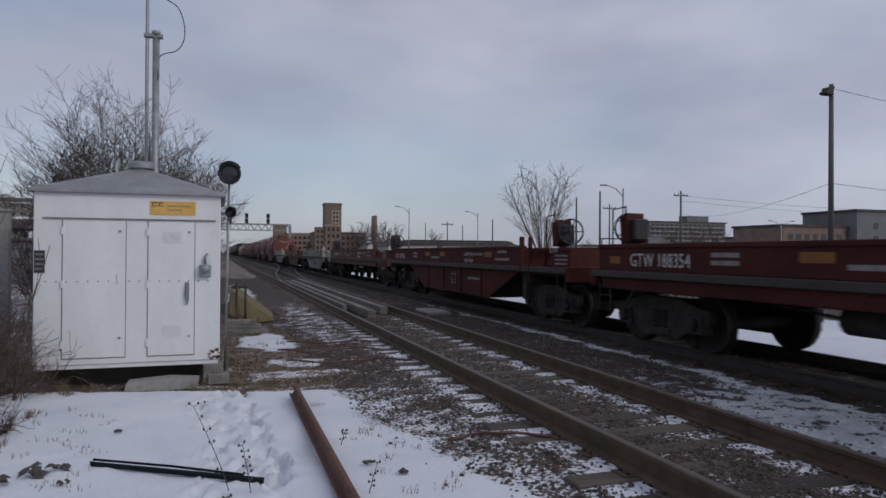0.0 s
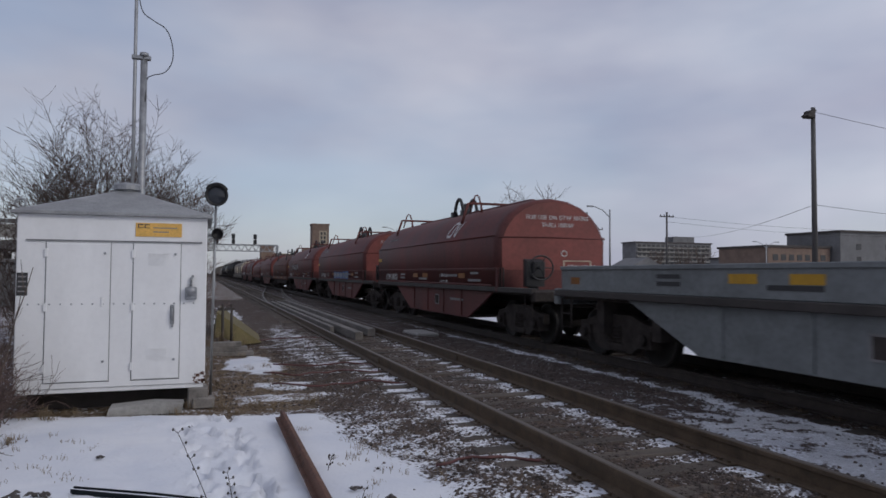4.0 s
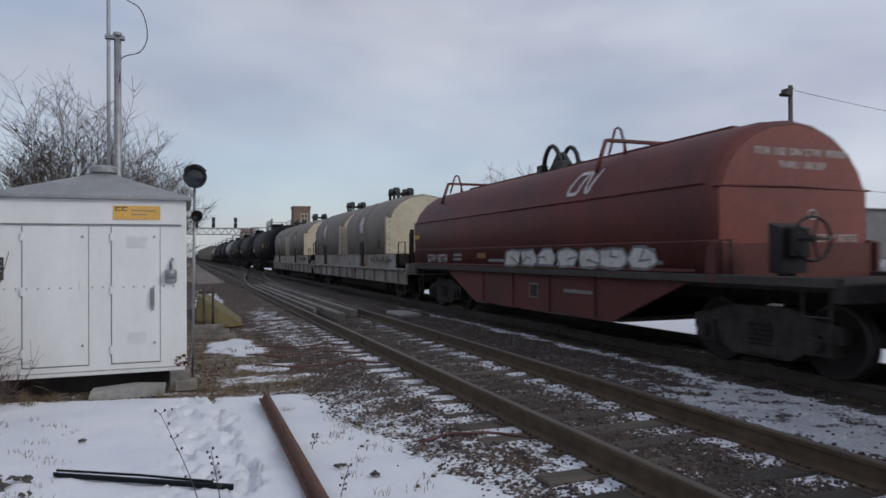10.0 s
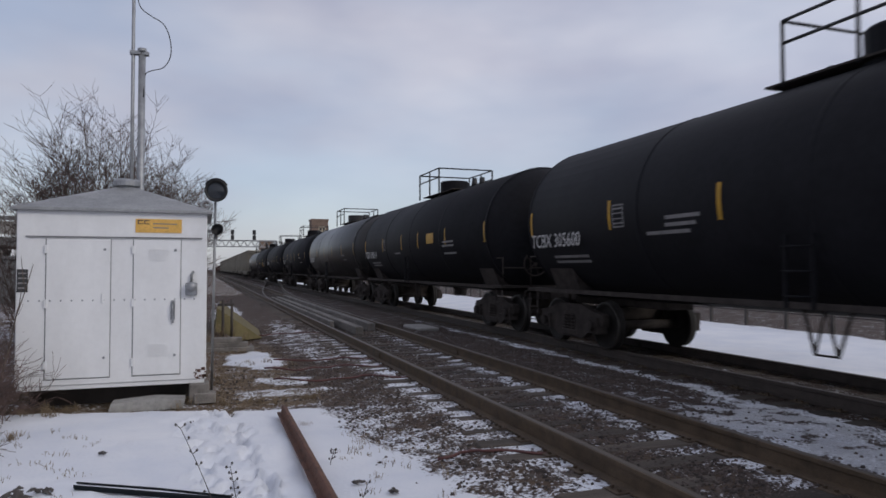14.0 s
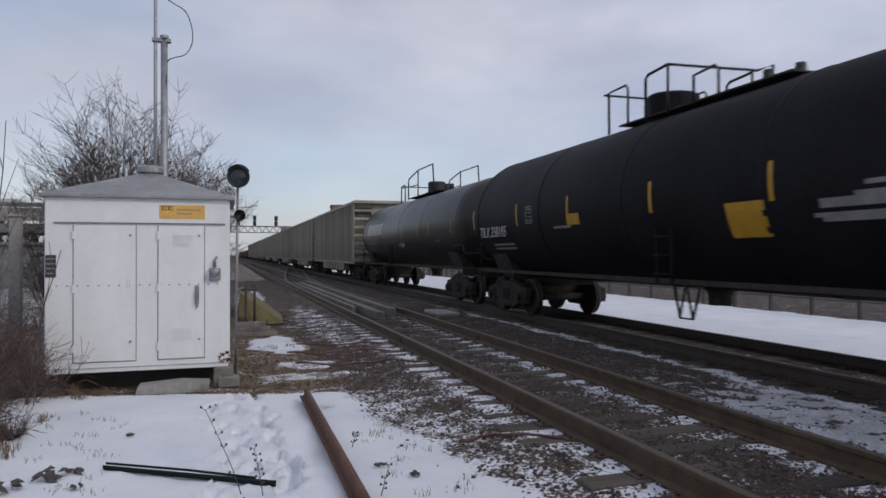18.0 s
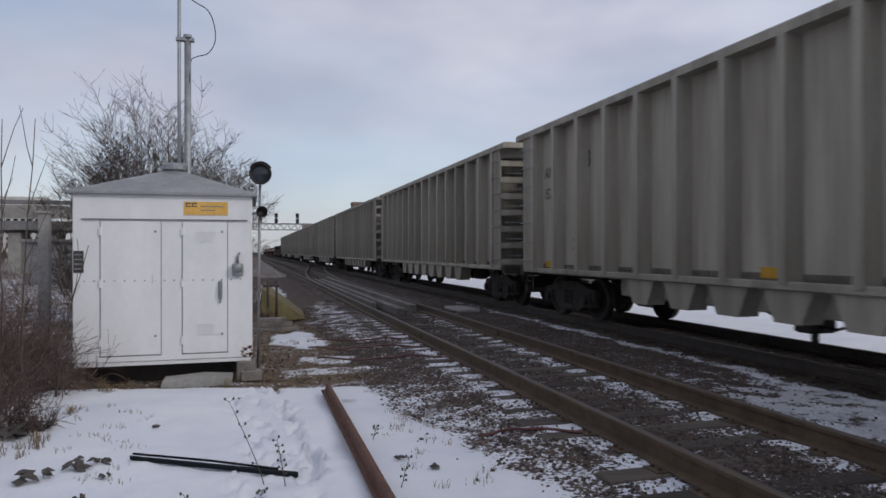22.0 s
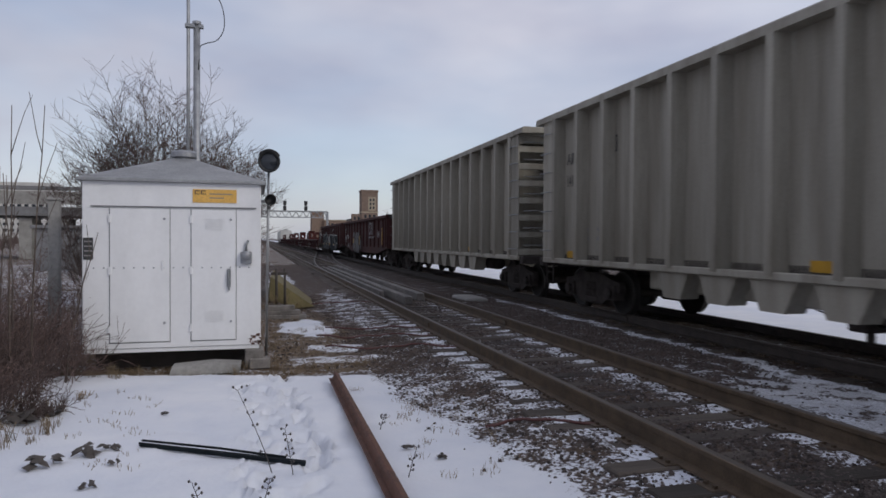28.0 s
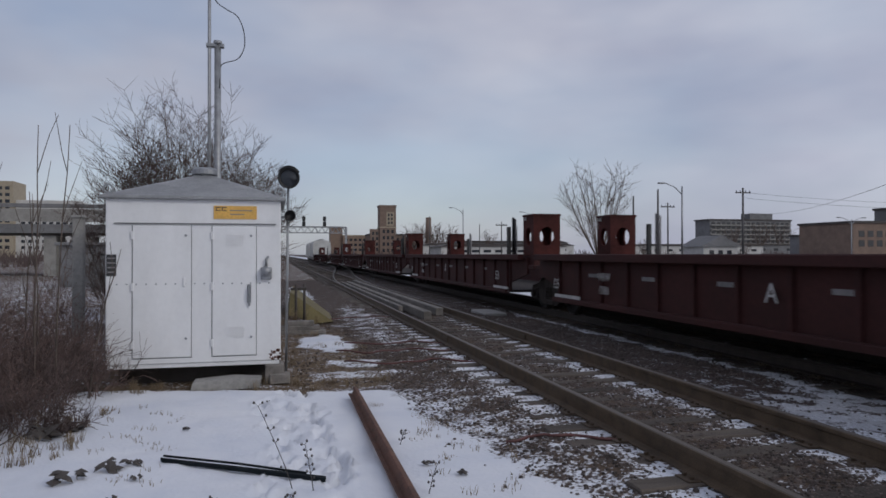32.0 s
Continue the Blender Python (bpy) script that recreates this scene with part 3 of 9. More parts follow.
def bubbles(car, x, y0, y1, z0, z1, fill, line, n, w, seed, label, prof=None, spiky=False):
    """Fat spray-painted shapes that spell nothing: uneven filled blobs with an outline and an inner stroke each."""
    rnd = random.Random(seed)
    g, h = Geo(), Geo()
    step = (y1 - y0) / n
    if spiky:
        # thick bent strokes with an outline, in place of blobs
        bends = (((0.05, 0), (0.1, 1), (0.85, 0.15), (0.95, 1)), ((0.0, 0), (0.35, 1), (0.6, 0.9), (0.95, 0)), ((0.95, 0.95), (0.1, 0.85), (0.9, 0.4), (0.05, 0.05)), ((0.1, 1), (0.05, 0.05), (0.9, 0.1), (0.85, 0.6), (0.25, 0.5)), ((0.0, 1), (0.3, 0.05), (0.5, 0.7), (0.7, 0.05), (1.0, 0.95)), ((0.1, 0), (0.15, 0.95), (0.9, 0.8), (0.3, 0.5), (0.95, 0)))
        for i in range(n):
            line_ = rnd.choice(bends)
            ws = abs(step) * rnd.uniform(0.24, 0.32)
            pts = [(y0 + step * (i + 0.1 + 0.8 * u) + rnd.uniform(-0.06, 0.06), z0 + ws * 0.4 + (z1 - z0 - ws * 0.8) * min(1, max(0, v + rnd.uniform(-0.08, 0.05)))) for u, v in line_]
            ribbon(g, pts, ws + 2 * w, x - 0.0001 * (i % 3))
            ribbon(h, pts, ws, x - 0.004 - 0.0001 * (i % 3))
        part("graffiti", g, line, car, label)["kind"] = "stuff"
        part("graffiti_fill", h, fill, car, label)["kind"] = "stuff"
        return
    zm, zh = (z0 + z1) / 2, (z1 - z0) / 2
    for i in range(n):
        c, d = y0 + step * (i + 0.5), zm + rnd.uniform(-0.08, 0.08) * zh
        m = rnd.choice((7, 8, 9))
        pts = []
        for k in range(m):
            a = 2 * math.pi * (k + rnd.uniform(-0.2, 0.2)) / m
            q = 1 / max(abs(math.cos(a)), abs(math.sin(a))) ** 0.75
            pts.append((c + abs(step) * 0.56 * q * rnd.uniform(0.72, 1.08) * math.cos(a), min(z1, max(z0, d + zh * q * rnd.uniform(0.74, 1.05) * math.sin(a)))))
        h.prism(pts, "x", x - 0.0022 - 0.0005 * (i % 4), x + 0.004)
        ribbon(g, pts + [pts[0]], w, x - 0.004)
        k0 = rnd.randrange(m)
        ribbon(g, [pts[k0], (c + step * rnd.uniform(-0.15, 0.15), d + zh * rnd.uniform(-0.3, 0.3)), (c + step * rnd.uniform(-0.3, 0.3), d + zh * rnd.uniform(-0.5, 0.5))], w * 0.8, x - 0.004)
    part("graffiti_fill", laid_on(h, prof) if prof else h, fill, car, label)["kind"] = "stuff"
    part("graffiti", laid_on(g, prof) if prof else g, line, car, label)["kind"] = "stuff"


# strokes of spray-painted shapes in a unit square, across and up
HOOK = (((0.95, 0.90), (0.45, 1.0), (0.15, 0.85), (0.45, 0.55), (0.5, 0.05)), ((0.5, 0.6), (0.95, 0.62)))
LOOP = (((0.35, 0.03), (0.15, 0.85), (0.5, 1.0), (0.85, 0.85), (0.8, 0.6), (0.45, 0.5)), ((0.45, 0.5), (0.95, 0.03)))
CROSS = (((0.05, 0.90), (0.5, 0.78), (0.95, 0.97)), ((0.45, 0.75), (0.55, 0.3), (0.2, 0.1), (0.7, 0.12), (0.95, 0.35)))
CURL = (((0.95, 0.8), (0.6, 0.98), (0.1, 0.9), (0.2, 0.6), (0.95, 0.62)), ((0.15, 0.5), (0.15, 0.1), (0.6, 0.1), (0.9, 0.3), (0.9, 0.5)))
HEART = (((0.5, 0.8), (0.25, 1.0), (0.05, 0.75), (0.5, 0.05), (0.95, 0.75), (0.75, 1.0), (0.5, 0.8)),)
CANE = (((0.1, 0.8), (0.35, 1.0), (0.75, 0.9), (0.82, 0.5), (0.8, 0.0)), ((0.75, 0.5), (0.35, 0.58), (0.08, 0.35), (0.2, 0.1), (0.5, 0.15), (0.6, 0.45)))
FORK = (((0.1, 0.0), (0.15, 0.6), (0.1, 0.9)), ((0.15, 0.55), (0.5, 0.6), (0.6, 0.95)), ((0.5, 0.6), (0.75, 0.3), (0.6, 0.1), (0.95, 0.0), (0.9, 1.0)))
GATE = (((0.1, 0.0), (0.1, 1.0)), ((0.1, 0.5), (0.8, 0.55)), ((0.85, 0.0), (0.8, 1.0)))
BOW = (((0.95, 0.75), (0.7, 1.0), (0.3, 0.85), (0.1, 0.45), (0.35, 0.08), (0.7, 0.0), (0.95, 0.3)),)


def fat_shape(car, x, strokes, y0, y1, z0, z1, ws, fill, line, w, label):
    """A spray-painted shape of broad strokes with an outline; y runs from y0 (picture's left) down to y1."""
    g, h = Geo(), Geo()
    for k, line_ in enumerate(strokes):
        pts = [(y0 + (y1 - y0) * u, z0 + (z1 - z0) * v) for u, v in line_]
        # a chamfer at each bend rounds the stroke
        soft = [pts[0]]
        for a, b, c in zip(pts, pts[1:], pts[2:]):
            soft += [((a[0] + 3 * b[0]) / 4, (a[1] + 3 * b[1]) / 4), ((c[0] + 3 * b[0]) / 4, (c[1] + 3 * b[1]) / 4)]
        soft.append(pts[-1])
        ribbon(g, soft, ws + 2 * w, x - 0.0001 * k)
        ribbon(h, soft, ws, x - 0.004 - 0.0001 * k)
    part("graffiti", g, line, car, label)["kind"] = "stuff"
    part("graffiti_fill", h, fill, car, label)["kind"] = "stuff"


def finish(car, s0, s1):
    CARS.append((car, K * (s0 + s1) / 2))
    car.location = (TRACK_X, K * (s0 + s1) / 2, RAIL_Z)
    return car


def to_size():
    """Brings each car's body to its true length and height above the rails; the trucks are drawn full size."""
    for car, _ in CARS:
        tank = car.name.startswith("tank_car")
        wide = 0.935 if tank else 0.95 if car.name.startswith("coil_car") else 1.0
        body = Matrix.Translation((0, 0, 0.10 if tank else 0.18)) @ Matrix.Diagonal((wide, K, 0.91 if tank else K, 1))
        for ob in car.children:
            if ob.name.startswith("truck"):
                ob.location.y *= K
            else:
                ob.matrix_basis = body @ ob.matrix_basis


# -- cars for steel coils --
HOOD = [(-1.5, 1.13), (-1.52, 2.42), (-1.47, 2.50), (-1.36, 2.77), (-1.14, 3.06), (-0.84, 3.29), (-0.45, 3.45), (0.0, 3.51), (0.45, 3.45), (0.84, 3.29), (1.14, 3.06), (1.36, 2.77), (1.47, 2.50), (1.52, 2.42), (1.5, 1.13)]


def loft(g, rings, smooth=True):
    """Skins rings of equal length; caps both ends."""
    n = len(rings[0])
    v = [p for r in rings for p in r]
    f = [(k * n + i, k * n + (i + 1) % n, (k + 1) * n + (i + 1) % n, (k + 1) * n + i) for k in range(len(rings) - 1) for i in range(n)]
    g.add(v, f, smooth)
    k = len(g.v) - len(v)
    g.f += [tuple(range(k + n - 1, k - 1, -1)), tuple(range(len(g.v) - n, len(g.v)))]
    g.s += [False, False]
    return g


def hood_mesh(y0, y1, prof, dome=0.10, rim=0.25):
    g = Geo()
    top = max(z for _, z in prof)
    low = prof[0][1]

    def ring(y, k):
        return [(x * (1 - k * 0.085), y, low + (z - low) * (1 - k * 0.04)) for x, z in prof]
    loft(g, [ring(y0, 1.0), ring(y0 + dome, 0.25), ring(y0 + rim, 0), ring(y1 - rim, 0), ring(y1 - dome, 0.25), ring(y1, 1.0)], False)
    for i, s in enumerate(g.s):
        a = g.f[i]
        g.s[i] = len(a) == 4
    return g


def lift_loops(car, y, z, m):
    """Two arched lifting loops across the ridge, on a saddle."""
    for k, x in enumerate((-0.24, 0.24)):
        g = Geo()
        pts = [(x, y - 0.42 + 0.84 * i / 8, z + 0.10 + 0.50 * math.sin(math.pi * i / 8) ** 0.6) for i in range(9)]
        g.tube(pts, 0.055, 8)
        g.box(x - 0.09, x + 0.09, y - 0.62, y - 0.36, z - 0.05, z + 0.18, 0.02)
        g.box(x - 0.09, x + 0.09, y + 0.36, y + 0.62, z - 0.05, z + 0.18, 0.02)
        part("lifting_loop", g, m, car, "dark steel lifting loop")
    part("loop_saddle", Geo().prism([(y - 0.75, z - 0.08), (y + 0.75, z - 0.08), (y + 0.45, z + 0.12), (y + 0.12, z + 0.45), (y - 0.12, z + 0.45), (y - 0.45, z + 0.12)], "x", -0.05, 0.05), m, car)


def guide_bracket(car, y, z, m):
    """A frame across the hood with a small arch, which guides the crane's spreader."""
    g = Geo()
    g.box(-1.0, 1.0, y - 0.04, y + 0.04, z + 0.10, z + 0.17, 0.01)
    for s in (-1, 1):
        g.rod((s * 1.22, y, z - 0.50), (s * 1.02, y, z + 0.14), 0.04, n=6)
        g.rod((s * 0.62, y, z - 0.2), (s * 0.62, y, z + 0.12), 0.03, n=6)
    g.tube([(-0.96, y, z - 0.16), (-0.82, y, z + 0.36), (-0.76, y, z + 0.40), (-0.70, y, z + 0.36), (-0.58, y, z - 0.10)], 0.024, 6)
    part("guide_bracket", g, m, car)


def open_coil_frame(car, half, m, m2, brake=-1, trough=True, wall=2.3, plate=True):
    """Underframe, deep tapering trough and low sides of a coil car."""
    b = half - 0.55
    w0 = -b + wall
    part("side_sill", Geo().box(-1.54, -1.40, -b, b, 1.00, 1.13, 0.015), SILL, car, "dusty side sill")
    part("side_sill", Geo().box(1.40, 1.54, -b, b, 1.00, 1.13, 0.015), SILL, car, "dusty side sill")
    for s in (-1, 1):
        if trough:
            g = Geo()
            g.prism([(-b * 0.66, 1.0), (b * 0.66, 1.0), (b * 0.40, 0.20), (-b * 0.40, 0.20)], "x", s * 1.38 - 0.03, s * 1.38 + 0.03)
            for y in (-0.33, -0.11, 0.11, 0.33):
                g.box(s * 1.42 - 0.02, s * 1.42 + 0.02, y * b - 0.04, y * b + 0.04, 0.24, 0.99)
            part("trough_side", g, m, car)
        else:
            part("side_skirt", Geo().box(s * 1.44 - 0.03, s * 1.44 + 0.03, -b + 0.3, b - 0.3, 0.78, 1.0, 0.01), m, car)
        part("side_wall", Geo().box(s * 1.44 - 0.04, s * 1.44 + 0.04, w0, b - 0.2, 1.13, 1.58, 0.012), m, car)
        part("top_rail", Geo().box(s * 1.44 - 0.07, s * 1.44 + 0.07, w0, b - 0.2, 1.55, 1.63, 0.012), m, car)
        part("wall_post", Geo().box(s * 1.50 - 0.045, s * 1.50 + 0.045, w0 - 0.06, w0 + 0.06, 1.0, 1.86 if plate else 1.60, 0.012), m2, car)
        if plate:
            part("wall_post", Geo().box(s * 1.50 - 0.045, s * 1.50 + 0.045, w0 - 0.52, w0 - 0.44, 0.75, 1.84, 0.012), m2, car)
    if trough:
        part("trough_floor", Geo().box(-1.34, 1.34, -b * 0.42, b * 0.42, 0.20, 0.28), STEEL_DARK, car)
    else:
        for y, r in ((-2.2, 0.16), (1.4, 0.2)):
            part("air_reservoir", Geo().rod((-0.75, y, 0.58), (-0.75, y + 1.3, 0.58), r, n=12), STEEL_DARK, car)
        part("brake_rod", Geo().tube([(-0.9, -b + 4, 0.72), (-0.9, -1, 0.55), (-0.9, 2, 0.55), (-0.9, b - 4, 0.72)], 0.025, 5), STEEL_DARK, car)
        for k in range(5):
            y = -b * 0.5 + k * b * 0.25
            part("cross_bearer", Geo().prism([(-1.4, 1.0), (1.4, 1.0), (0.4, 0.66), (-0.4, 0.66)], "y", y - 0.06, y + 0.06), STEEL_DARK, car)
    part("centre_sill", Geo().box(-0.35, 0.35, -half + 0.75, half - 0.75, 0.66, 1.02, 0.02), STEEL_DARK, car)
    part("deck", Geo().box(-1.38, 1.38, -b, b, 0.94, 1.0), STEEL_DARK, car)
    for s in (-1, 1):
        part("end_sill", Geo().box(-1.5, 1.5, s * b - 0.10, s * b + 0.10, 0.82, 1.16 if plate else 1.06, 0.02), m if plate else STEEL_DARK, car)
        for x in (-1.44, 1.44):
            part("step", shared("step", lambda: Geo().tube([(0, -0.2, 0.95), (0, -0.2, 0.36), (0, 0.2, 0.36), (0, 0.2, 0.95)], 0.02, 5).tube([(0, -0.2, 0.64), (0, 0.2, 0.64)], 0.015, 5).mesh("step")), STEEL_DARK, car, "", (x, s * (b - 0.35), 0))
    part("end_wall", Geo().box(-1.40, 1.40, w0, w0 + 0.08, 1.0, 1.58), m, car)
    part("end_wall", Geo().box(-1.40, 1.40, b - 0.28, b - 0.2, 1.0, 1.58), m, car)
    part("platform", Geo().box(-1.38, 1.38, -b + 0.1, w0 - 0.1, 1.02, 1.06), STEEL_DARK, car)
    if plate:
        # end plate and slanting side braces of the brake platform
        part("end_plate", Geo().box(-1.46, -1.42, -b - 0.05, -b + 0.75, 1.14, 1.56, 0.01), m2, car)
        part("plate_rail", Geo().box(-1.50, -1.40, -b - 0.08, w0 - 0.5, 1.50, 1.58, 0.012), m2, car)
        g = Geo()
        g.prism([(-b + 0.75, 1.16), (-b + 1.15, 1.16), (-b + 0.75, 1.42)], "x", -1.46, -1.42)
        g.prism([(w0 - 0.55, 1.50), (w0 - 0.95, 1.50), (w0 - 0.55, 1.30)], "x", -1.46, -1.42)
        part("gusset", g, m2, car)
        for k in range(3):
            decal("stencil_bar", car, -1.462, -b + 0.05, -b + 0.62, 1.20 + 0.09 * k, 1.24 + 0.09 * k, DECAL_DARK if m is GREY_CAR else DECAL_DIM)
        yb = -b + 1.85
    else:
        g = Geo()
        g.tube([(-1.48, w0 - 0.1, 1.1), (-1.48, w0 - 0.1, 1.62), (-1.48, w0 - 0.3, 1.62), (-1.48, w0 - 0.3, 1.1)], 0.02, 6)
        part("side_rail", g, STEEL_DARK, car)
        yb = -b + 1.25
    g = Geo()
    g.tube([(-1.3, -b + 0.1, 1.05), (-1.3, -b + 0.1, 2.0), (-0.55, -b + 0.1, 2.0), (-0.55, -b + 0.1, 1.05)], 0.018, 6)
    g.tube([(-1.3, -b + 0.1, 1.6), (-0.55, -b + 0.1, 1.6)], 0.014, 5)
    part("handrail", g, m2, car) if plate and brake > 0 else None
    yb = yb if brake < 0 else b - 0.1
    zb = 1.98 if plate else 1.62
    brake_wheel(car, -0.62 if plate else -0.85, yb, zb, BLACK, brake)
    if plate:
        dark = m is GREY_CAR
        g = Geo().prism([(yb + 0.02, 1.70), (yb + 0.30, 1.62), (yb + 0.36, 2.20), (yb + 0.10, 2.28)], "x", -0.78, -0.42)
        g.box(-0.64, -0.52, yb + 0.12, yb + 0.24, 1.0, 1.7)
        part("brake_stand", g, BLACK if dark else m, car, "dark hand brake housing" if dark else "")
        part("brake_guard", Geo().tube([(-0.90, yb + 0.42, 1.0), (-0.90, yb + 0.42, 2.36), (-0.90, yb - 0.05, 2.40), (-0.90, yb - 0.05, 2.22)], 0.018, 5), m2, car, "bent guard rail")
    else:
        part("brake_stand", Geo().box(-0.98, -0.72, yb + 0.08, yb + 0.2, 1.0, 1.8, 0.03).prism([(yb, 1.15), (yb + 0.2, 1.15), (yb + 0.2, 1.85), (yb, 1.78)], "x", -1.08, -0.62), BLACK, car, "dark hand brake housing")
    truck(car, -half + 2.15)
    truck(car, half - 2.15)
    couplers(car, half)


def coil_marks(car, half, number, x, dark=False, inset=2.12, size=0.34):
    b = half - 0.55
    m = DECAL_DARK if dark else DECAL
    m2 = DECAL_DARK if dark else DECAL_DIM
    if number:
        lettering("reporting_mark", number, size, m, car, (x - 0.004, b - inset, 1.22), stretch=0.88)
    for y, w, z in ((b - 3.75, 0.6, 1.40), (b - 3.75, 0.6, 1.28), (b - 6.3, 0.9, 1.26), (-b + 3.6, 0.6, 1.45), (-b + 3.6, 0.95, 1.25), (-b + 5.6, 1.2, 1.38)):
        decal("stencil_bar", car, x, y - w / 2, y + w / 2, z, z + 0.07, m2)
    for y in (-b + 4.6, 0.8, b - 5.4):
        decal("reflector", car, x, y - 0.27, y + 0.27, 1.34, 1.48, YELLOW if dark else REFLECT, "dull yellow reflector")
    if not dark:
        for k in range(2):
            z = 1.36 - 0.19 * k
            lettering("capacity_mark", ("1 50 FT 0 IN", "1 48 FT 0 IN")[k], 0.15, DECAL, car, (x - 0.004, -b + 4.0 + 2.2, z))
    decal("stencil_frame", car, -1.425, -0.4, 0.0, 0.48, 0.80, DECAL_DIM)
    decal("stencil_frame", car, -1.430, -0.36, -0.04, 0.51, 0.77, STEEL_DARK)
    decal("stencil_bar", car, -1.425, -2.6, -1.5, 0.66, 0.73, DECAL_DIM)


def on_hood(prof, z):
    """The hood's half width at a height, on the side that faces the camera."""
    side = [(q, p) for p, q in prof[: len(prof) // 2 + 1]]
    for (za, xa), (zb, xb) in zip(side, side[1:]):
        if za <= z <= zb:
            return xa + (xb - xa) * (z - za) / (zb - za)
    return 0.0


def laid_on(g, prof):
    """Lays strokes drawn at x = 0 onto the hood's curve."""
    g.v = [(x + on_hood(prof, z) - 0.006, y, z) for x, y, z in g.v]
    return g


def patch_on(car, name, yc, zc, ry, rz, m, prof, label, rnd, n=26, lift=0.0, square=False):
    """An uneven painted patch laid on a hood, in strips that follow its curve."""
    g = Geo()
    edge = []
    for i in range(n + 1):
        u = -1 + 2 * i / n
        h = rz if square else rz * math.sqrt(max(0.0, 1 - u * u)) * rnd.uniform(0.8, 1.1)
        edge.append((yc + ry * u, zc - h * 0.9, zc + h))
    for (a, b0, b1), (c, d0, d1) in zip(edge, edge[1:]):
        for j in range(8):
            p0, p1, q0, q1 = b0 + (b1 - b0) * j / 8, b0 + (b1 - b0) * (j + 1) / 8, d0 + (d1 - d0) * j / 8, d0 + (d1 - d0) * (j + 1) / 8
            g.add([(-0.004 - lift, a, p0), (-0.004 - lift, c, q0), (-0.004 - lift, c, q1), (-0.004 - lift, a, p1)], [(0, 1, 2, 3)])
    ob = part(name, laid_on(g, prof), m, car, label)
    ob["kind"] = "stuff"
    return ob


def logo_strokes(car, y, z, h, m, prof=None, x=0.0):
    """A continuous line mark as plain strokes."""
    g = Geo()
    w = h * 0.17
    line = [(0.95, 1.0), (0.40, 1.0), (0.22, 0.85), (0.05, 0.15), (0.15, 0.0), (0.80, 0.0), (0.95, 0.15), (1.12, 0.9), (1.25, 1.0), (1.38, 0.95), (1.62, 0.05), (1.78, 0.0), (1.88, 0.1), (2.08, 1.0)]
    pts = [(y + h * (1.0 - u), z + h * v) for u, v in line]
    fine = []
    for (a, b), (c, d) in zip(pts, pts[1:]):
        fine += [(a + (c - a) * k / 4, b + (d - b) * k / 4) for k in range(4)]
    ribbon(g, fine + [pts[-1]], w, x)
    part("line_mark", laid_on(g, prof) if prof else g, m, car, "white line mark")


def word_bars(car, y, z, width, h, n, m, prof, slant=0.25):
    """Words as slanting plain bars along the hood."""
    g = Geo()
    step = width / n
    for k in range(n):
        yc = y + width / 2 - step * (k + 0.5)
        a = step * 0.11
        for o in (-0.24, 0.16):
            c, top = yc + o * step, h * (1.0 if (k + (o > 0)) % 3 else 0.62)
            g.prism([(c + a, z), (c - a, z), (c - a - slant * top, z + top), (c + a - slant * top, z + top)], "x", -0.004, 0)
    part("word_bars", laid_on(g, prof), m, car)["kind"] = "stuff"


def coil_hood(car, half, m, m_end, prof=HOOD):
    b = half - 0.55
    y0, y1 = -b + 2.06, b + 0.26
    part("hood", hood_mesh(y0, y1, prof), m, car)
    top = max(z for _, z in prof)
    g = Geo()
    for s in (-1, 1):
        g.tube([(s * 1.515, y0 + 0.15, 2.47), (s * 1.515, y1 - 0.15, 2.47)], 0.02, 5)
    g.tube([(-1.46, y0 + 0.0, 2.42), (0, y0 - 0.03, 2.45), (1.46, y0 + 0.0, 2.42)], 0.02, 5)
    part("hood_seam", g, m, car)
    part("hood_lip", Geo().box(-1.535, -1.46, y0 + 0.02, y1 - 0.02, 1.585, 1.625, 0.01), m, car)
    part("ridge", Geo().box(-0.07, 0.07, y0 + 1.2, y1 - 1.2, top - 0.03, top + 0.09, 0.01), m, car)
    mid = (y0 + y1) / 2
    lift_loops(car, mid + 0.05, top, BLACK)
    for y in (y0 + 3.40, y1 - 1.95):
        guide_bracket(car, y, top, m)
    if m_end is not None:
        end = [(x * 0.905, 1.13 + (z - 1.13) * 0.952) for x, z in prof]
        part("hood_end", Geo().prism(end, "y", y0 - 0.012, y0 + 0.01), m_end, car, "red hood end, coloured brighter as if sunlit")
    return y0, y1


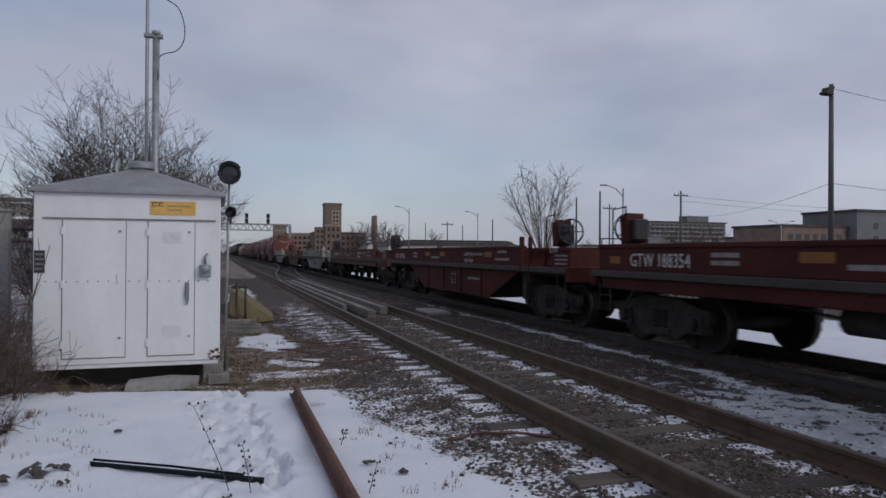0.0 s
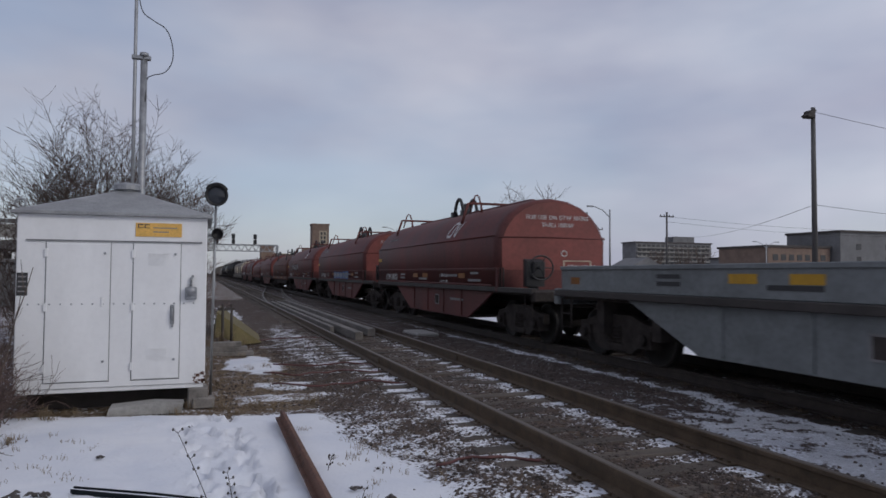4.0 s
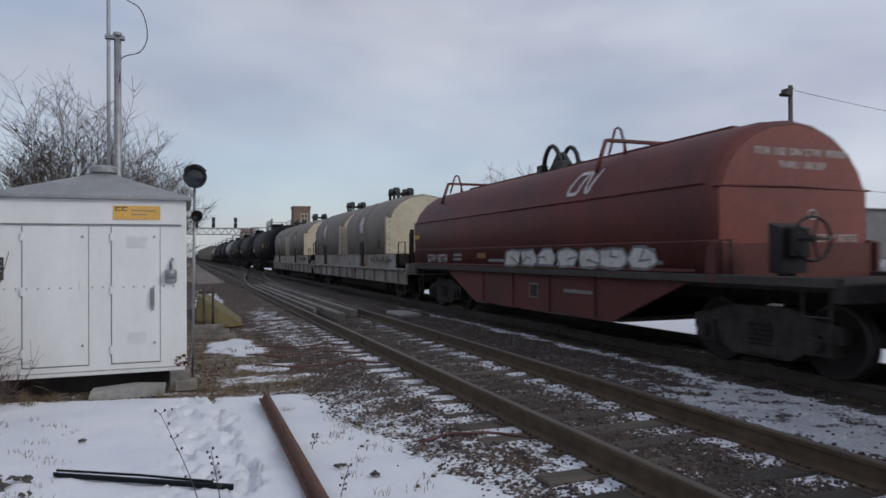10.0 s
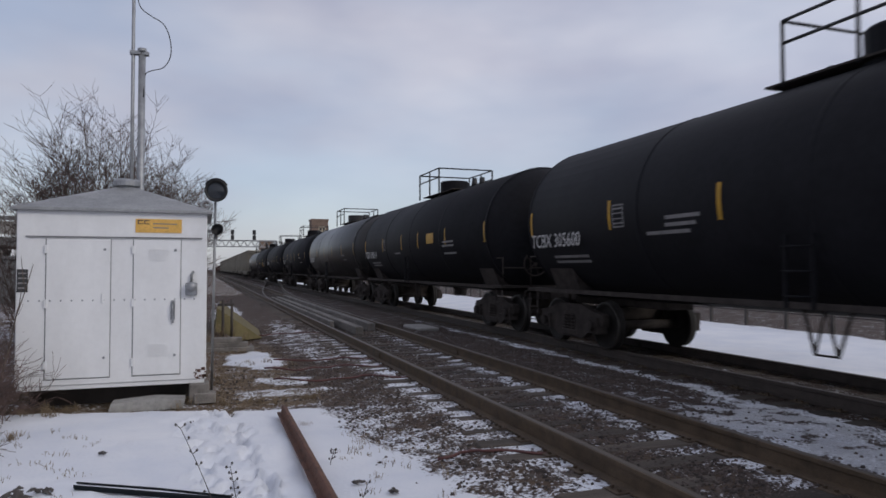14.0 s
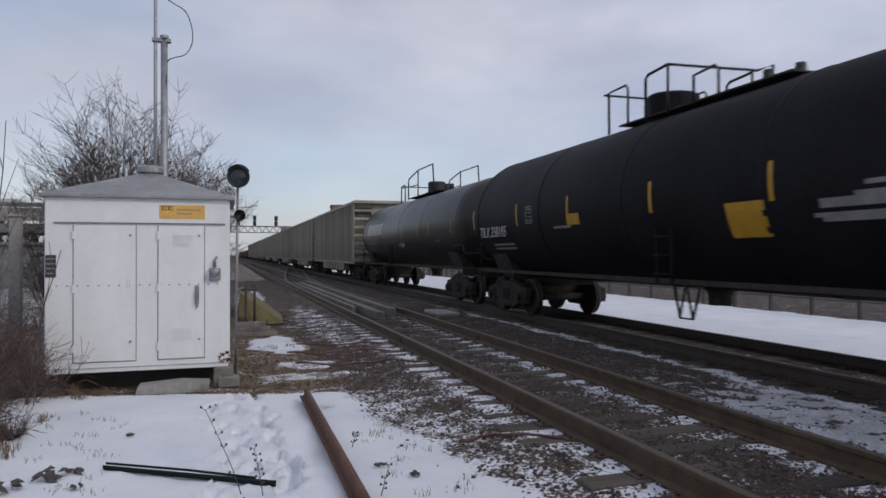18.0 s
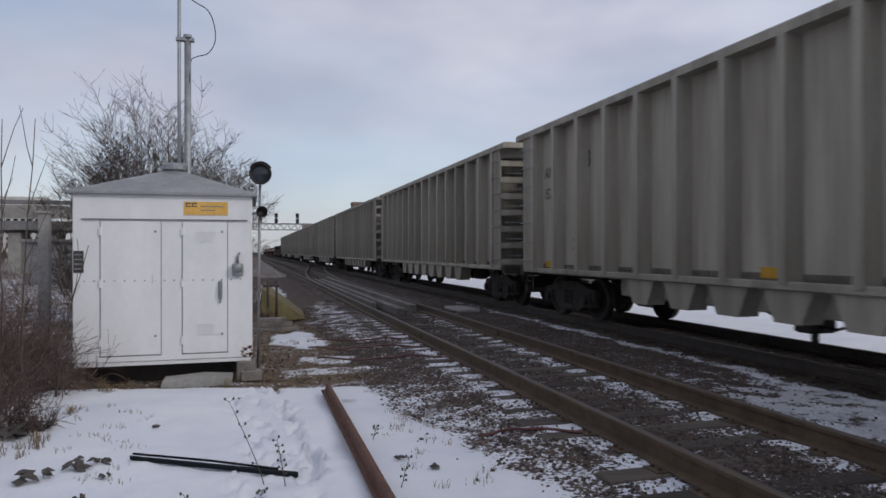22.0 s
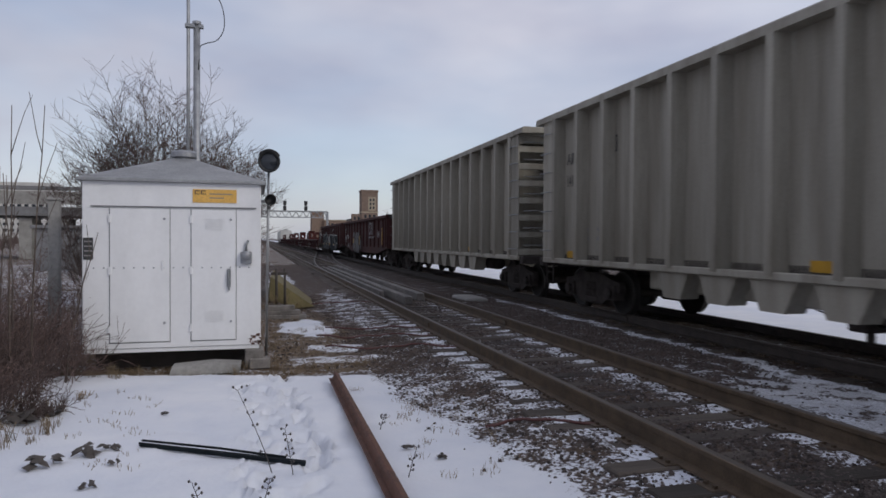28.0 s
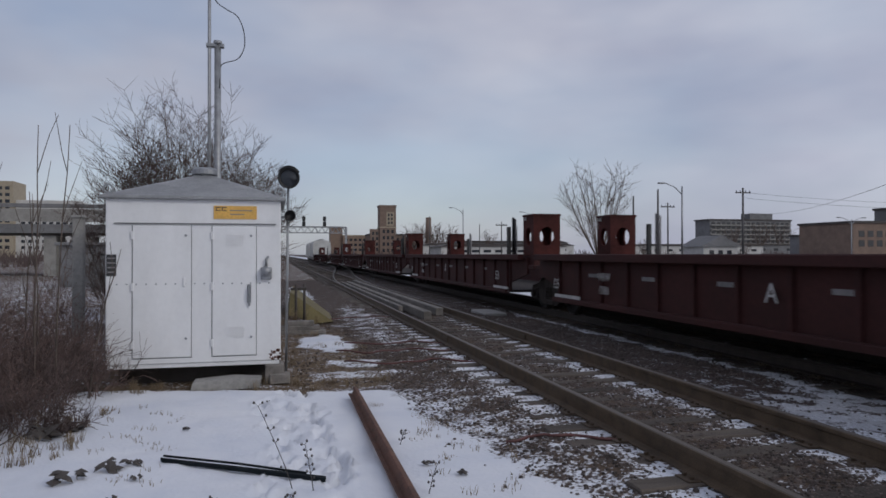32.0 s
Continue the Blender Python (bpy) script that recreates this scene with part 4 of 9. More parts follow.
def covered_coil(s0, s1, number, m, m_end, label, seed, words="", logo="", graffiti=None):
    half = (s1 - s0) / 2
    car = thing("coil_car", label, "freight car", group="freight train")
    open_coil_frame(car, half, m, m, -1, wall=2.0, plate=False)
    y0, y1 = coil_hood(car, half, m, m_end)
    coil_marks(car, half, number, -1.516)
    if words:
        a, c = words
        lettering("hood_words", a, 0.165, DECAL, car, (0.12, y0 - 0.02, 2.92), (90, 0, 0), stretch=0.9)
        lettering("hood_words", c, 0.165, DECAL, car, (0.12, y0 - 0.02, 2.72), (90, 0, 0), stretch=0.9)
    lettering("end_number", number, 0.17, DECAL, car, (0.78, y0 - 0.02, 1.60), (90, 0, 0), stretch=0.85)
    part("round_mark", Geo().ring((0.30, y0 - 0.018, 2.02), 0.075, 0.014, "y", 16, 4), DECAL, car, "faded round mark")
    part("end_mark", Geo().box(0.22, 0.48, y0 - 0.022, y0 - 0.014, 1.36, 1.54), DECAL_DIM, car)
    for k in range(3):
        part("end_grating", Geo().box(-1.35 + 0.92 * k, -0.53 + 0.92 * k, y0 - 0.05, y0 - 0.014, 1.14, 1.46, 0.01), STEEL_DARK, car, "dark opening below the hood")
    if logo == "mid":
        logo_strokes(car, y0 + 3.72, 2.62, 0.42, DECAL, HOOD)
    elif logo == "rear":
        logo_strokes(car, y1 - 2.2, 2.60, 0.42, DECAL, HOOD)
    word_bars(car, y1 - 1.98, 2.78, 1.2, 0.10, 9, DECAL_DIM, HOOD)
    decal("reflector", car, -1.526, y1 - 0.75, y1 - 0.25, 1.95, 2.08, YELLOW, "yellow reflector")
    part("side_panel", Geo().box(-1.536, -1.522, y0 + 0.3, y1 - 0.3, 1.15, 1.20), m, car)
    if graffiti:
        ya, yb, za, zb, mm, n, w, fill = graffiti
        bubbles(car, -1.53 if zb < 2.4 else 0.0, ya, yb, za, zb, mm, fill, n, w, seed, "faded spray paint", None if zb < 2.4 else HOOD)
    return finish(car, s0, s1)


def hood_graffiti(car):
    """Thin pale outlines that spell nothing, a silver blot and a silver band along the foot of the hood."""
    rnd = random.Random(15)
    g = Geo()
    loops = (((0, 1), (0.5, 0.95), (0.1, 0.6), (0.6, 0.35), (0.05, 0)), ((0.1, 0), (0.3, 1), (0.45, 0.1), (0.75, 0.9)), ((0.7, 0.9), (0.2, 1), (0, 0.5), (0.35, 0.45), (0.75, 0)), ((0, 0), (0.4, 1), (0.8, 0.1), (0.2, 0.4)), ((0.1, 1), (0.15, 0.1), (0.6, 0), (0.85, 0.5), (0.5, 0.9)))
    for row, (z0, z1, n) in enumerate(((2.45, 3.12, 7), (1.72, 2.42, 6))):
        for i in range(n):
            ya, w = 2.6 - i * 5.9 / n - 0.3 * row, 5.4 / n
            pts = [(ya - w * u, z0 + (z1 - z0) * v + rnd.uniform(-0.04, 0.04)) for u, v in rnd.choice(loops)]
            fine = []
            for a, c in zip(pts, pts[1:]):
                fine += [(a[0] + (c[0] - a[0]) * k / 4, a[1] + (c[1] - a[1]) * k / 4) for k in range(4)]
            ribbon(g, fine + [pts[-1]], 0.035, 0.0)
    part("graffiti", laid_on(g, HOOD), DECAL_DIM, car, "thin pale spray-painted outlines")["kind"] = "stuff"

    blot = lambda yc, zc, ry, rz, m, n=26: patch_on(car, "graffiti_fill", yc, zc, ry, rz, m, HOOD, "silver spray-painted patch", rnd, n)
    blot(-4.9, 2.35, 1.15, 0.72, GREY_CAR)
    blot(-5.5, 1.9, 0.62, 0.5, SPRAY)
    for k in range(9):
        blot(-1.2 - 0.52 * k, 1.40, 0.34, 0.24, SPRAY if k % 3 else GREY_CAR, 8)
    blot(3.5, 2.3, 0.3, 0.5, BEIGE, 12)


def open_coil(s0, s1, number, m, m2, label, brake=-1, trough=True, end_words="", inset=2.12):
    half = (s1 - s0) / 2
    car = thing("coil_car", label, "freight car", group="freight train")
    open_coil_frame(car, half, m, m2, brake, trough)
    coil_marks(car, half, number, -1.482, m is GREY_CAR, inset, 0.34 if inset > 2 else 0.29)
    b = half - 0.55
    if end_words:
        lettering("end_words", end_words, 0.17, DECAL_DARK if m is GREY_CAR else DECAL, car, (-1.504, -b + 0.6, 1.60 - 0.14), stretch=1.0)
    for y in [(-b + 2.6) + k * (2 * b - 4.0) / 6 for k in range(7)]:
        part("coil_cradle", shared(("cradle", trough), lambda: Geo().prism([(-1.3, 0.3 if trough else 1.0), (-1.3, 1.35), (0, 0.45 if trough else 1.05), (1.3, 1.35), (1.3, 0.3 if trough else 1.0)], "y", -0.12, 0.12).mesh("coil_cradle")), STEEL_DARK, car, "", (0, y, 0))
    decal("reflector", car, -1.482, b - 0.95, b - 0.6, 1.26, 1.4, REFLECT, "dull yellow reflector")
    g = Geo()
    g.tube([(-1.35, b - 0.05, 1.15), (-1.35, b - 0.05, 1.75), (-0.75, b - 0.05, 1.75), (-0.75, b - 0.05, 1.15)], 0.018, 6)
    part("handrail", g, m2, car)
    return finish(car, s0, s1)


HOOD2 = [(-1.46, 1.15), (-1.5, 2.2), (-1.46, 2.28), (-1.30, 2.62), (-1.05, 2.92), (-0.75, 3.14), (-0.4, 3.28), (0.0, 3.33), (0.4, 3.28), (0.75, 3.14), (1.05, 2.92), (1.30, 2.62), (1.46, 2.28), (1.5, 2.2), (1.46, 1.15)]


def flat_coil(s0, s1, m, m_end, label, number, seed):
    """An older coil car with a straight frame and a long hood."""
    half = (s1 - s0) / 2
    car = thing("coil_car", label, "freight car", group="freight train")
    b = half - 0.5
    for s in (-1, 1):
        part("side_sill", Geo().box(s * 1.5 - 0.05, s * 1.5 + 0.05, -b, b, 0.86, 1.15, 0.02), m, car)
        g = Geo()
        for k in range(9):
            y = -b + 0.6 + k * (2 * b - 1.2) / 8
            g.box(s * 1.5 - 0.08, s * 1.5 + 0.08, y - 0.06, y + 0.06, 0.84, 1.17)
        part("stake_pocket", g, m, car)["kind"] = "stuff"
        part("end_sill", Geo().box(-1.5, 1.5, s * b - 0.08, s * b + 0.08, 0.82, 1.18, 0.02), m, car)
    part("deck", Geo().box(-1.45, 1.45, -b, b, 1.0, 1.12), STEEL_DARK, car)
    part("centre_sill", Geo().prism([(-b + 0.4, 1.0), (b - 0.4, 1.0), (b * 0.62, 0.5), (-b * 0.62, 0.5)], "x", -0.4, 0.4), STEEL_DARK, car)
    part("air_reservoir", Geo().rod((-0.7, -0.9, 0.62), (-0.7, 0.9, 0.62), 0.2, n=12), STEEL_DARK, car)
    y0, y1 = -b + 1.35, b + 0.22
    part("hood", hood_mesh(y0, y1, HOOD2, 0.12, 0.4), m, car)
    part("hood_end", Geo().prism([(x * 0.905, 1.15 + (z - 1.15) * 0.952) for x, z in HOOD2], "y", y0 - 0.012, y0 + 0.01), m_end, car, "duller hood end")
    g = Geo()
    g.tube([(-1.5, y0 + 0.3, 2.24), (-1.5, y1 - 0.3, 2.24)], 0.02, 5)
    g.tube([(-1.4, y0 - 0.01, 2.2), (1.4, y0 - 0.01, 2.2)], 0.02, 5)
    part("hood_seam", g, m, car)
    part("ridge", Geo().box(-0.07, 0.07, y0 + 1.2, y1 - 1.2, 3.30, 3.40, 0.01), m, car)
    lift_loops(car, (y0 + y1) / 2 + 0.3, 3.33, BLACK)
    for y in (y0 + 2.6, y1 - 2.3):
        g = Geo()
        for s in (-1, 1):
            g.rod((s * 1.24, y - 0.20, 2.72), (s * 1.02, y + 0.16, 3.72), 0.045, n=6)
            g.box(s * 1.05 - 0.03, s * 1.05 + 0.03, y - 1.9, y + 0.08, 3.42, 3.48)
        g.box(-1.05, 1.05, y + 0.02, y + 0.08, 3.42, 3.48)
        part("guide_bracket", g, BLACK if m is BROWN else m, car)
    for k, y in enumerate((-b + 2.0, -b + 4.4, 0.4, 3.4, 5.0)):
        decal("reflector", car, -1.552, y - 0.28, y + 0.28, 0.97, 1.07, YELLOW if k % 2 else DECAL_DIM, "yellow reflector" if k % 2 else "")
    lettering("reporting_mark", number, 0.34, DECAL_DIM, car, (-1.515, -b + 4.4 if m is BROWN else b - 2.4, 1.25))
    decal("warning_plate", car, -1.514, 2.3, 2.7, 1.5, 1.68, REFLECT, "dull yellow plate")
    for k in range(2):
        decal("stencil_bar", car, -1.514, 0.9, 1.7, 1.5 + 0.1 * k, 1.54 + 0.1 * k, DECAL_DIM)
    for s in (-1, 1):
        part("belly_rail", Geo().prism([(-b * 0.78, 0.87), (b * 0.78, 0.87), (b * 0.62, 0.46), (-b * 0.62, 0.46)], "x", s * 1.3 - 0.03, s * 1.3 + 0.03), STEEL_DARK, car)
    brake_wheel(car, -0.5, -b + 0.35, 1.9, BLACK)
    part("brake_stand", Geo().box(-0.62, -0.34, -b + 0.25, -b + 0.5, 1.1, 2.0, 0.03), m, car)
    g = Geo()
    g.tube([(-1.4, -b + 0.05, 1.15), (-1.4, -b + 0.05, 2.1), (-1.05, -b + 0.05, 2.1), (-1.05, -b + 0.05, 1.15)], 0.02, 6)
    part("handrail", g, m, car)
    truck(car, -half + 2.4)
    truck(car, half - 2.4)
    couplers(car, half)
    return finish(car, s0, s1)


HOOD3 = [(-1.45, 1.49), (-1.48, 2.75), (-1.36, 3.15), (-1.08, 3.5), (-0.65, 3.75), (0.0, 3.86), (0.65, 3.75), (1.08, 3.5), (1.36, 3.15), (1.48, 2.75), (1.45, 1.49)]


def twin_hood_coil(s0, s1, seed, number):
    """A coil car with two beige hoods."""
    half = (s1 - s0) / 2
    car = thing("coil_car", "pale grey coil car with two dusty beige hoods", "freight car", group="freight train")
    b = half - 0.5
    for s in (-1, 1):
        part("side_sill", Geo().box(s * 1.48 - 0.04, s * 1.48 + 0.04, -b, b, 0.42, 0.90, 0.02), UPGREY, car)
        part("sill_flange", Geo().box(s * 1.52 - 0.10, s * 1.52 + 0.10, -b, b, 0.90, 0.97, 0.01), UPGREY, car)
        part("side_wall", Geo().box(s * 1.40 - 0.03, s * 1.40 + 0.03, -b + 1.7, b - 0.1, 0.97, 1.49), UPGREY, car, "stained grey side wall")
        for k in range(11):
            y = -b + 0.8 + k * (2 * b - 1.6) / 10
            part("sill_rib", shared("sill_rib", lambda: Geo().box(-0.05, 0.05, -0.05, 0.05, 0.42, 0.9, 0.01).mesh("sill_rib")), UPGREY, car, "", (s * 1.55, y, 0))
        part("end_sill", Geo().box(-1.5, 1.5, s * b - 0.08, s * b + 0.08, 0.75, 1.15, 0.02), UPGREY, car)
    part("deck", Geo().box(-1.44, 1.44, -b, b, 0.86, 0.94), STEEL_DARK, car)
    part("centre_sill", Geo().prism([(-b + 0.3, 0.9), (b - 0.3, 0.9), (b - 0.3, 0.5), (b - 4.4, 0.5), (b - 4.8, 0.06), (-b + 4.8, 0.06), (-b + 4.4, 0.5), (-b + 0.3, 0.5)], "x", -0.9, 0.9), STEEL_DARK, car, "deep dark underframe")
    y0, y1 = -b + 2.56, b - 0.05
    for a, c in ((y0, 0.75), (1.85, y1)):
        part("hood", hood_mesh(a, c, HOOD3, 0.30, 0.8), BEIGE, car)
        part("hood_end", Geo().prism([(x * 0.905, 1.49 + (z - 1.49) * 0.952) for x, z in HOOD3], "y", a - 0.012, a + 0.01), CREAM, car, "paler cream hood end")
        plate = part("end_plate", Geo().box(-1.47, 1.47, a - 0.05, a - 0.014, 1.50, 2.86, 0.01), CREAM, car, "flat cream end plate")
        for x in (-1.47, 1.47):
            part("plate_flange", Geo().box(x - 0.03, x + 0.03, a - 0.09, a + 0.10, 1.50, 2.90, 0.01), CREAM, plate)
            for k in range(6):
                part("plate_bolt", shared("plate_bolt", lambda: Geo().rod((0, 0, 0), (0, -0.02, 0), 0.022, n=6).mesh("plate_bolt")), STEEL_DARK, plate, "", (x - 0.09 * (1 if x > 0 else -1), a - 0.05, 1.62 + 0.22 * k))
        if a == y0:
            lettering("end_number", number, 0.44, DECAL_DARK, car, (0.05, a - 0.056, 2.28), (90, 0, 0), stretch=0.95)
        m2 = (a + c) / 2
        for x in (-0.28, 0.28):
            g = Geo()
            for y in (-0.62, 0.0, 0.62):
                g.box(x - 0.05, x + 0.05, m2 - 0.32 + y - 0.045, m2 - 0.32 + y + 0.045, 3.55, 4.14)
            for y in (-0.31, 0.31):
                arch = []
                for i in range(13):
                    t = math.pi * i / 12
                    arch.append((m2 - 0.32 + y + 0.35 * math.cos(t), 4.06 + 0.28 * math.sin(t)))
                for i in range(12, -1, -1):
                    t = math.pi * i / 12
                    arch.append((m2 - 0.32 + y + 0.25 * math.cos(t), 4.04 + 0.16 * math.sin(t)))
                g.prism(arch, "x", x - 0.08, x + 0.08)
            part("lifting_loop", g, BLACK, car, "dark steel double lifting arch")
        part("loop_bar", Geo().box(-0.5, 0.5, m2 - 0.39, m2 - 0.25, 4.02, 4.14, 0.02), BLACK, car)
        for y, w, mm in ((m2 + 2.5, 0.012, BEIGE), (m2 - 0.4, 0.012, BEIGE), (m2 - 2.6, 0.012, BEIGE), (m2 + 1.05, 0.022, SEAM)):
            part("hood_rib", Geo().prism([(x * 1.008, 1.49 + (z - 1.49) * 1.006) for x, z in HOOD3], "y", y - w, y + w), mm, car)
        decal("latch_pocket", car, -1.485, m2 + 0.04, m2 + 0.56, 1.5, 2.0, STEEL_DARK, "dark latch pocket")
        part("latch_post", Geo().box(-1.50, -1.42, m2 + 0.10, m2 + 0.42, 0.97, 1.5, 0.01), STEEL_DARK, car)
        for dy in (2.7, 0.75, -0.2):
            decal("reflector", car, -1.44, m2 + dy - 0.22, m2 + dy + 0.22, 0.99, 1.11, REFLECT, "dull orange reflector")
        for k in range(3):
            decal("rust_run", car, -1.525, m2 - 0.5 + k * 1.1, m2 - 0.25 + k * 1.1, 0.44, 0.89, OLD_RAIL, "rust run on the sill") if k != 1 else None
        rs = random.Random(seed)
        patch_on(car, "shield_mark", m2 + 0.24, 2.72, 0.30, 0.38, DECAL, HOOD3, "faded white shield mark", rs, 14)
        if seed == 41:
            continue
        patch_on(car, "shield_top", m2 + 0.24, 2.98, 0.30, 0.12, DECAL_DARK, HOOD3, "", rs, 6, 0.004, True)
        for k in range(5):
            patch_on(car, "shield_stripe", m2 + k * 0.12, 2.66, 0.022, 0.18, BEIGE, HOOD3, "", rs, 2, 0.004, True)
    lettering("hood_number", number, 0.42, DECAL_DARK, car, (-1.49, y0 + 1.05, 1.74), stretch=0.8)
    g = Geo()
    for x in (-1.35, -0.7):
        g.tube([(x, -b + 0.05, 1.1), (x, -b + 0.05, 2.2)], 0.03, 6)
    g.tube([(-1.35, -b + 0.05, 2.2), (-0.7, -b + 0.05, 2.2)], 0.02, 5)
    g.tube([(-1.5, -b + 0.1, 0.95), (-1.5, -b + 0.1, 1.9), (-1.5, -b + 0.9, 1.9), (-1.5, -b + 0.9, 0.95)], 0.02, 5)
    part("handrail", g, STEEL_DARK, car)
    for x, z in ((-1.12, 2.35), (0.15, 2.25), (1.20, 2.30)):
        part("end_post", Geo().box(x - 0.06, x + 0.06, -b + 0.55, -b + 0.67, 0.9, z, 0.012), STEEL_DARK, car, "dark rusty post")
    part("end_box", Geo().box(-0.05, 0.40, -b + 0.70, -b + 0.90, 1.3, 2.2, 0.02), UPGREY, car)
    part("cross_rail", Geo().tube([(-1.12, -b + 0.6, 1.5), (1.2, -b + 0.6, 1.5)], 0.03, 6), STEEL_DARK, car)
    scrawl(car, -1.435, -3.9, -7.0, 1.08, 1.40, DECAL_DARK, 7, 0.04, seed, "dark scrawl on the side wall")
    truck(car, -half + 2.5)
    truck(car, half - 2.5)
    couplers(car, half)
    brake_wheel(car, -0.4, -b + 0.4, 1.8, STEEL_DARK)
    return finish(car, s0, s1)


# -- tank cars --
def tank_car(s0, s1, number, m, seed, style, label):
    half = (s1 - s0) / 2
    car = thing("tank_car", label, "tank car", group="freight train")
    rnd = random.Random(seed)
    R, zc = (1.66, 2.48) if number else (1.52, 2.44)
    b = half - 0.45
    prof = [(0.0, -b), (0.55, -b + 0.04), (0.95, -b + 0.13), (1.25, -b + 0.29), (1.45, -b + 0.52), (R, -b + 0.82), (R, b - 0.82), (1.45, b - 0.52), (1.25, b - 0.29), (0.95, b - 0.13), (0.55, b - 0.04), (0.0, b)]
    part("tank_shell", Geo().spin(prof, (0, 0, zc), "y", 44), m, car)
    for y in (-b + 0.84, b - 0.84, -b * 0.42, b * 0.42, 0.0):
        part("weld_seam", shared(("seam", R, m.name), lambda: Geo().spin([(R, -0.04), (R + 0.008, -0.03), (R + 0.008, 0.03), (R, 0.04)], (0, 0, zc), "y", 44).mesh("weld_seam")), m, car, "", (0, y, 0))
    for s in (-1, 1):
        yt = s * (half - 2.1)
        part("stub_sill", Geo().box(-0.3, 0.3, s * (half - 0.85), s * (half - 4.3), 0.70, 1.02, 0.02), STEEL_DARK, car)
        part("saddle", Geo().prism([(-1.35, 1.55), (-1.15, 1.05), (1.15, 1.05), (1.35, 1.55), (1.0, 1.35), (0, 1.1), (-1.0, 1.35)], "y", yt - 0.5, yt + 0.5), STEEL_DARK, car)
        part("end_platform", Geo().box(-1.45, 1.45, s * (half - 0.75), s * (half - 1.25), 1.0, 1.06), STEEL_DARK, car)
        g = Geo()
        g.tube([(-1.4, s * (half - 0.8), 1.06), (-1.4, s * (half - 0.8), 1.75), (-1.4, s * (half - 1.9), 1.75)], 0.02, 5)
        g.tube([(1.4, s * (half - 0.8), 1.06), (1.4, s * (half - 0.8), 1.75), (1.4, s * (half - 1.9), 1.75)], 0.02, 5)
        g.tube([(-1.4, s * (half - 0.8), 1.5), (1.4, s * (half - 0.8), 1.5)], 0.02, 5)
        part("handrail", g, STEEL_DARK, car)
        for x in (-1.42, 1.42):
            part("step", shared("step", lambda: Geo()), STEEL_DARK, car, "", (x, s * (half - 1.0), 0))
        truck(car, yt)
    g = Geo()
    for x in (-1.42, 1.42):
        g.box(x - 0.04, x + 0.04, -half + 1.2, half - 1.2, 0.98, 1.06)
    part("side_walkway", g, STEEL_DARK, car)
    # fittings amidships
    mr, mh, my = (0.50, 2.14, 0.8) if style == 2 else (0.56, 2.06, 0.45) if number and style else (0.50, 2.10, 0.0) if number else (0.36, 2.08, -0.6)
    part("manway_housing", Geo().spin([(0.0, mh), (mr - 0.04, mh), (mr, mh - 0.04), (mr, 1.62), (mr + 0.05, 1.62), (mr + 0.05, 1.40), (0.0, 1.40)], (0, my, zc), "z", 20, False), m if m is TANK else BLACK, car)
    deck = part("top_platform", Geo().box(-0.62, 0.62, -3.0 if style else -1.6, 1.8, zc + R - 0.01, zc + R + 0.02), STEEL_DARK, car)

    def rail(path, r, sides):
        part("railing_bar", Geo().tube(path, r, sides), BLACK, deck)

    z0, z1, z2 = zc + R + 0.05, zc + R + 0.55, zc + R + 1.02
    if style:
        for x in (-0.9, 0.9):
            if style == 2:
                rail([(x, 1.7, z0 - 0.25), (x, 1.7, z1 + 0.10), (x, 1.05, z1 + 0.12), (x, 0.97, z1 + 0.04), (x, 0.97, z0 - 0.2)], 0.026, 6)
                rail([(x, 0.35, z0 - 0.2), (x, 0.35, z1 + 0.08), (x, 0.25, z1 + 0.14), (x, -0.36, z1 + 0.18)], 0.028, 6)
                rail([(x, -0.36, z0 - 0.2), (x, -0.36, z1 + 0.18)], 0.026, 5)
                rail([(x, -1.1, z0 - 0.2), (x, -1.1, z0 + 0.3), (x, -1.65, z0 + 0.34), (x, -1.74, z0 + 0.26), (x, -1.74, z0 - 0.2)], 0.026, 6)
                if x > 0:
                    rail([(-x, -0.36, z1 + 0.18), (x, -0.50, z1 + 0.18), (x, -0.90, z1 + 0.18), (x, -0.90, z0 - 0.2)], 0.026, 5)
            elif number:
                # low cage behind the manway, then two rounded hoops
                for y in (1.9, 0.75):
                    rail([(x, y, z0 - 0.25), (x, y, z1 + 0.12)], 0.026, 5)
                for za in (z0 + 0.22, z1 + 0.10):
                    rail([(x, 1.9, za), (x, 0.75, za)], 0.024, 5)
                rail([(x, 0.15, z0 - 0.2), (x, 0.15, z1 + 0.12), (x, -1.1, z1 + 0.14), (x, -1.26, z1 + 0.06), (x, -1.3, z0 - 0.2)], 0.028, 6)
                rail([(x, -0.5, z0), (x, -0.55, z0 + 0.2), (x, -0.7, z0 + 0.25), (x, -1.1, z0 + 0.25), (x, -1.15, z0)], 0.026, 6)
                rail([(x, -1.9, z0 - 0.2), (x, -1.92, z1 + 0.05), (x, -2.1, z1 + 0.2), (x, -3.2, z1 + 0.2), (x, -3.3, z1 + 0.1), (x, -3.3, z0 - 0.2)], 0.028, 6)
                rail([(x, -2.5, z0 - 0.2), (x, -2.5, z1 + 0.2)], 0.026, 5)
            else:
                rail([(x, 1.9, z0 - 0.25), (x, 1.9, z1), (x, 1.3, z1 + 0.02), (x, 1.2, z1 - 0.05), (x, 1.2, z0 - 0.2)], 0.026, 6)
                rail([(x, 1.9, z1 - 0.08), (x, -0.2, z1 - 0.16), (x, -0.9, z1 - 0.16)], 0.022, 5)
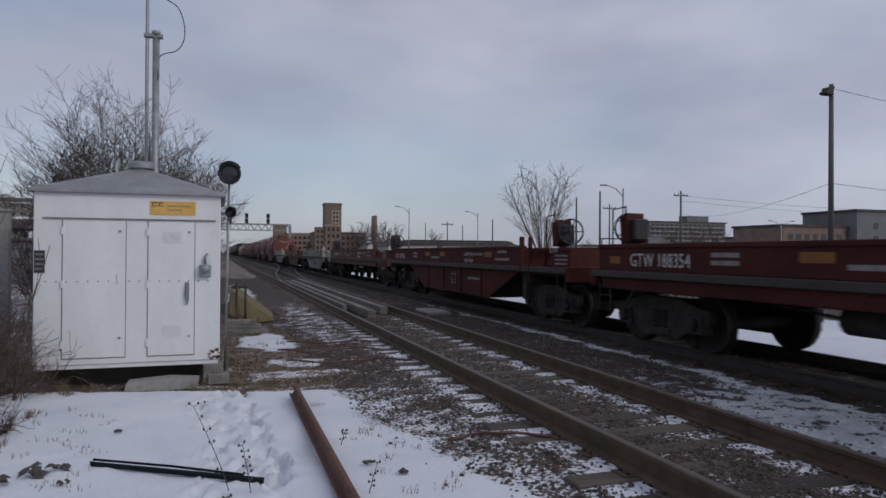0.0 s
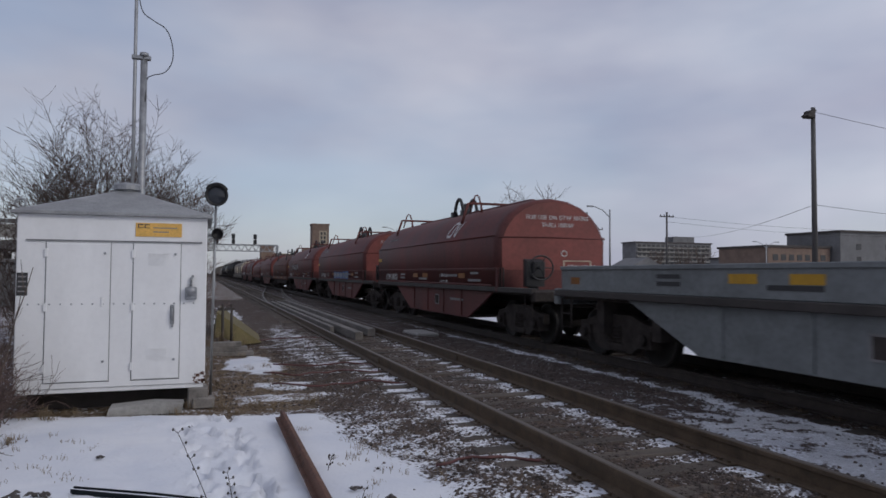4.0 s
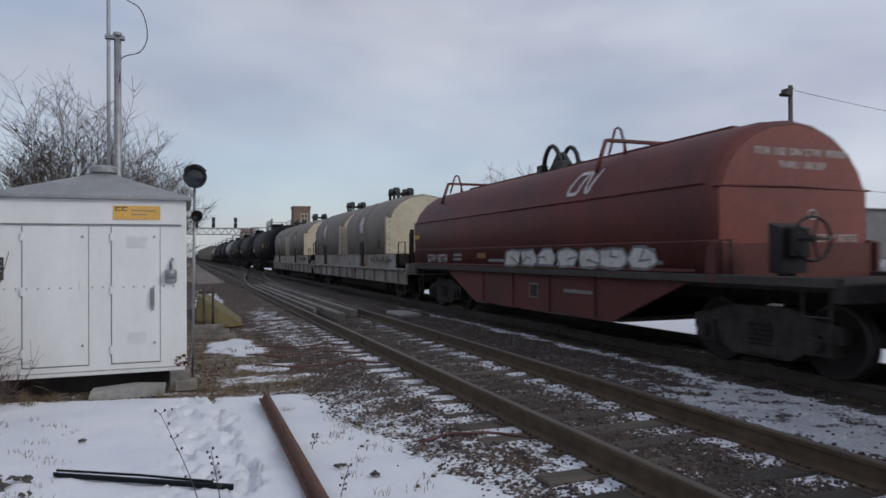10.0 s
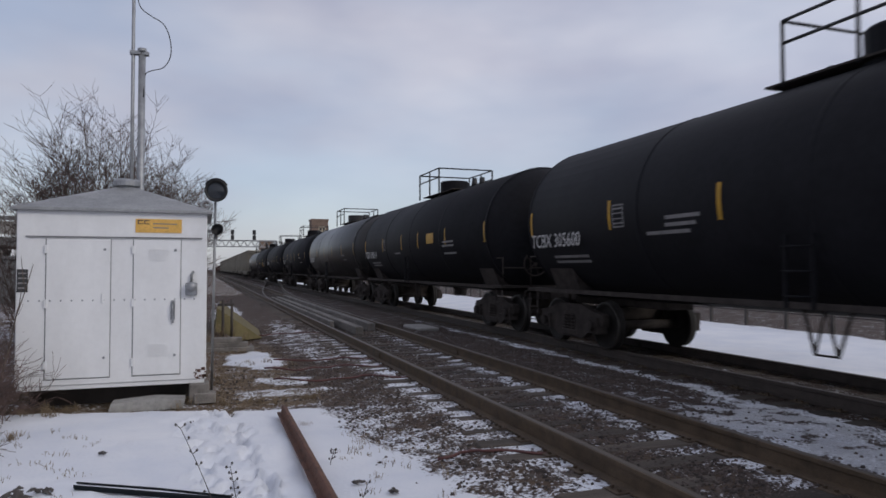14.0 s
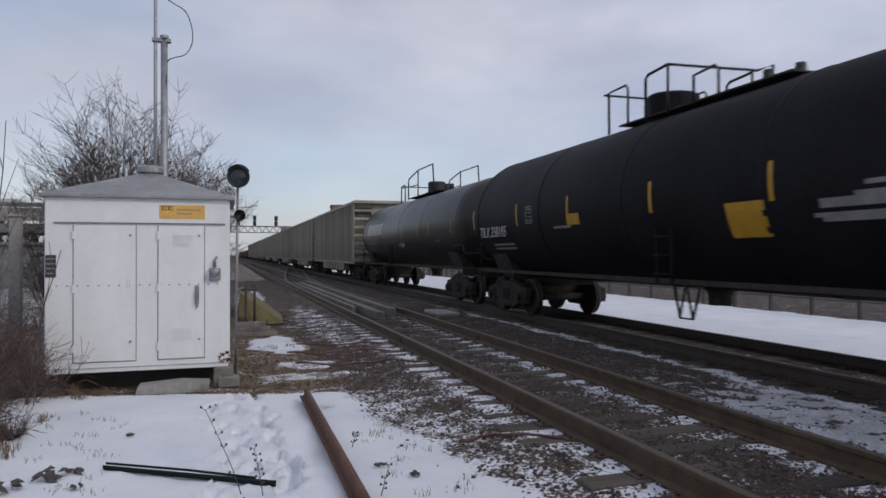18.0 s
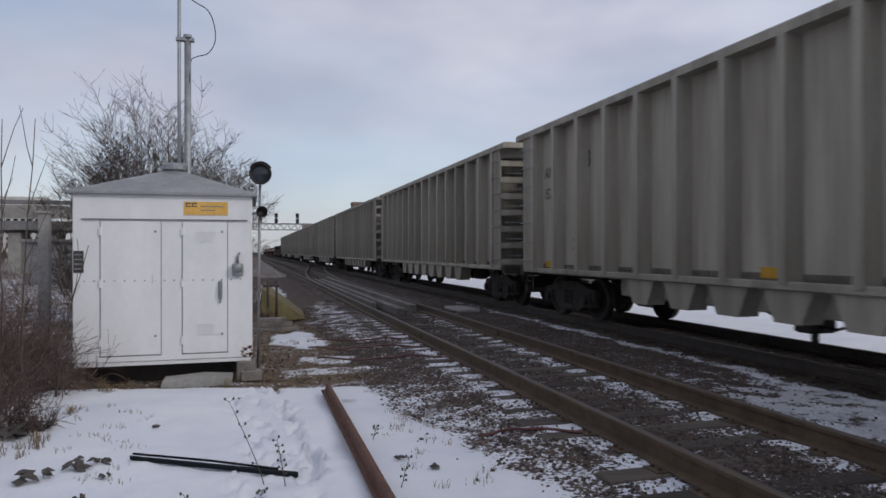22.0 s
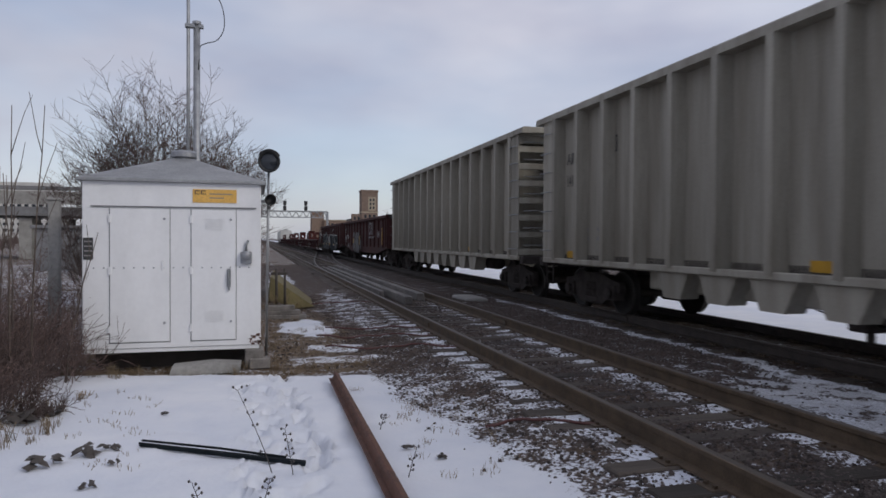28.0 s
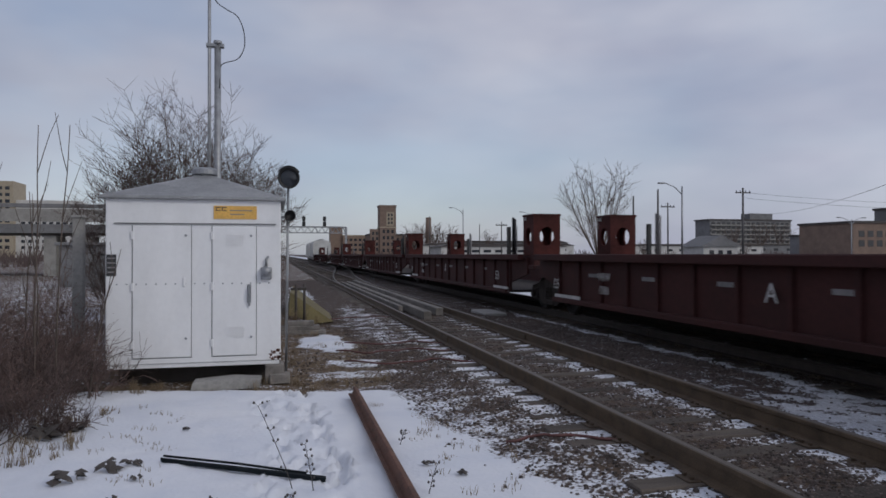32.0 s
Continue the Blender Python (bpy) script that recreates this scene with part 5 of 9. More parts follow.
                rail([(x, 0.6, z0 - 0.2), (x, 0.6, z1 + 0.1), (x, 0.45, z1 + 0.22), (x, -1.0, z1 + 0.42), (x, -3.2, z1 + 0.42), (x, -3.4, z0 - 0.2)], 0.028, 6)
                rail([(x, -1.0, z0 - 0.2), (x, -1.0, z1 + 0.42)], 0.026, 5)
        for y in (1.9,):
            rail([(-0.9, y, z1 + 0.1 if number else z1), (0.9, y, z1 + 0.1 if number else z1)], 0.024, 5)
    else:
        for x in (-0.95, 0.95):
            for za in (z1 - 0.12, z2 - 0.28):
                rail([(x, -1.15, za), (x, 1.1, za)], 0.025, 5)
            for y in (-1.15, -0.1, 1.1):
                rail([(x, y, z0 - 0.2), (x, y, z2 - 0.28)], 0.028, 5)
        for y in (-1.15, 1.1):
            rail([(-0.95, y, z2 - 0.28), (0.95, y, z2 - 0.28)], 0.025, 5)
    for k, (y, h) in enumerate(((-1.7, 0.28), (1.25, 0.16), (-2.4, 0.22))):
        part("valve", Geo().rod((0.1, y, zc + R + 0.05), (0.1, y, zc + R + h + 0.1), 0.11, 0.08, 10), BLACK, car)
    fy = -1.45 if number and style else 1.0 if not number else 0.1
    part("side_ladder", shared("tank_ladder", lambda: ladder_mesh(0.42, 1.0, 1.9, 3)), m, car, "", Matrix.Translation((-R - 0.05, fy, 0)))
    part("bottom_outlet", Geo().spin([(0.0, 0.55), (0.2, 0.55), (0.22, 0.75), (0.34, 0.95), (0.5, 1.2), (0.0, 1.2)], (0, -0.6, 0), "z", 14, False), STEEL_DARK, car)
    g = Geo()
    g.tube([(-1.3, fy - 0.38, 1.0), (-1.3, fy - 0.16, 0.42), (-1.3, fy + 0.18, 0.42), (-1.3, fy + 0.36, 1.0)], 0.025, 5)
    g.tube([(-1.3, fy - 0.16, 0.42), (-1.3, fy + 0.02, 1.0), (-1.3, fy + 0.18, 0.42)], 0.022, 5)
    part("ladder_foot", g, STEEL_DARK, car)

    def on_shell(name, y0, y1, a0, a1, mm, lab="", slant=0.0):
        """A marking that follows the shell, between two angles above the level of its middle."""
        g = Geo()
        n = 5
        for j in range(n):
            q = []
            for a, rr in ((a0 + (a1 - a0) * j / n, R + 0.006), (a0 + (a1 - a0) * (j + 1) / n, R + 0.006)):
                q.append((-rr * math.cos(radians(a)), zc + rr * math.sin(radians(a))))
            u, v = -slant * j / n, -slant * (j + 1) / n
            g.add([(q[0][0], y0 + u, q[0][1]), (q[0][0], y1 + u, q[0][1]), (q[1][0], y1 + v, q[1][1]), (q[1][0], y0 + v, q[1][1])], [(0, 1, 2, 3)])
        part(name, g, mm, car, lab)
    strips = (-b + 0.85, -3.74, -0.96, 2.08, 4.81, b - 0.5) if seed == 56 else (-b + 1.28, -b + 4.0, -3.26, -0.74, 2.09, 4.74, b - 1.28) if style else (-b + 0.95, -b + 4.1, -b + 6.95, b - 6.95, b - 4.1, b - 0.95)
    for y in strips:
        on_shell("reflector", y - 0.04, y + 0.04, -11, 7, YELLOW, "yellow reflector strip")
    if seed in (50, 52, 56):
        on_shell("placard", *((-3.58, -2.81, -28, -10) if seed == 56 else (-2.77, -2.04, -7, 4)), YELLOW, "yellow placard")
    if seed == 56:
        on_shell("placard", 1.6, 2.15, -14, -6, YELLOW, "small yellow placard")
        for k in range(2):
            on_shell("stencil_bar", -5.6, -4.5, -16 - 6 * k, -12 - 6 * k, DECAL_DIM)
    x = -(R + 0.012) * math.cos(radians(9))
    if number:
        lettering("reporting_mark", number, 0.40, DECAL, car, (x, b - 2.0, zc - 0.56), stretch=0.9)
        on_shell("stencil_frame", b - 4.55, b - 4.2, -10, 4, DECAL_DIM)
        on_shell("stencil_frame_inside", b - 4.52, b - 4.23, -9, 3, m)
    else:
        for k in range(6):
            on_shell("block_mark", 6.7 - k * 0.58, 6.24 - k * 0.58, -2, 18, DECAL, "white block mark", 0.12)
        on_shell("stencil_bar", 6.6, 5.1, -19, -14, DECAL_DIM)
        scrawl(car, -R - 0.002, -0.3, -1.3, 1.72, 1.98, DECAL_DIM, 4, 0.04, seed, "small pale tag")
    for k in range(4 if number else 1):
        w = rnd.uniform(0.5, 1.1)
        y = rnd.choice((-b + 3.0, b - 6.6)) + rnd.uniform(-0.4, 0.4)
        on_shell("stencil_bar", y, y + w, -20 + 4 * k, -18 + 4 * k, DECAL_DIM)
    for k in range(2):
        on_shell("stencil_bar", b - 3.1, b - 1.7, -28 - 4 * k, -26 - 4 * k, DECAL_DIM)
    couplers(car, half)
    brake_wheel(car, -0.6, -half + 0.95, 1.6, STEEL_DARK)
    return finish(car, s0 + 0.15, s1 + 0.15)


# -- high-sided gondolas --
def high_gondola():
    """A high aluminium gondola with ribbed sides; built once."""
    L = 20.1
    half = L / 2
    car = thing("high_gondola", "tall dusty grey aluminium gondola with ribbed sides", "freight car", group="freight train")
    b = half - 0.42
    e = b - 0.95
    W = 1.57
    for s in (-1, 1):
        part("side_sheet", Geo().box(s * (W - 0.26), s * (W - 0.22), -e, e, 0.85, 4.42), HOPPER, car)
        part("top_rail", Geo().prism([(s * (W - 0.22), 4.38), (s * (W + 0.02), 4.38), (s * (W + 0.02), 4.51), (s * (W - 0.02), 4.55), (s * (W - 0.22), 4.55)], "y", -b, b), HOPPER, car)
        part("bottom_rail", Geo().box(s * (W - 0.10), s * (W - 0.0), -e - 0.5, e + 0.5, 0.88, 1.0, 0.015), HOPPER, car)
        n = 15
        for k in range(n):
            y = -e + 0.12 + k * (2 * e - 0.24) / (n - 1)
            part("side_rib", shared("hop_rib", lambda: Geo().prism([(-0.10, -0.12), (-0.10, 0.12), (0.17, 0.075), (0.17, -0.075)], "z", 0.95, 4.42).mesh("side_rib")), HOPPER, car, "", Matrix.Translation((s * (W - 0.15), y, 0)) @ Matrix.Rotation(math.pi * (s < 0), 4, "Z"))
            if 2 < k < n - 4:
                part("belly_pocket", shared("pocket", lambda: Geo().prism([(-0.48, 0.9), (0.48, 0.9), (0.24, 0.42), (-0.24, 0.42)], "x", -0.16, 0.16).mesh("belly_pocket")), HOPPER, car, "", (s * (W - 0.22), y, 0))
    part("belly", Geo().box(-1.25, 1.25, -e * 0.56, e * 0.56, 0.5, 0.95, 0.03), HOPPER, car)
    part("floor", Geo().box(-W + 0.22, W - 0.22, -e, e, 0.95, 1.1), STEEL_DARK, car)
    part("centre_sill", Geo().box(-0.3, 0.3, -half + 0.7, half - 0.7, 0.7, 0.95), STEEL_DARK, car)
    for s in (-1, 1):
        part("end_sheet", Geo().box(-0.62, W - 0.08, s * (e + 0.45), s * (e + 0.53), 0.9, 4.4), HOPPER, car)
        part("end_sheet", Geo().box(-W + 0.06, W - 0.06, s * e - 0.03, s * e + 0.03, 0.9, 4.40), HOPPER, car)
        part("end_rail", Geo().box(-W, W, s * (b - 0.12), s * b, 4.38, 4.55, 0.015), HOPPER, car)
        part("end_cap", Geo().box(-W + 0.06, W - 0.06, s * (e + 0.02), s * (b - 0.13), 4.39, 4.43), HOPPER, car)
        part("cap_lip", Geo().box(-W + 0.04, -0.62, s * (e + 0.44), s * (e + 0.5), 4.14, 4.39), HOPPER, car)
        part("corner_panel", Geo().box(-W + 0.02, -W + 0.06, s * e, s * (e + 0.55), 0.9, 4.40), HOPPER, car)
        part("corner_panel", Geo().box(W - 0.06, W - 0.02, s * e, s * (e + 0.55), 0.9, 4.40), HOPPER, car)
        for k in range(7):
            z = 1.02 + k * 0.48
            part("end_shelf", shared("hop_shelf", lambda: Geo().box(-W + 0.04, -0.62, -0.05, 0.05, 0, 0.17, 0.01).mesh("end_shelf")), HOPPER, car, "", (0, s * (e + 0.5), z))
            part("rung", shared("hop_rung", lambda: Geo().tube([(-W + 0.2, 0.08, 0), (-W + 0.2, 0, 0), (-0.75, 0, 0), (-0.75, 0.08, 0)], 0.014, 5).mesh("rung")), GALV, car, "", (0, s * (e + 0.55), z + 0.28))
        part("side_ladder", shared("hop_ladder", lambda: ladder_mesh(0.48, 0.95, 4.3, 7, False)), GALV, car, "", Matrix.Translation((-W + 0.0, s * (e + 0.28), 0)))
        part("end_sill", Geo().box(-W + 0.05, W - 0.05, s * (b - 0.35), s * (b - 0.1), 0.78, 1.0, 0.02), STEEL_DARK, car)
        part("step", shared("step", lambda: Geo()), STEEL_DARK, car, "", (-W + 0.1, s * (e + 0.3), 0))
        part("step", shared("step", lambda: Geo()), STEEL_DARK, car, "", (W - 0.1, s * (e + 0.3), 0))
        truck(car, s * (half - 2.35))
    g = Geo()
    g.tube([(-0.55, -b - 0.02, 1.0), (-0.55, -b - 0.02, 2.35), (-0.2, -b - 0.02, 2.4)], 0.025, 6)
    part("brake_pipe", g, STEEL_DARK, car)
    brake_wheel(car, 0.1, -b + 0.15, 1.85, STEEL_DARK)
    part("air_reservoir", Geo().rod((-0.9, -b + 4.0, 0.65), (-0.9, -b + 5.4, 0.65), 0.2, n=12), STEEL_DARK, car)
    part("brake_valve", Geo().box(-1.15, -0.75, 0.0, 0.34, 0.26, 0.52, 0.03).box(-1.05, -0.9, 0.36, 0.62, 0.34, 0.46, 0.02).rod((-0.95, 0.17, 0.1), (-0.95, 0.17, 0.3), 0.05, n=8), STEEL_DARK, car, "hanging brake valve")
    part("brake_hose", Geo().tube([(-1.0, 0.0, 0.36), (-1.0, -0.25, 0.34), (-1.0, -0.5, 0.42), (-1.0, -0.6, 0.55)], 0.022, 6), BLACK, car)
    part("brake_rod", Geo().tube([(-1.0, 0.6, 0.4), (-1.0, 1.0, 0.46), (-1.0, 1.35, 0.6)], 0.012, 5), STEEL_DARK, car)
    couplers(car, half)
    for k, y in enumerate((-e + 0.6, -e + 4.6, 0.5, e - 3.6, e - 0.6)):
        decal("reflector", car, -W + 0.215, y - 0.2, y + 0.2, 1.02, 1.18, YELLOW, "orange reflector")
    decal("stencil_frame", car, -W + 0.215, e - 2.75, e - 2.4, 3.3, 3.65, DECAL_DARK, "stencilled frame")
    decal("stencil_frame", car, -W + 0.210, e - 2.71, e - 2.44, 3.34, 3.61, HOPPER)
    for k in range(4):
        decal("stencil_bar", car, -W + 0.215, e - 1.5 - 0.9 * (k % 2), e - 1.0 - 0.9 * (k % 2), 1.45 + 0.2 * (k // 2), 1.52 + 0.2 * (k // 2), DECAL_DIM)
    return car


# -- low gondolas --
def block_graffiti(car, x):
    """Black spray-painted blocks with pale jagged outlines, and two tall silver shapes; they spell nothing."""
    g = Geo()
    top = [(6.5, 1.92), (5.35, 1.78), (4.3, 2.10), (4.1, 1.75), (2.55, 2.15), (2.2, 1.6), (1.4, 1.75), (1.15, 1.6)]
    for (a, p), (c, q) in zip(top, top[1:]):
        g.prism([(a, p), (c, q), (c, 0.52), (a, 0.52)], "x", x - 0.001, x + 0.02)
    g.prism([(1.15, 1.6), (1.27, 1.1), (1.15, 0.95), (0.55, 0.70), (0.65, 0.52), (1.15, 0.52)], "x", x - 0.0015, x + 0.02)
    part("graffiti_fill", g, CHARCOAL, car, "black spray-painted block")["kind"] = "stuff"
    part("graffiti_fill", Geo().prism([(-0.55, 1.88), (-0.7, 1.25), (-0.85, 0.5), (-3.2, 0.35), (-5.9, 0.40), (-6.9, 0.6), (-6.9, 1.75), (-3.3, 1.80)], "x", x - 0.001, x + 0.02), CHARCOAL, car, "black spray-painted block")
    lines = (((6.5, 0.55), (6.5, 1.92), (5.95, 1.90), (5.35, 1.78), (4.3, 2.10), (4.3, 1.68)), ((4.0, 1.78), (2.55, 2.15), (2.45, 1.92), (2.2, 1.95), (2.2, 1.55), (1.8, 1.68), (1.4, 1.76), (1.15, 1.62), (1.27, 1.12), (1.15, 0.95), (0.55, 0.70), (0.68, 0.53)),
             ((5.35, 1.70), (5.1, 1.2), (4.88, 0.5), (4.65, 0.46)), ((4.25, 1.62), (4.2, 1.23), (4.0, 1.02), (3.7, 0.52), (3.5, 0.48)), ((3.25, 2.08), (3.2, 1.55), (3.55, 1.3), (3.3, 1.0), (3.15, 1.45), (2.9, 1.26), (2.5, 0.5)), ((2.2, 1.55), (2.2, 1.08), (1.9, 0.46)), ((1.7, 1.55), (1.45, 1.06), (1.4, 1.28)))
    h = Geo()
    for k, pts in enumerate(lines):
        ribbon(h, pts, 0.085, x - 0.004 - 0.0002 * k)
    for k, pts in enumerate((((-0.6, 1.92), (-0.68, 1.28), (-0.85, 1.22), (-0.95, 0.5)), ((-0.55, 1.86), (-3.3, 1.82), (-3.4, 0.9), (-4.6, 0.85)), ((-3.6, 1.9), (-4.2, 1.5), (-4.9, 1.1), (-5.1, 1.8)), ((-3.3, 1.82), (-6.9, 1.76), (-6.95, 0.6)), ((-5.7, 1.1), (-5.8, 0.42), (-5.5, 1.0)), ((-2.9, 2.1), (-3.4, 2.35), (-4.1, 2.3)))):
        ribbon(h, pts, 0.10, x - 0.005 - 0.0002 * k)
    part("graffiti", h, SPRAY, car, "pale jagged spray-painted outline")["kind"] = "stuff"
    q = Geo()
    q.prism([(0.78, 1.0), (0.62, 1.80), (0.30, 1.80), (0.10, 1.05), (0.30, 1.05), (0.36, 1.25), (0.52, 1.25), (0.56, 1.0)], "x", x - 0.006, x)
    q.prism([(0.15, 1.15), (0.18, 1.92), (0.0, 1.9), (-0.18, 1.55), (-0.28, 1.80), (-0.45, 1.82), (-0.35, 1.4), (-0.58, 1.05), (-0.32, 1.05), (-0.15, 1.3)], "x", x - 0.0065, x)
    part("graffiti_fill", q, SPRAY, car, "tall silver spray-painted shapes")["kind"] = "stuff"
    part("graffiti_fill", Geo().prism([(-6.3, 1.15), (-6.9, 1.12), (-6.85, 0.95), (-6.35, 0.98)], "x", x - 0.006, x), DECAL_DIM, car, "pale patch")


def low_gondola(s0, s1, marks, seed, label, style):
    half = (s1 - s0) / 2
    car = thing("gondola", label, "freight car", group="freight train")
    b = half - 0.5
    W = 1.55
    for s in (-1, 1):
        part("side_sheet", Geo().box(s * (W - 0.10), s * (W - 0.05), -b, b, 0.95, 2.70), MAROON, car)
        part("top_rail", Geo().box(s * W - 0.10, s * W + 0.04, -b, b, 2.64, 2.80, 0.02), MAROON, car)
        part("side_belly", Geo().prism([(-b + 0.2, 0.96), (b - 0.2, 0.96), (b - 3.9, 0.56), (-b + 3.9, 0.56)], "x", s * (W - 0.08) - 0.03, s * (W - 0.08) + 0.03), MAROON, car)
        n = 14
        for k in range(n):
            y = -b + 0.1 + k * (2 * b - 0.2) / (n - 1)
            part("side_rib", shared("gon_rib", lambda: Geo().prism([(-0.02, -0.10), (-0.02, 0.10), (0.09, 0.06), (0.09, -0.06)], "z", 0.95, 2.62).mesh("side_rib")), MAROON, car, "", Matrix.Translation((s * (W - 0.06), y, 0)) @ Matrix.Rotation(math.pi * (s < 0), 4, "Z"))
        part("end_wall", Geo().box(-W + 0.05, W - 0.05, s * b - 0.05, s * b + 0.05, 0.9, 2.55, 0.01), MAROON, car)
        g = Geo()
        for z in (1.3, 1.75, 2.2, 2.5):
            g.box(-W + 0.1, W - 0.1, s * b - 0.10, s * b + 0.10, z - 0.05, z + 0.05)
        part("end_rib", g, MAROON, car)
        part("side_ladder", shared("gon_ladder", lambda: ladder_mesh(0.45, 1.0, 2.6, 5)), MAROON, car, "", (-W - 0.02, s * (b - 0.35), 0))
        part("step", shared("step", lambda: Geo()), STEEL_DARK, car, "", (-W + 0.05, s * (b - 0.35), 0))
        truck(car, s * (half - 2.6))
    part("floor", Geo().box(-W + 0.1, W - 0.1, -b, b, 0.95, 1.1), STEEL_DARK, car)
    part("centre_sill", Geo().box(-0.3, 0.3, -half + 0.7, half - 0.7, 0.6, 0.95), STEEL_DARK, car)
    rnd = random.Random(seed)
    g = Geo()
    for k in range(420):
        x, y = rnd.uniform(-1.35, 1.35), rnd.uniform(-b + 0.3, b - 0.3)
        r = rnd.uniform(0.08, 0.2)
        g.rod((x, y, 2.42), (x + rnd.uniform(-0.1, 0.1), y + rnd.uniform(-0.1, 0.1), 2.62 + rnd.uniform(-0.08, 0.12)), r, r * 0.3, 5)
    for k in range(260):
        y, r = rnd.uniform(-b + 0.2, b - 0.2), rnd.uniform(0.05, 0.13)
        g.rod((-1.36, y, 2.5), (-1.40 + rnd.uniform(-0.05, 0.2), y + rnd.uniform(-0.1, 0.1), 2.80 + rnd.uniform(-0.02, 0.08)), r, r * 0.4, 5)
    g.box(-W + 0.11, W - 0.11, -b + 0.06, b - 0.06, 2.3, 2.5)
    part("load", g, STEEL_DARK, car, "dark scrap load")
    couplers(car, half)
    x = -W - 0.098
    if style == 1:
        logo_strokes(car, -4.65, 1.78, 0.66, DECAL_DIM, None, x)
        for k in range(5):
            decal("stencil_bar", car, x + 0.045, -3.65 - k * 0.42, -3.95 - k * 0.42, 1.50, 1.62, DECAL_DIM)
        lettering("reporting_mark", marks[0], 0.44, DECAL, car, (x, 7.85, 1.98), stretch=0.75)
        for k in range(3):
            lettering("reporting_mark", marks[1][2 * k : 2 * k + 2], 0.44, DECAL, car, (x, (7.88, 7.05, 6.12)[k], 1.48), stretch=0.75)
        for k in range(4):
            decal("stencil_bar", car, x + 0.045, b - 2.4, b - 1.4, 1.25 + 0.12 * k, 1.3 + 0.12 * k, DECAL_DIM)
        for k, (shape, a, c, d, e) in enumerate(((CANE, 3.45, 2.48, 0.62, 1.92), (FORK, 2.35, 1.50, 0.60, 1.88), (GATE, 1.42, 0.98, 0.55, 1.85), (BOW, 0.95, 0.38, 0.55, 1.88))):
            fat_shape(car, x - 0.0006 * k, shape, a, c, d, e, 0.22, SPRAY_DULL, CHARCOAL, 0.025, "dull silver spray-painted shape with dark edges")
        part("graffiti_fill", Geo().prism([(0.13, 1.1), (-0.02, 1.70), (-0.34, 1.18), (-0.28, 0.95), (-0.22, 0.62)], "x", x - 0.004, x), SPRAY_DULL, car, "silver spray-painted shape")
        decal("reflector", car, x - 0.012, 3.18, 3.34, 1.15, 1.55, YELLOW, "yellow stripe")
        decal("reflector", car, x - 0.012, 0.15, 0.27, 1.05, 1.68, YELLOW, "yellow stripe")
        decal("reflector", car, x, -8.75, -8.62, 1.1, 2.1, YELLOW, "yellow stripe")
        scrawl(car, x, -7.15, -7.85, 1.55, 1.95, DECAL_DIM, 5, 0.04, seed + 3, "small white tag")
        scrawl(car, x, 6.4, 5.75, 0.80, 1.20, DECAL_DIM, 5, 0.04, seed + 4, "small white tag")
    else:
        lettering("reporting_mark", marks[0], 0.34, DECAL, car, (x, b - 1.5, 2.2), stretch=0.9)
        lettering("reporting_mark", marks[1], 0.34, DECAL, car, (x, b - 1.7, 1.8), stretch=1.0)
        block_graffiti(car, x)
        for y in (5.5, 2.5, -0.55, -4.2):
            decal("reflector", car, x - 0.014, y - 0.24, y + 0.24, 0.90, 1.02, YELLOW, "yellow reflector")
    return finish(car, s0, s1)


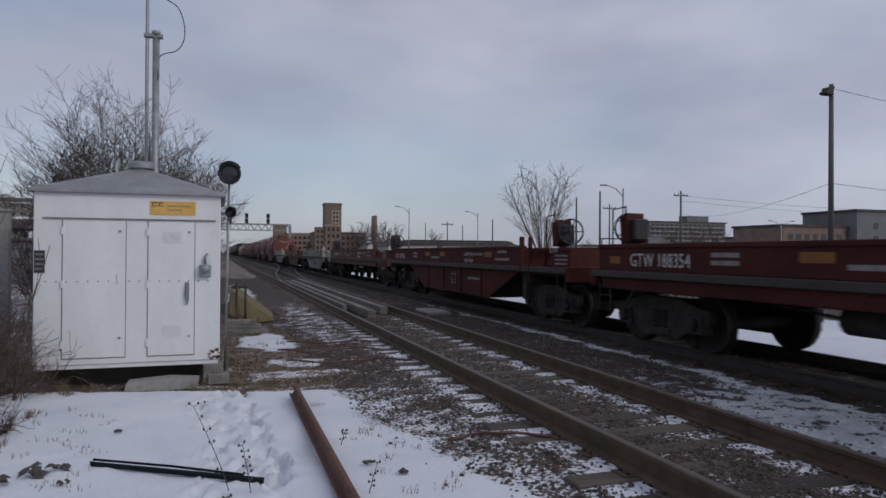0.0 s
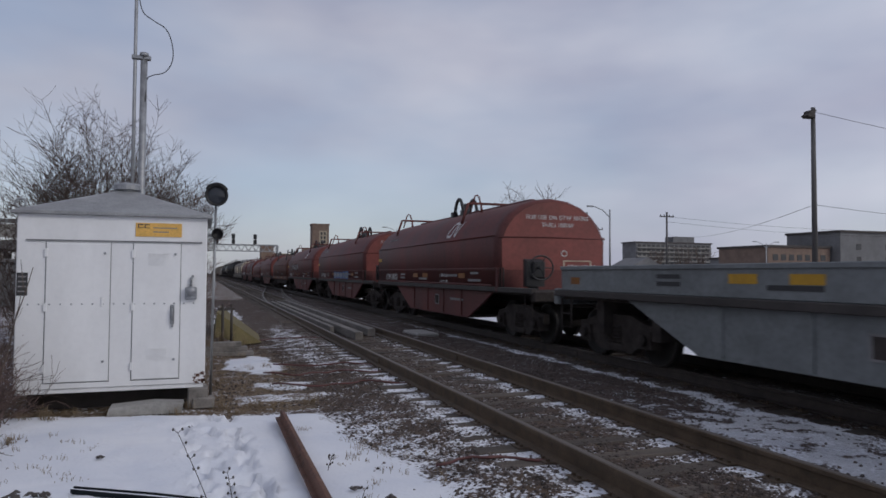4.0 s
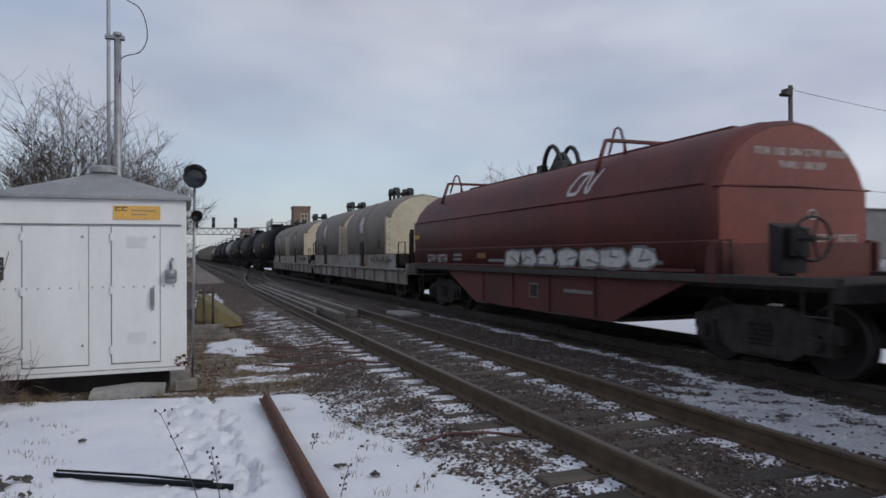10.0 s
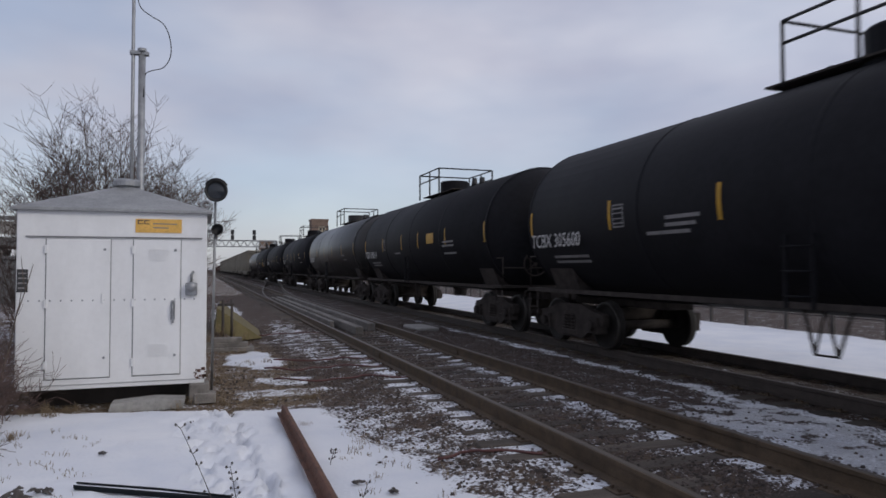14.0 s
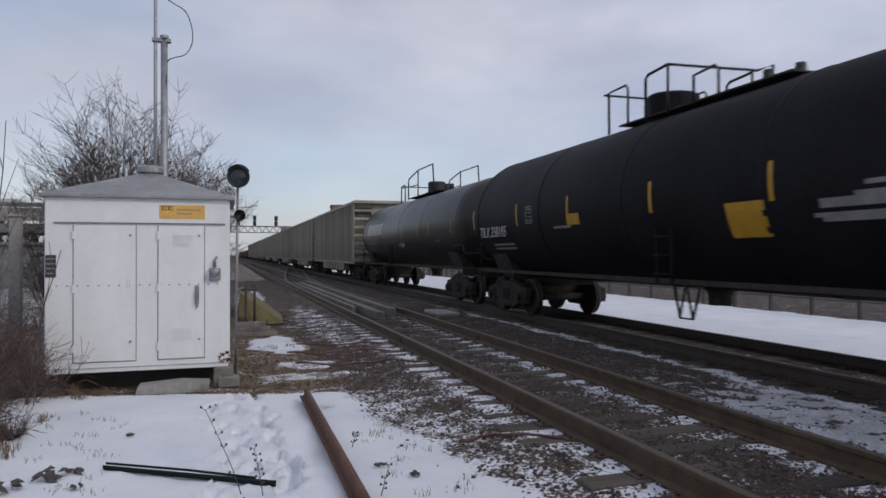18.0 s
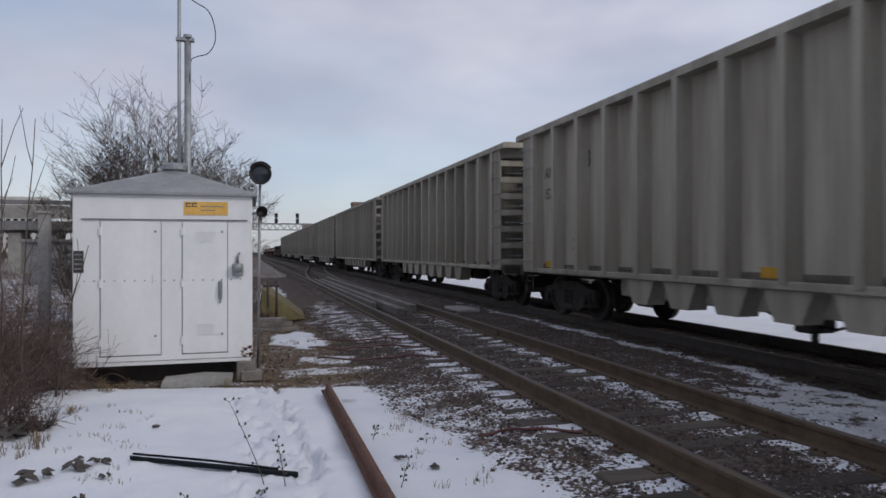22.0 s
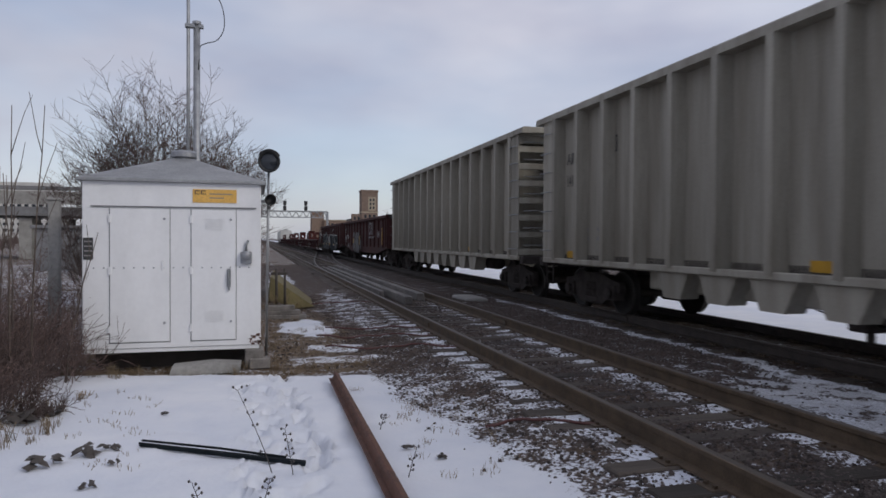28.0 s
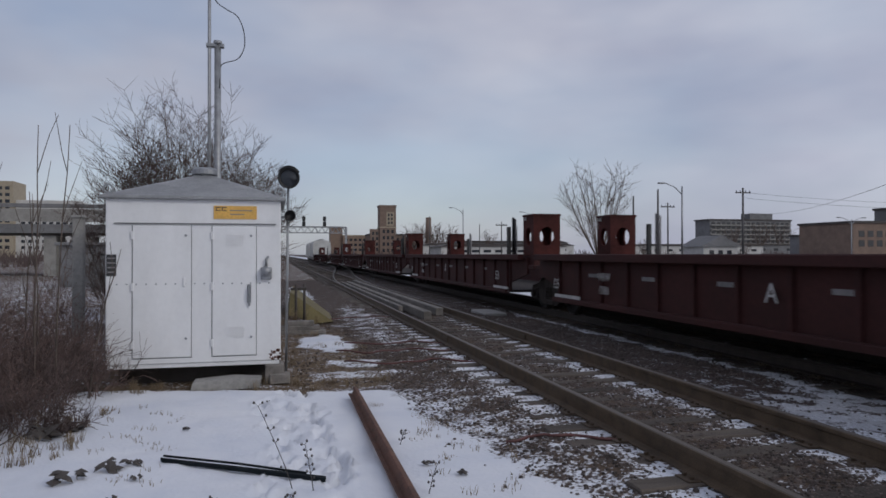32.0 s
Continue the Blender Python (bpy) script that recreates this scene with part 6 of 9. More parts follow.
# -- well cars --
def well_unit(s0, s1, first, last, number, seed):
    """One unit of an articulated well car."""
    half = (s1 - s0) / 2
    car = thing("well_car", "empty dark red articulated container well car", "freight car", group="freight train")
    b0 = -half + (1.0 if first else 0.05)
    b1 = half - (1.0 if last else 0.05)
    w0, w1 = b0 + (3.2 if first else 1.8), b1 - (3.2 if last else 1.8)
    W = 1.55
    for s in (-1, 1):
        part("well_side", Geo().box(s * (W - 0.08), s * (W - 0.03), w0, w1, 0.28, 1.36), MAROON, car)
        part("top_chord", Geo().box(s * W - 0.14, s * W + 0.02, w0 - 1.2, w1 + 1.2, 1.26, 1.43, 0.015), MAROON, car)
        part("bottom_chord", Geo().box(s * W - 0.12, s * W + 0.02, w0, w1, 0.22, 0.34, 0.015), MAROON, car)
        for k in range(13):
            y = w0 + 0.2 + k * (w1 - w0 - 0.4) / 12
            part("side_rib", shared("well_rib", lambda: Geo().box(-0.04, 0.04, -0.05, 0.05, 0.3, 1.3, 0.01).mesh("side_rib")), MAROON, car, "", (s * (W - 0.01), y, 0))
        for y in (w0 - 0.6, w1 + 0.6):
            part("end_web", Geo().prism([(y - 0.75, 1.34), (y + 0.75, 1.34), (y + 0.75, 0.55 if y < 0 else 0.85), (y - 0.75, 0.85 if y < 0 else 0.55)], "x", s * (W - 0.10) - 0.03, s * (W - 0.10) + 0.03), MAROON, car)
        for y in (w0 + 0.75, w1 - 0.75):
            decal("chord_panel", car, -W - 0.03, y - 0.75, y + 0.75, 0.24, 0.42, DECAL, "pale lower panel")
    part("well_floor", Geo().box(-W + 0.1, W - 0.1, w0, w1, 0.24, 0.32), STEEL_DARK, car)
    for a, c in ((b0, w0 + 0.2), (w1 - 0.2, b1)):
        part("end_deck", Geo().box(-1.45, 1.45, a, c, 0.98, 1.12, 0.02), MAROON, car)
        part("end_sill", Geo().box(-0.4, 0.4, a, c, 0.6, 1.0, 0.02), STEEL_DARK, car)
    for side in () if first else (-1, 1):
        # hollow bin with an oval opening in each face, one on each side of the end platform
        y = b0 + 0.52
        g = Geo()
        n = 16
        for ax, half_w, off in (("y", 0.36, 0.42), ("x", 0.42, 0.36)):
            for sgn in (-1, 1):
                sq, ci = [], []
                for i in range(n):
                    a = 2 * math.pi * i / n
                    k = 1 / max(abs(math.cos(a)), abs(math.sin(a)))
                    sq.append((half_w * k * math.cos(a), 0.58 + 0.58 * k * math.sin(a)))
                    ci.append((half_w * 0.55 * math.cos(a), 0.55 + 0.27 * math.sin(a)))
                v = []
                for d in (off, off - 0.04):
                    for ring_ in (sq, ci):
                        v += [(p, sgn * d, q) if ax == "y" else (sgn * d, p, q) for p, q in ring_]
                f = []
                for i in range(n):
                    j = (i + 1) % n
                    f += [(i, j, n + j, n + i), (2 * n + i, 2 * n + j, 3 * n + j, 3 * n + i), (n + i, n + j, 3 * n + j, 3 * n + i)]
                g.add(v, f)
        g.box(-0.38, 0.38, -0.44, 0.44, 1.14, 1.20)
        part("bin_foot", Geo().box(side * 1.06 - 0.34, side * 1.06 + 0.34, y - 0.4, y + 0.4, 1.10, 1.41, 0.02), MAROON, car)
        part("connector_bin", g, RED, car, "red bin with oval openings", Matrix.Translation((side * 1.06, y, 1.40)))
        lettering("bin_mark", "IBC", 0.15, DECAL, car, (side * 1.06 - 0.375, y + 0.2, 2.43), stretch=0.9)
    for y, x in ((b0 + 2.0, -1.42), (b1 - 0.8, 1.42)):
        g = Geo()
        g.tube([(x, y - 0.35, 1.1), (x, y - 0.35, 2.50), (x, y - 0.15, 2.58), (x, y - 0.15, 1.1)], 0.03, 6)
        part("grab_rail", g, DECAL_DIM if x > 0 else BLACK, car, "tall bent grab rail")
        part("stanchion", Geo().box(x - 0.05, x + 0.05, y + 0.2, y + 0.3, 1.1, 2.3), BLACK, car)
    lettering("unit_letter", "A", 0.42, DECAL, car, (-W - 0.045, 0.35, 0.72))
    lettering("reporting_mark", number[0], 0.26, DECAL, car, (-W - 0.045, w1 - 2.75, 0.84), stretch=0.8)
    lettering("reporting_mark", number[1], 0.26, DECAL, car, (-W - 0.045, w1 - 2.75, 0.55), stretch=0.8)
    lettering("length_mark", "53", 0.40, DECAL, car, (-W - 0.06, w0 + 1.0, 0.62))
    lettering("length_mark", "125", 0.36, DECAL, car, (-W - 0.06, w1 - 0.15, 0.56), stretch=0.7)
    for k, y in enumerate((w0 + 1.3, w0 + 2.8, w1 - 4.4, w1 - 1.6)):
        decal("reflector", car, -W - 0.025, y - 0.4, y + 0.4, 1.30, 1.41, YELLOW if k % 2 else ORANGE, "yellow reflector")
    for k in range(5):
        y = w0 + 2.4 + k * 2.4
        decal("stencil_bar", car, -W + 0.022, y, y + 0.5, 0.9, 0.98, DECAL_DIM)
    if first:
        truck(car, -half + 2.0)
        couplers(car, half)
        brake_wheel(car, -0.6, b0 + 0.25, 1.8, BLACK)
    truck(car, half - 2.0) if last else truck(car, half)
    return finish(car, s0, s1)


# -- covered hoppers at the tail --
def covered_hopper(s0, s1):
    half = (s1 - s0) / 2
    car = thing("covered_hopper", "pale grey covered hopper with rounded roof", "freight car", group="freight train")
    b = half - 0.6
    prof = [(-1.5, 1.1), (-1.55, 2.6), (-1.5, 3.6), (-1.3, 4.0), (-0.9, 4.2), (0, 4.3), (0.9, 4.2), (1.3, 4.0), (1.5, 3.6), (1.55, 2.6), (1.5, 1.1)]
    part("body", Geo().prism(prof, "y", -b + 0.9, b - 0.9), WHITE_CAR, car)
    for k in range(4):
        y = -b + 2.6 + k * (2 * b - 5.2) / 3
        part("hopper_bay", Geo().prism([(y - 1.6, 1.12), (y + 1.6, 1.12), (y + 0.4, 0.35), (y - 0.4, 0.35)], "x", -1.3, 1.3), WHITE_CAR, car)
    for s in (-1, 1):
        g = Geo()
        g.prism([(s * (b - 0.9), 2.4), (s * (b - 0.9), 1.1), (s * b, 1.1), (s * b, 1.25)], "x", -1.45, -1.38)
        g.prism([(s * (b - 0.9), 2.4), (s * (b - 0.9), 1.1), (s * b, 1.1), (s * b, 1.25)], "x", 1.38, 1.45)
        part("end_frame", g, WHITE_CAR, car)
        part("end_sill", Geo().box(-1.5, 1.5, s * b - 0.08, s * b + 0.08, 0.85, 1.15), STEEL_DARK, car)
        part("side_sill", Geo().box(s * 1.55 - 0.04, s * 1.55 + 0.04, -b, b, 1.0, 1.2), WHITE_CAR, car)
        truck(car, s * (half - 2.4))
    part("roof_walk", Geo().box(-0.45, 0.45, -b + 1, b - 1, 4.36, 4.42), GALV, car)
    part("hatch", Geo().box(-0.28, 0.28, -b + 1.4, b - 1.4, 4.42, 4.52, 0.02), WHITE_CAR, car)
    couplers(car, half)
    brake_wheel(car, -0.4, -b, 2.0, STEEL_DARK)
    return finish(car, s0, s1)


JOINTS = [-4.2, 12.7, 29.6, 46.5, 62.6, 79.4, 95.1, 110.85, 127.4, 144.6, 159.6, 176.7, 191.9, 208.75, 225.5, 244.5, 263.8, 282.2, 300.1, 317.0, 334.5, 351.5, 368.4, 386.2, 404.6]


def build_train():
    J = JOINTS
    open_coil(J[0], J[1], "GTW 188354", RED, RED, "red-brown empty open coil car with a straight underframe", 1, trough=False)
    open_coil(J[1], J[2], "GTW 187516", RED, RED, "red-brown empty open coil car", end_words="GTW", inset=1.50)
    open_coil(J[2], J[3], "GTW 188316", BROWN, BROWN, "brown-red empty open coil car with a straight underframe", trough=False, end_words="GTW 188316")
    open_coil(J[3], J[4], "CN 187064", GREY_CAR, CREAM, "grey empty open coil car with cream posts and end plate", end_words="CN")
    open_coil(J[4], J[5], "", BROWN, BROWN, "brown empty open coil car")
    open_coil(J[5], J[6], "", GREY_CAR, CREAM, "grey empty open coil car")
    use = ("FOR USE ON GTW 187800", "THRU 188189")
    red = "oxide red coil car under a rounded red hood"
    covered_coil(J[6], J[7], "GTW 188025", HOOD_RED, HOOD_END_LIT, red, 11, use, "mid")
    covered_coil(J[7], J[8], "GTW 188102", HOOD_RED, HOOD_END_LIT, red, 12, use, "", (2.0, -2.2, 1.18, 1.56, SPRAY, 5, 0.05, BLUE))
    covered_coil(J[8], J[9], "GTW 188161", HOOD_RED, HOOD_END_LIT, red, 13, use, "mid", (5.6, 1.2, 1.65, 2.25, DECAL_DIM, 6, 0.06, RED))
    flat_coil(J[9], J[10], BROWN, BROWN, "rusty brown coil car under a long hood", "187982", 31)
    covered_coil(J[10], J[11], "GTW 188036", HOOD_RED, HOOD_END_LIT, red, 14, use, "")
    flat_coil(J[11], J[12], HOOD_RED, BROWN, "faded red coil car under a long hood", "380538", 32)
    covered_coil(J[12], J[13], "GTW 187463", HOOD_RED, HOOD_END_LIT, "red coil car under a rounded hood with silver graffiti", 15, use, "rear")
    hood_graffiti(CARS[-1][0])
    lettering("hood_words", "GTW", 0.36, DECAL, CARS[-1][0], (0.12, -8.425 + 0.55 + 2.06 - 0.02, 3.06), (90, 0, 0), stretch=0.9)
    covered_coil(J[13], J[14], "GTW 187733", HOOD_RED, HOOD_END_LIT, red, 16, use, "mid", (1.0, -4.6, 1.15, 1.55, DECAL, 7, 0.045, GREY_CAR))
    twin_hood_coil(J[14], J[15], 41, "623")
    twin_hood_coil(J[15], J[16], 42, "718")
    tank = ["TCBX 305607", "TCBX 305600", "TCBX 305614", "TCBX 305622", "TILX 258170", "TILX 257820", "TILX 258195", ""]
    for k, number in enumerate(tank):
        dusty = k in (3, 7)
        tank_car(J[16 + k], J[17 + k], number, TANK2 if dusty else TANK, 50 + k, 2 if k == 6 else 1 if k in (0, 7) else 0, "black tank car with a top platform and yellow reflector strips" if not dusty else "dusty black tank car with a top platform")
    s = J[24]
    first = high_gondola()
    numbers = ["151332", "151338", "152071", "151590", "141802", "152216", "151417", "151604", "141735", "14177"]
    for k in range(10):
        car = first if k == 0 else copy_thing(first, Matrix.Identity(4))
        finish(car, s + 20.22 * k + 0.17, s + 20.22 * k + 20.27)
        HOPPERS.append((car, numbers[k], k))
    for car, number, k in HOPPERS:
        lettering("reporting_mark", "AIMX", 0.40, DECAL_DARK, car, (-1.57 + 0.215, 8.68 - 0.72, 3.25), stretch=0.75)
        lettering("reporting_mark", number, 0.40, DECAL_DARK, car, (-1.57 + 0.215, 8.68 - 0.72, 2.72), stretch=0.62)
        pitch = (2 * 8.68 - 0.24) / 14
        panel = lambda i: -8.68 + 0.12 + (i + 0.5) * pitch
        if k == 0:
            scrawl(car, -1.354, -7.6, -8.3, 1.4, 2.2, DECAL_DARK, 3, 0.05, 77, "dark tag")
        if k in (1, 6):
            scrawl(car, -1.354, panel(12) + 0.35, panel(12) - 0.35, 1.75, 2.15, BLUE, 4, 0.07, 78 + k, "blue spray tag")
        if k in (3, 6):
            for i in (5, 7, 8, 10):
                scrawl(car, -1.354, panel(i) + 0.3, panel(i) - 0.3, 1.35, 1.75 + 0.1 * (i % 3), DECAL_DARK, 2, 0.035, 80 + k + i, "thin black tag")
        if k == 9:
            for y, w, z0, z1 in ((2.5, 0.20, 1.22, 2.30), (1.12, 0.27, 1.25, 2.22), (0.03, 0.33, 1.25, 2.28)):
                zm = (z0 + z1) / 2
                for j, (a, c) in enumerate(((zm + 0.02, z1), (z0, zm + 0.04))):
                    bubbles(car, -1.354, y + w, y - w, a, c, SPRAY, DECAL_DARK, 2, 0.035, 300 + int(y * 10) + j, "silver spray-painted shape with a black outline", None, True)
            scrawl(car, -1.354, 3.70, 3.42, 1.30, 1.62, DECAL_DARK, 2, 0.03, 95, "small black tag")
            scrawl(car, -1.354, 4.95, 4.75, 1.30, 1.75, DECAL_DARK, 4, 0.06, 96, "small black tag")
        if k == 4:
            for shape, y, w in ((HOOK, 1.95, 0.20), (LOOP, 0.82, 0.25), (CROSS, -0.40, 0.27), (CURL, -1.58, 0.27), (HEART, -2.78, 0.34)):
                fat_shape(car, -1.354, shape, y + w, y - w, 0.98, 2.0, 0.11, SPRAY_PALE, DECAL_DARK, 0.025, "pale spray-painted shape with a black outline")
                scrawl(car, -1.354, y + w, y - w, 2.10, 2.32, DECAL_DARK, 3, 0.025, 400 + int(y * 9), "small black flecks")
            for y, m in ((6.57, DECAL_DIM), (5.63, DECAL_DARK), (4.32, SPRAY), (3.13, BLUE)):
                scrawl(car, -1.356, y + 0.16, y - 0.16, 1.12, 1.58, SPRAY_PALE, 2, 0.07, 420 + int(y * 9), "small pale tag")
                scrawl(car, -1.364, y + 0.14, y - 0.14, 1.14, 1.56, m, 2, 0.03, 440 + int(y * 9), "small tag")
        if k == 6:
            for i in (3, 4, 5):
                bubbles(car, -1.354, panel(i) + 0.36, panel(i) - 0.36, 1.25, 2.25 - 0.1 * (i % 2), SPRAY, DECAL_DARK, 1, 0.06, 90 + k * 7 + i, "pale spray-painted shape with a black outline")
            for i in (8, 9, 11):
                bubbles(car, -1.354, panel(i) + 0.2, panel(i) - 0.2, 1.28, 1.72, SPRAY if i % 2 else BLUE, DECAL_DARK, 1, 0.04, 190 + k * 7 + i, "small spray-painted shape")
    a = s + 202.3
    low_gondola(a, a + 20.7, ("IC", "249224"), 91, "maroon gondola with silver graffiti and a scrap load", 1)
    low_gondola(a + 20.7, a + 42.1, ("IC", "97902"), 92, "maroon gondola with a large black graffiti block", 2)
    a += 42.1
    cuts = [a, 669.4, 688.6, 707.8, 727.0, 748.2, 769.0, 788.2]
    for k in range(7):
        well_unit(cuts[k], cuts[k + 1], k in (0, 5), k == 4, ("WRW", "12061"), 100 + k)
    covered_hopper(788.2, 806.2)
    covered_hopper(806.2, 824.2)


HOPPERS = []
build_train()
to_size()


# ---- ground and tracks ----
def smooth(a, b, v):
    k = min(1.0, max(0.0, (v - a) / (b - a)))
    return k * k * (3 - 2 * k)


def covers(x, y):
    """Share of snow and of dry earth at a place."""
    edge_r = 1.36 + (8.4 - y) * 0.16
    edge_y = 8.72 - 0.22 * x
    wob = 0.25 * noise.noise(Vector((x * 0.9, y * 0.9, 3)))
    fore = smooth(0.35, -0.35, x - edge_r + wob) * smooth(0.18, -0.12, y - edge_y + wob * 0.5)
    snow, earth = 1.15 * fore, 0.0
    if x < 3.05:
        near = max(smooth(1.95, 2.6, x) * 0.42, smooth(2.3, 2.65, x) * smooth(3.05, 2.95, x) * 0.60) * smooth(24, 12, y)
        snow = max(snow, near, 0.50 * smooth(edge_r + 1.7, edge_r, x) * smooth(9.8, 8.0, y), 0.22 * smooth(40, 8, y))
        earth = max(earth, 0.9 * smooth(2.2, 0.9, x) * smooth(8.3, 8.9, y) * smooth(22, 12, y), 0.35 * smooth(60, 10, y))
        for px, py, rx, ry, v in ((0.92, 13.2, 0.55, 1.3, 0.9), (1.18, 10.7, 0.5, 0.45, 0.62), (1.1, 9.7, 0.7, 0.3, 0.5), (0.75, 22.0, 0.5, 4.0, 0.75), (0.9, 30.0, 0.5, 6.0, 0.6), (2.1, 17.0, 0.6, 5, 0.42)):
            d = ((x - px) / rx) ** 2 + ((y - py) / ry) ** 2 + 0.9 * noise.noise(Vector((x * 2.6, y * 1.3, 8)))
            snow = max(snow, v * smooth(1.4, 0.5, d))
    elif x < 4.5:
        side = max(0.5 * smooth(3.45, 3.1, x), smooth(3.85, 4.3, x))
        snow = (0.16 + 0.38 * side) * smooth(26, 11, y) + 0.05
        earth = 0.35
    elif x < 10.0:
        wob2 = 0.8 * noise.noise(Vector((x * 0.8, y * 0.8, 5)))
        snow = 0.15 + 0.18 * smooth(8.2, 6.0, y + wob2 - 0.35 * (x - 5.9)) * smooth(4.6, 5.1, x) * smooth(6.75, 6.2, x)
        snow = max(snow, 0.58 * smooth(0.30, 0.05, abs(x - 6.35 + 0.25 * wob2)) * smooth(30, 12, y))
        if 6.6 < x:
            snow = 0.10 + 0.18 * smooth(0.45, 0.2, abs(x - TRACK_X))
        snow = max(snow, 1.1 * smooth(8.75, 9.05, x + 0.2 * wob2))
    else:
        snow = 1.1
        if x > 15.3:  # dark yard beyond the fence
            snow = 0.16
        if x > 40:
            snow = 0.45
    if x < -2.3:
        k = smooth(-2.1, -2.9, x)
        snow = snow * (1 - k) + k * (0.62 if y < 6.5 else 0.40)
        earth = max(earth, k * 0.7)
    if y > 45 and x < 2.5:
        snow, earth = 0.30, 0.6
    return min(1.2, snow), min(1.0, earth)


rnd_p = random.Random(5)
PRINTS = []
for k in range(58):  # two tracks to and from the shed
    py = rnd_p.uniform(4.4, 8.6)
    px = 0.12 + 0.10 * math.sin(py * 1.3) + rnd_p.uniform(-0.30, 0.34)
    turn = math.pi / 2 + rnd_p.uniform(-0.5, 0.5)
    PRINTS.append((px, py, math.cos(turn), math.sin(turn), rnd_p.uniform(0.035, 0.07)))


def height(x, y):
    sn, _ = covers(x, y)
    z = -0.015 + 0.080 * smooth(1.6, 2.6, x) * smooth(10.2, 9.0, x) + 0.03 * min(1, sn) * smooth(2.6, 1.6, x)
    z += 0.030 * noise.noise(Vector((x * 1.1, y * 1.1, 0))) + 0.014 * noise.noise(Vector((x * 4.5, y * 4.5, 1)))
    if -0.75 < x < 1.1 and 4.0 < y < 8.8:  # trodden prints in the snow
        for px, py, ca, sa, dp in PRINTS:
            dx, dy = x - px, y - py
            if abs(dx) < 0.3 and abs(dy) < 0.3:
                u, v = (dx * ca + dy * sa) / 0.16, (-dx * sa + dy * ca) / 0.062
                q = u * u + v * v
                if q < 2.6:
                    z += -dp * smooth(1.15, 0.55, q) + 0.35 * dp * smooth(0.3, 0.0, abs(q - 1.6) - 0.2)
    if x > 2.6 and x < 9.3:
        z = min(z, 0.088)
        crib = max(smooth(1.42, 1.22, abs(x - 3.72)), smooth(1.42, 1.22, abs(x - TRACK_X)))  # the ties stand clear of the stones
        z = z * (1 - crib) + crib * min(0.080, 0.064 + 0.7 * (z - 0.065))
    if x < 1.0 and y > 14:
        z += 0.3 * smooth(1.0, 0.2, x) * smooth(14, 17, y) * smooth(60, 20, y)
    return z


def drift(x, y):
    """Share of the thin snow between the two tracks, coloured dim for the train's shade."""
    if not 4.5 < x < 6.9:
        return 0.0
    wob = 0.7 * noise.noise(Vector((x * 0.8, y * 0.8, 5)))
    return 0.62 * smooth(8.8, 6.4, y + wob - 0.35 * (x - 5.9)) * smooth(4.7, 5.15, x) * smooth(6.75, 6.3, x)


def axis_steps(spans):
    out = []
    for a, b, step in spans:
        n = max(1, round((b - a) / step))
        out += [a + (b - a) * i / n for i in range(n)]
    return out + [spans[-1][1]]


def build_ground():
    xs = axis_steps([(-2600, -400, 550), (-400, -40, 60), (-40, -8, 4), (-8, -3.5, 0.4), (-3.5, -0.7, 0.085), (-0.7, 1.1, 0.04), (1.1, 7.5, 0.085), (7.5, 12, 0.25), (12, 16, 0.4), (16, 40, 4), (40, 400, 40), (400, 2600, 550)])
    ys = axis_steps([(-400, -20, 95), (-20, 1.5, 1.8), (1.5, 4.2, 0.085), (4.2, 8.8, 0.045), (8.8, 11, 0.085), (11, 22, 0.22), (22, 60, 1.2), (60, 300, 20), (300, 3000, 450)])
    nx, ny = len(xs), len(ys)
    verts, sn, ea, dr = [], [], [], []
    for y in ys:
        for x in xs:
            a, b = covers(x, y)
            verts.append((x, y, height(x, y) if abs(x) < 60 and y < 120 else 0.0))
            sn.append(a)
            ea.append(b)
            dr.append(drift(x, y))
    faces = [(j * nx + i, j * nx + i + 1, (j + 1) * nx + i + 1, (j + 1) * nx + i) for j in range(ny - 1) for i in range(nx - 1)]
    me = bpy.data.meshes.new("ground")
    me.from_pydata(verts, [], faces)
    me.polygons.foreach_set("use_smooth", [True] * len(faces))
    for key, vals in (("snow", sn), ("earth", ea), ("drift", dr)):
        me.attributes.new(key, "FLOAT", "POINT").data.foreach_set("value", vals)
    me.materials.append(GROUND)
    tagged(new("ground", me), "railway yard ground of gravel, dry earth and patchy snow", "ground", kind="structure")


build_ground()


def rail_profile(x):
    return [(x - 0.075, 0.07), (x + 0.075, 0.07), (x + 0.075, 0.085), (x + 0.012, 0.105), (x + 0.012, 0.205), (x + 0.036, 0.215), (x + 0.036, 0.246), (x + 0.028, 0.25), (x - 0.028, 0.25), (x - 0.036, 0.246), (x - 0.036, 0.215), (x - 0.012, 0.205), (x - 0.012, 0.105), (x - 0.075, 0.085)]


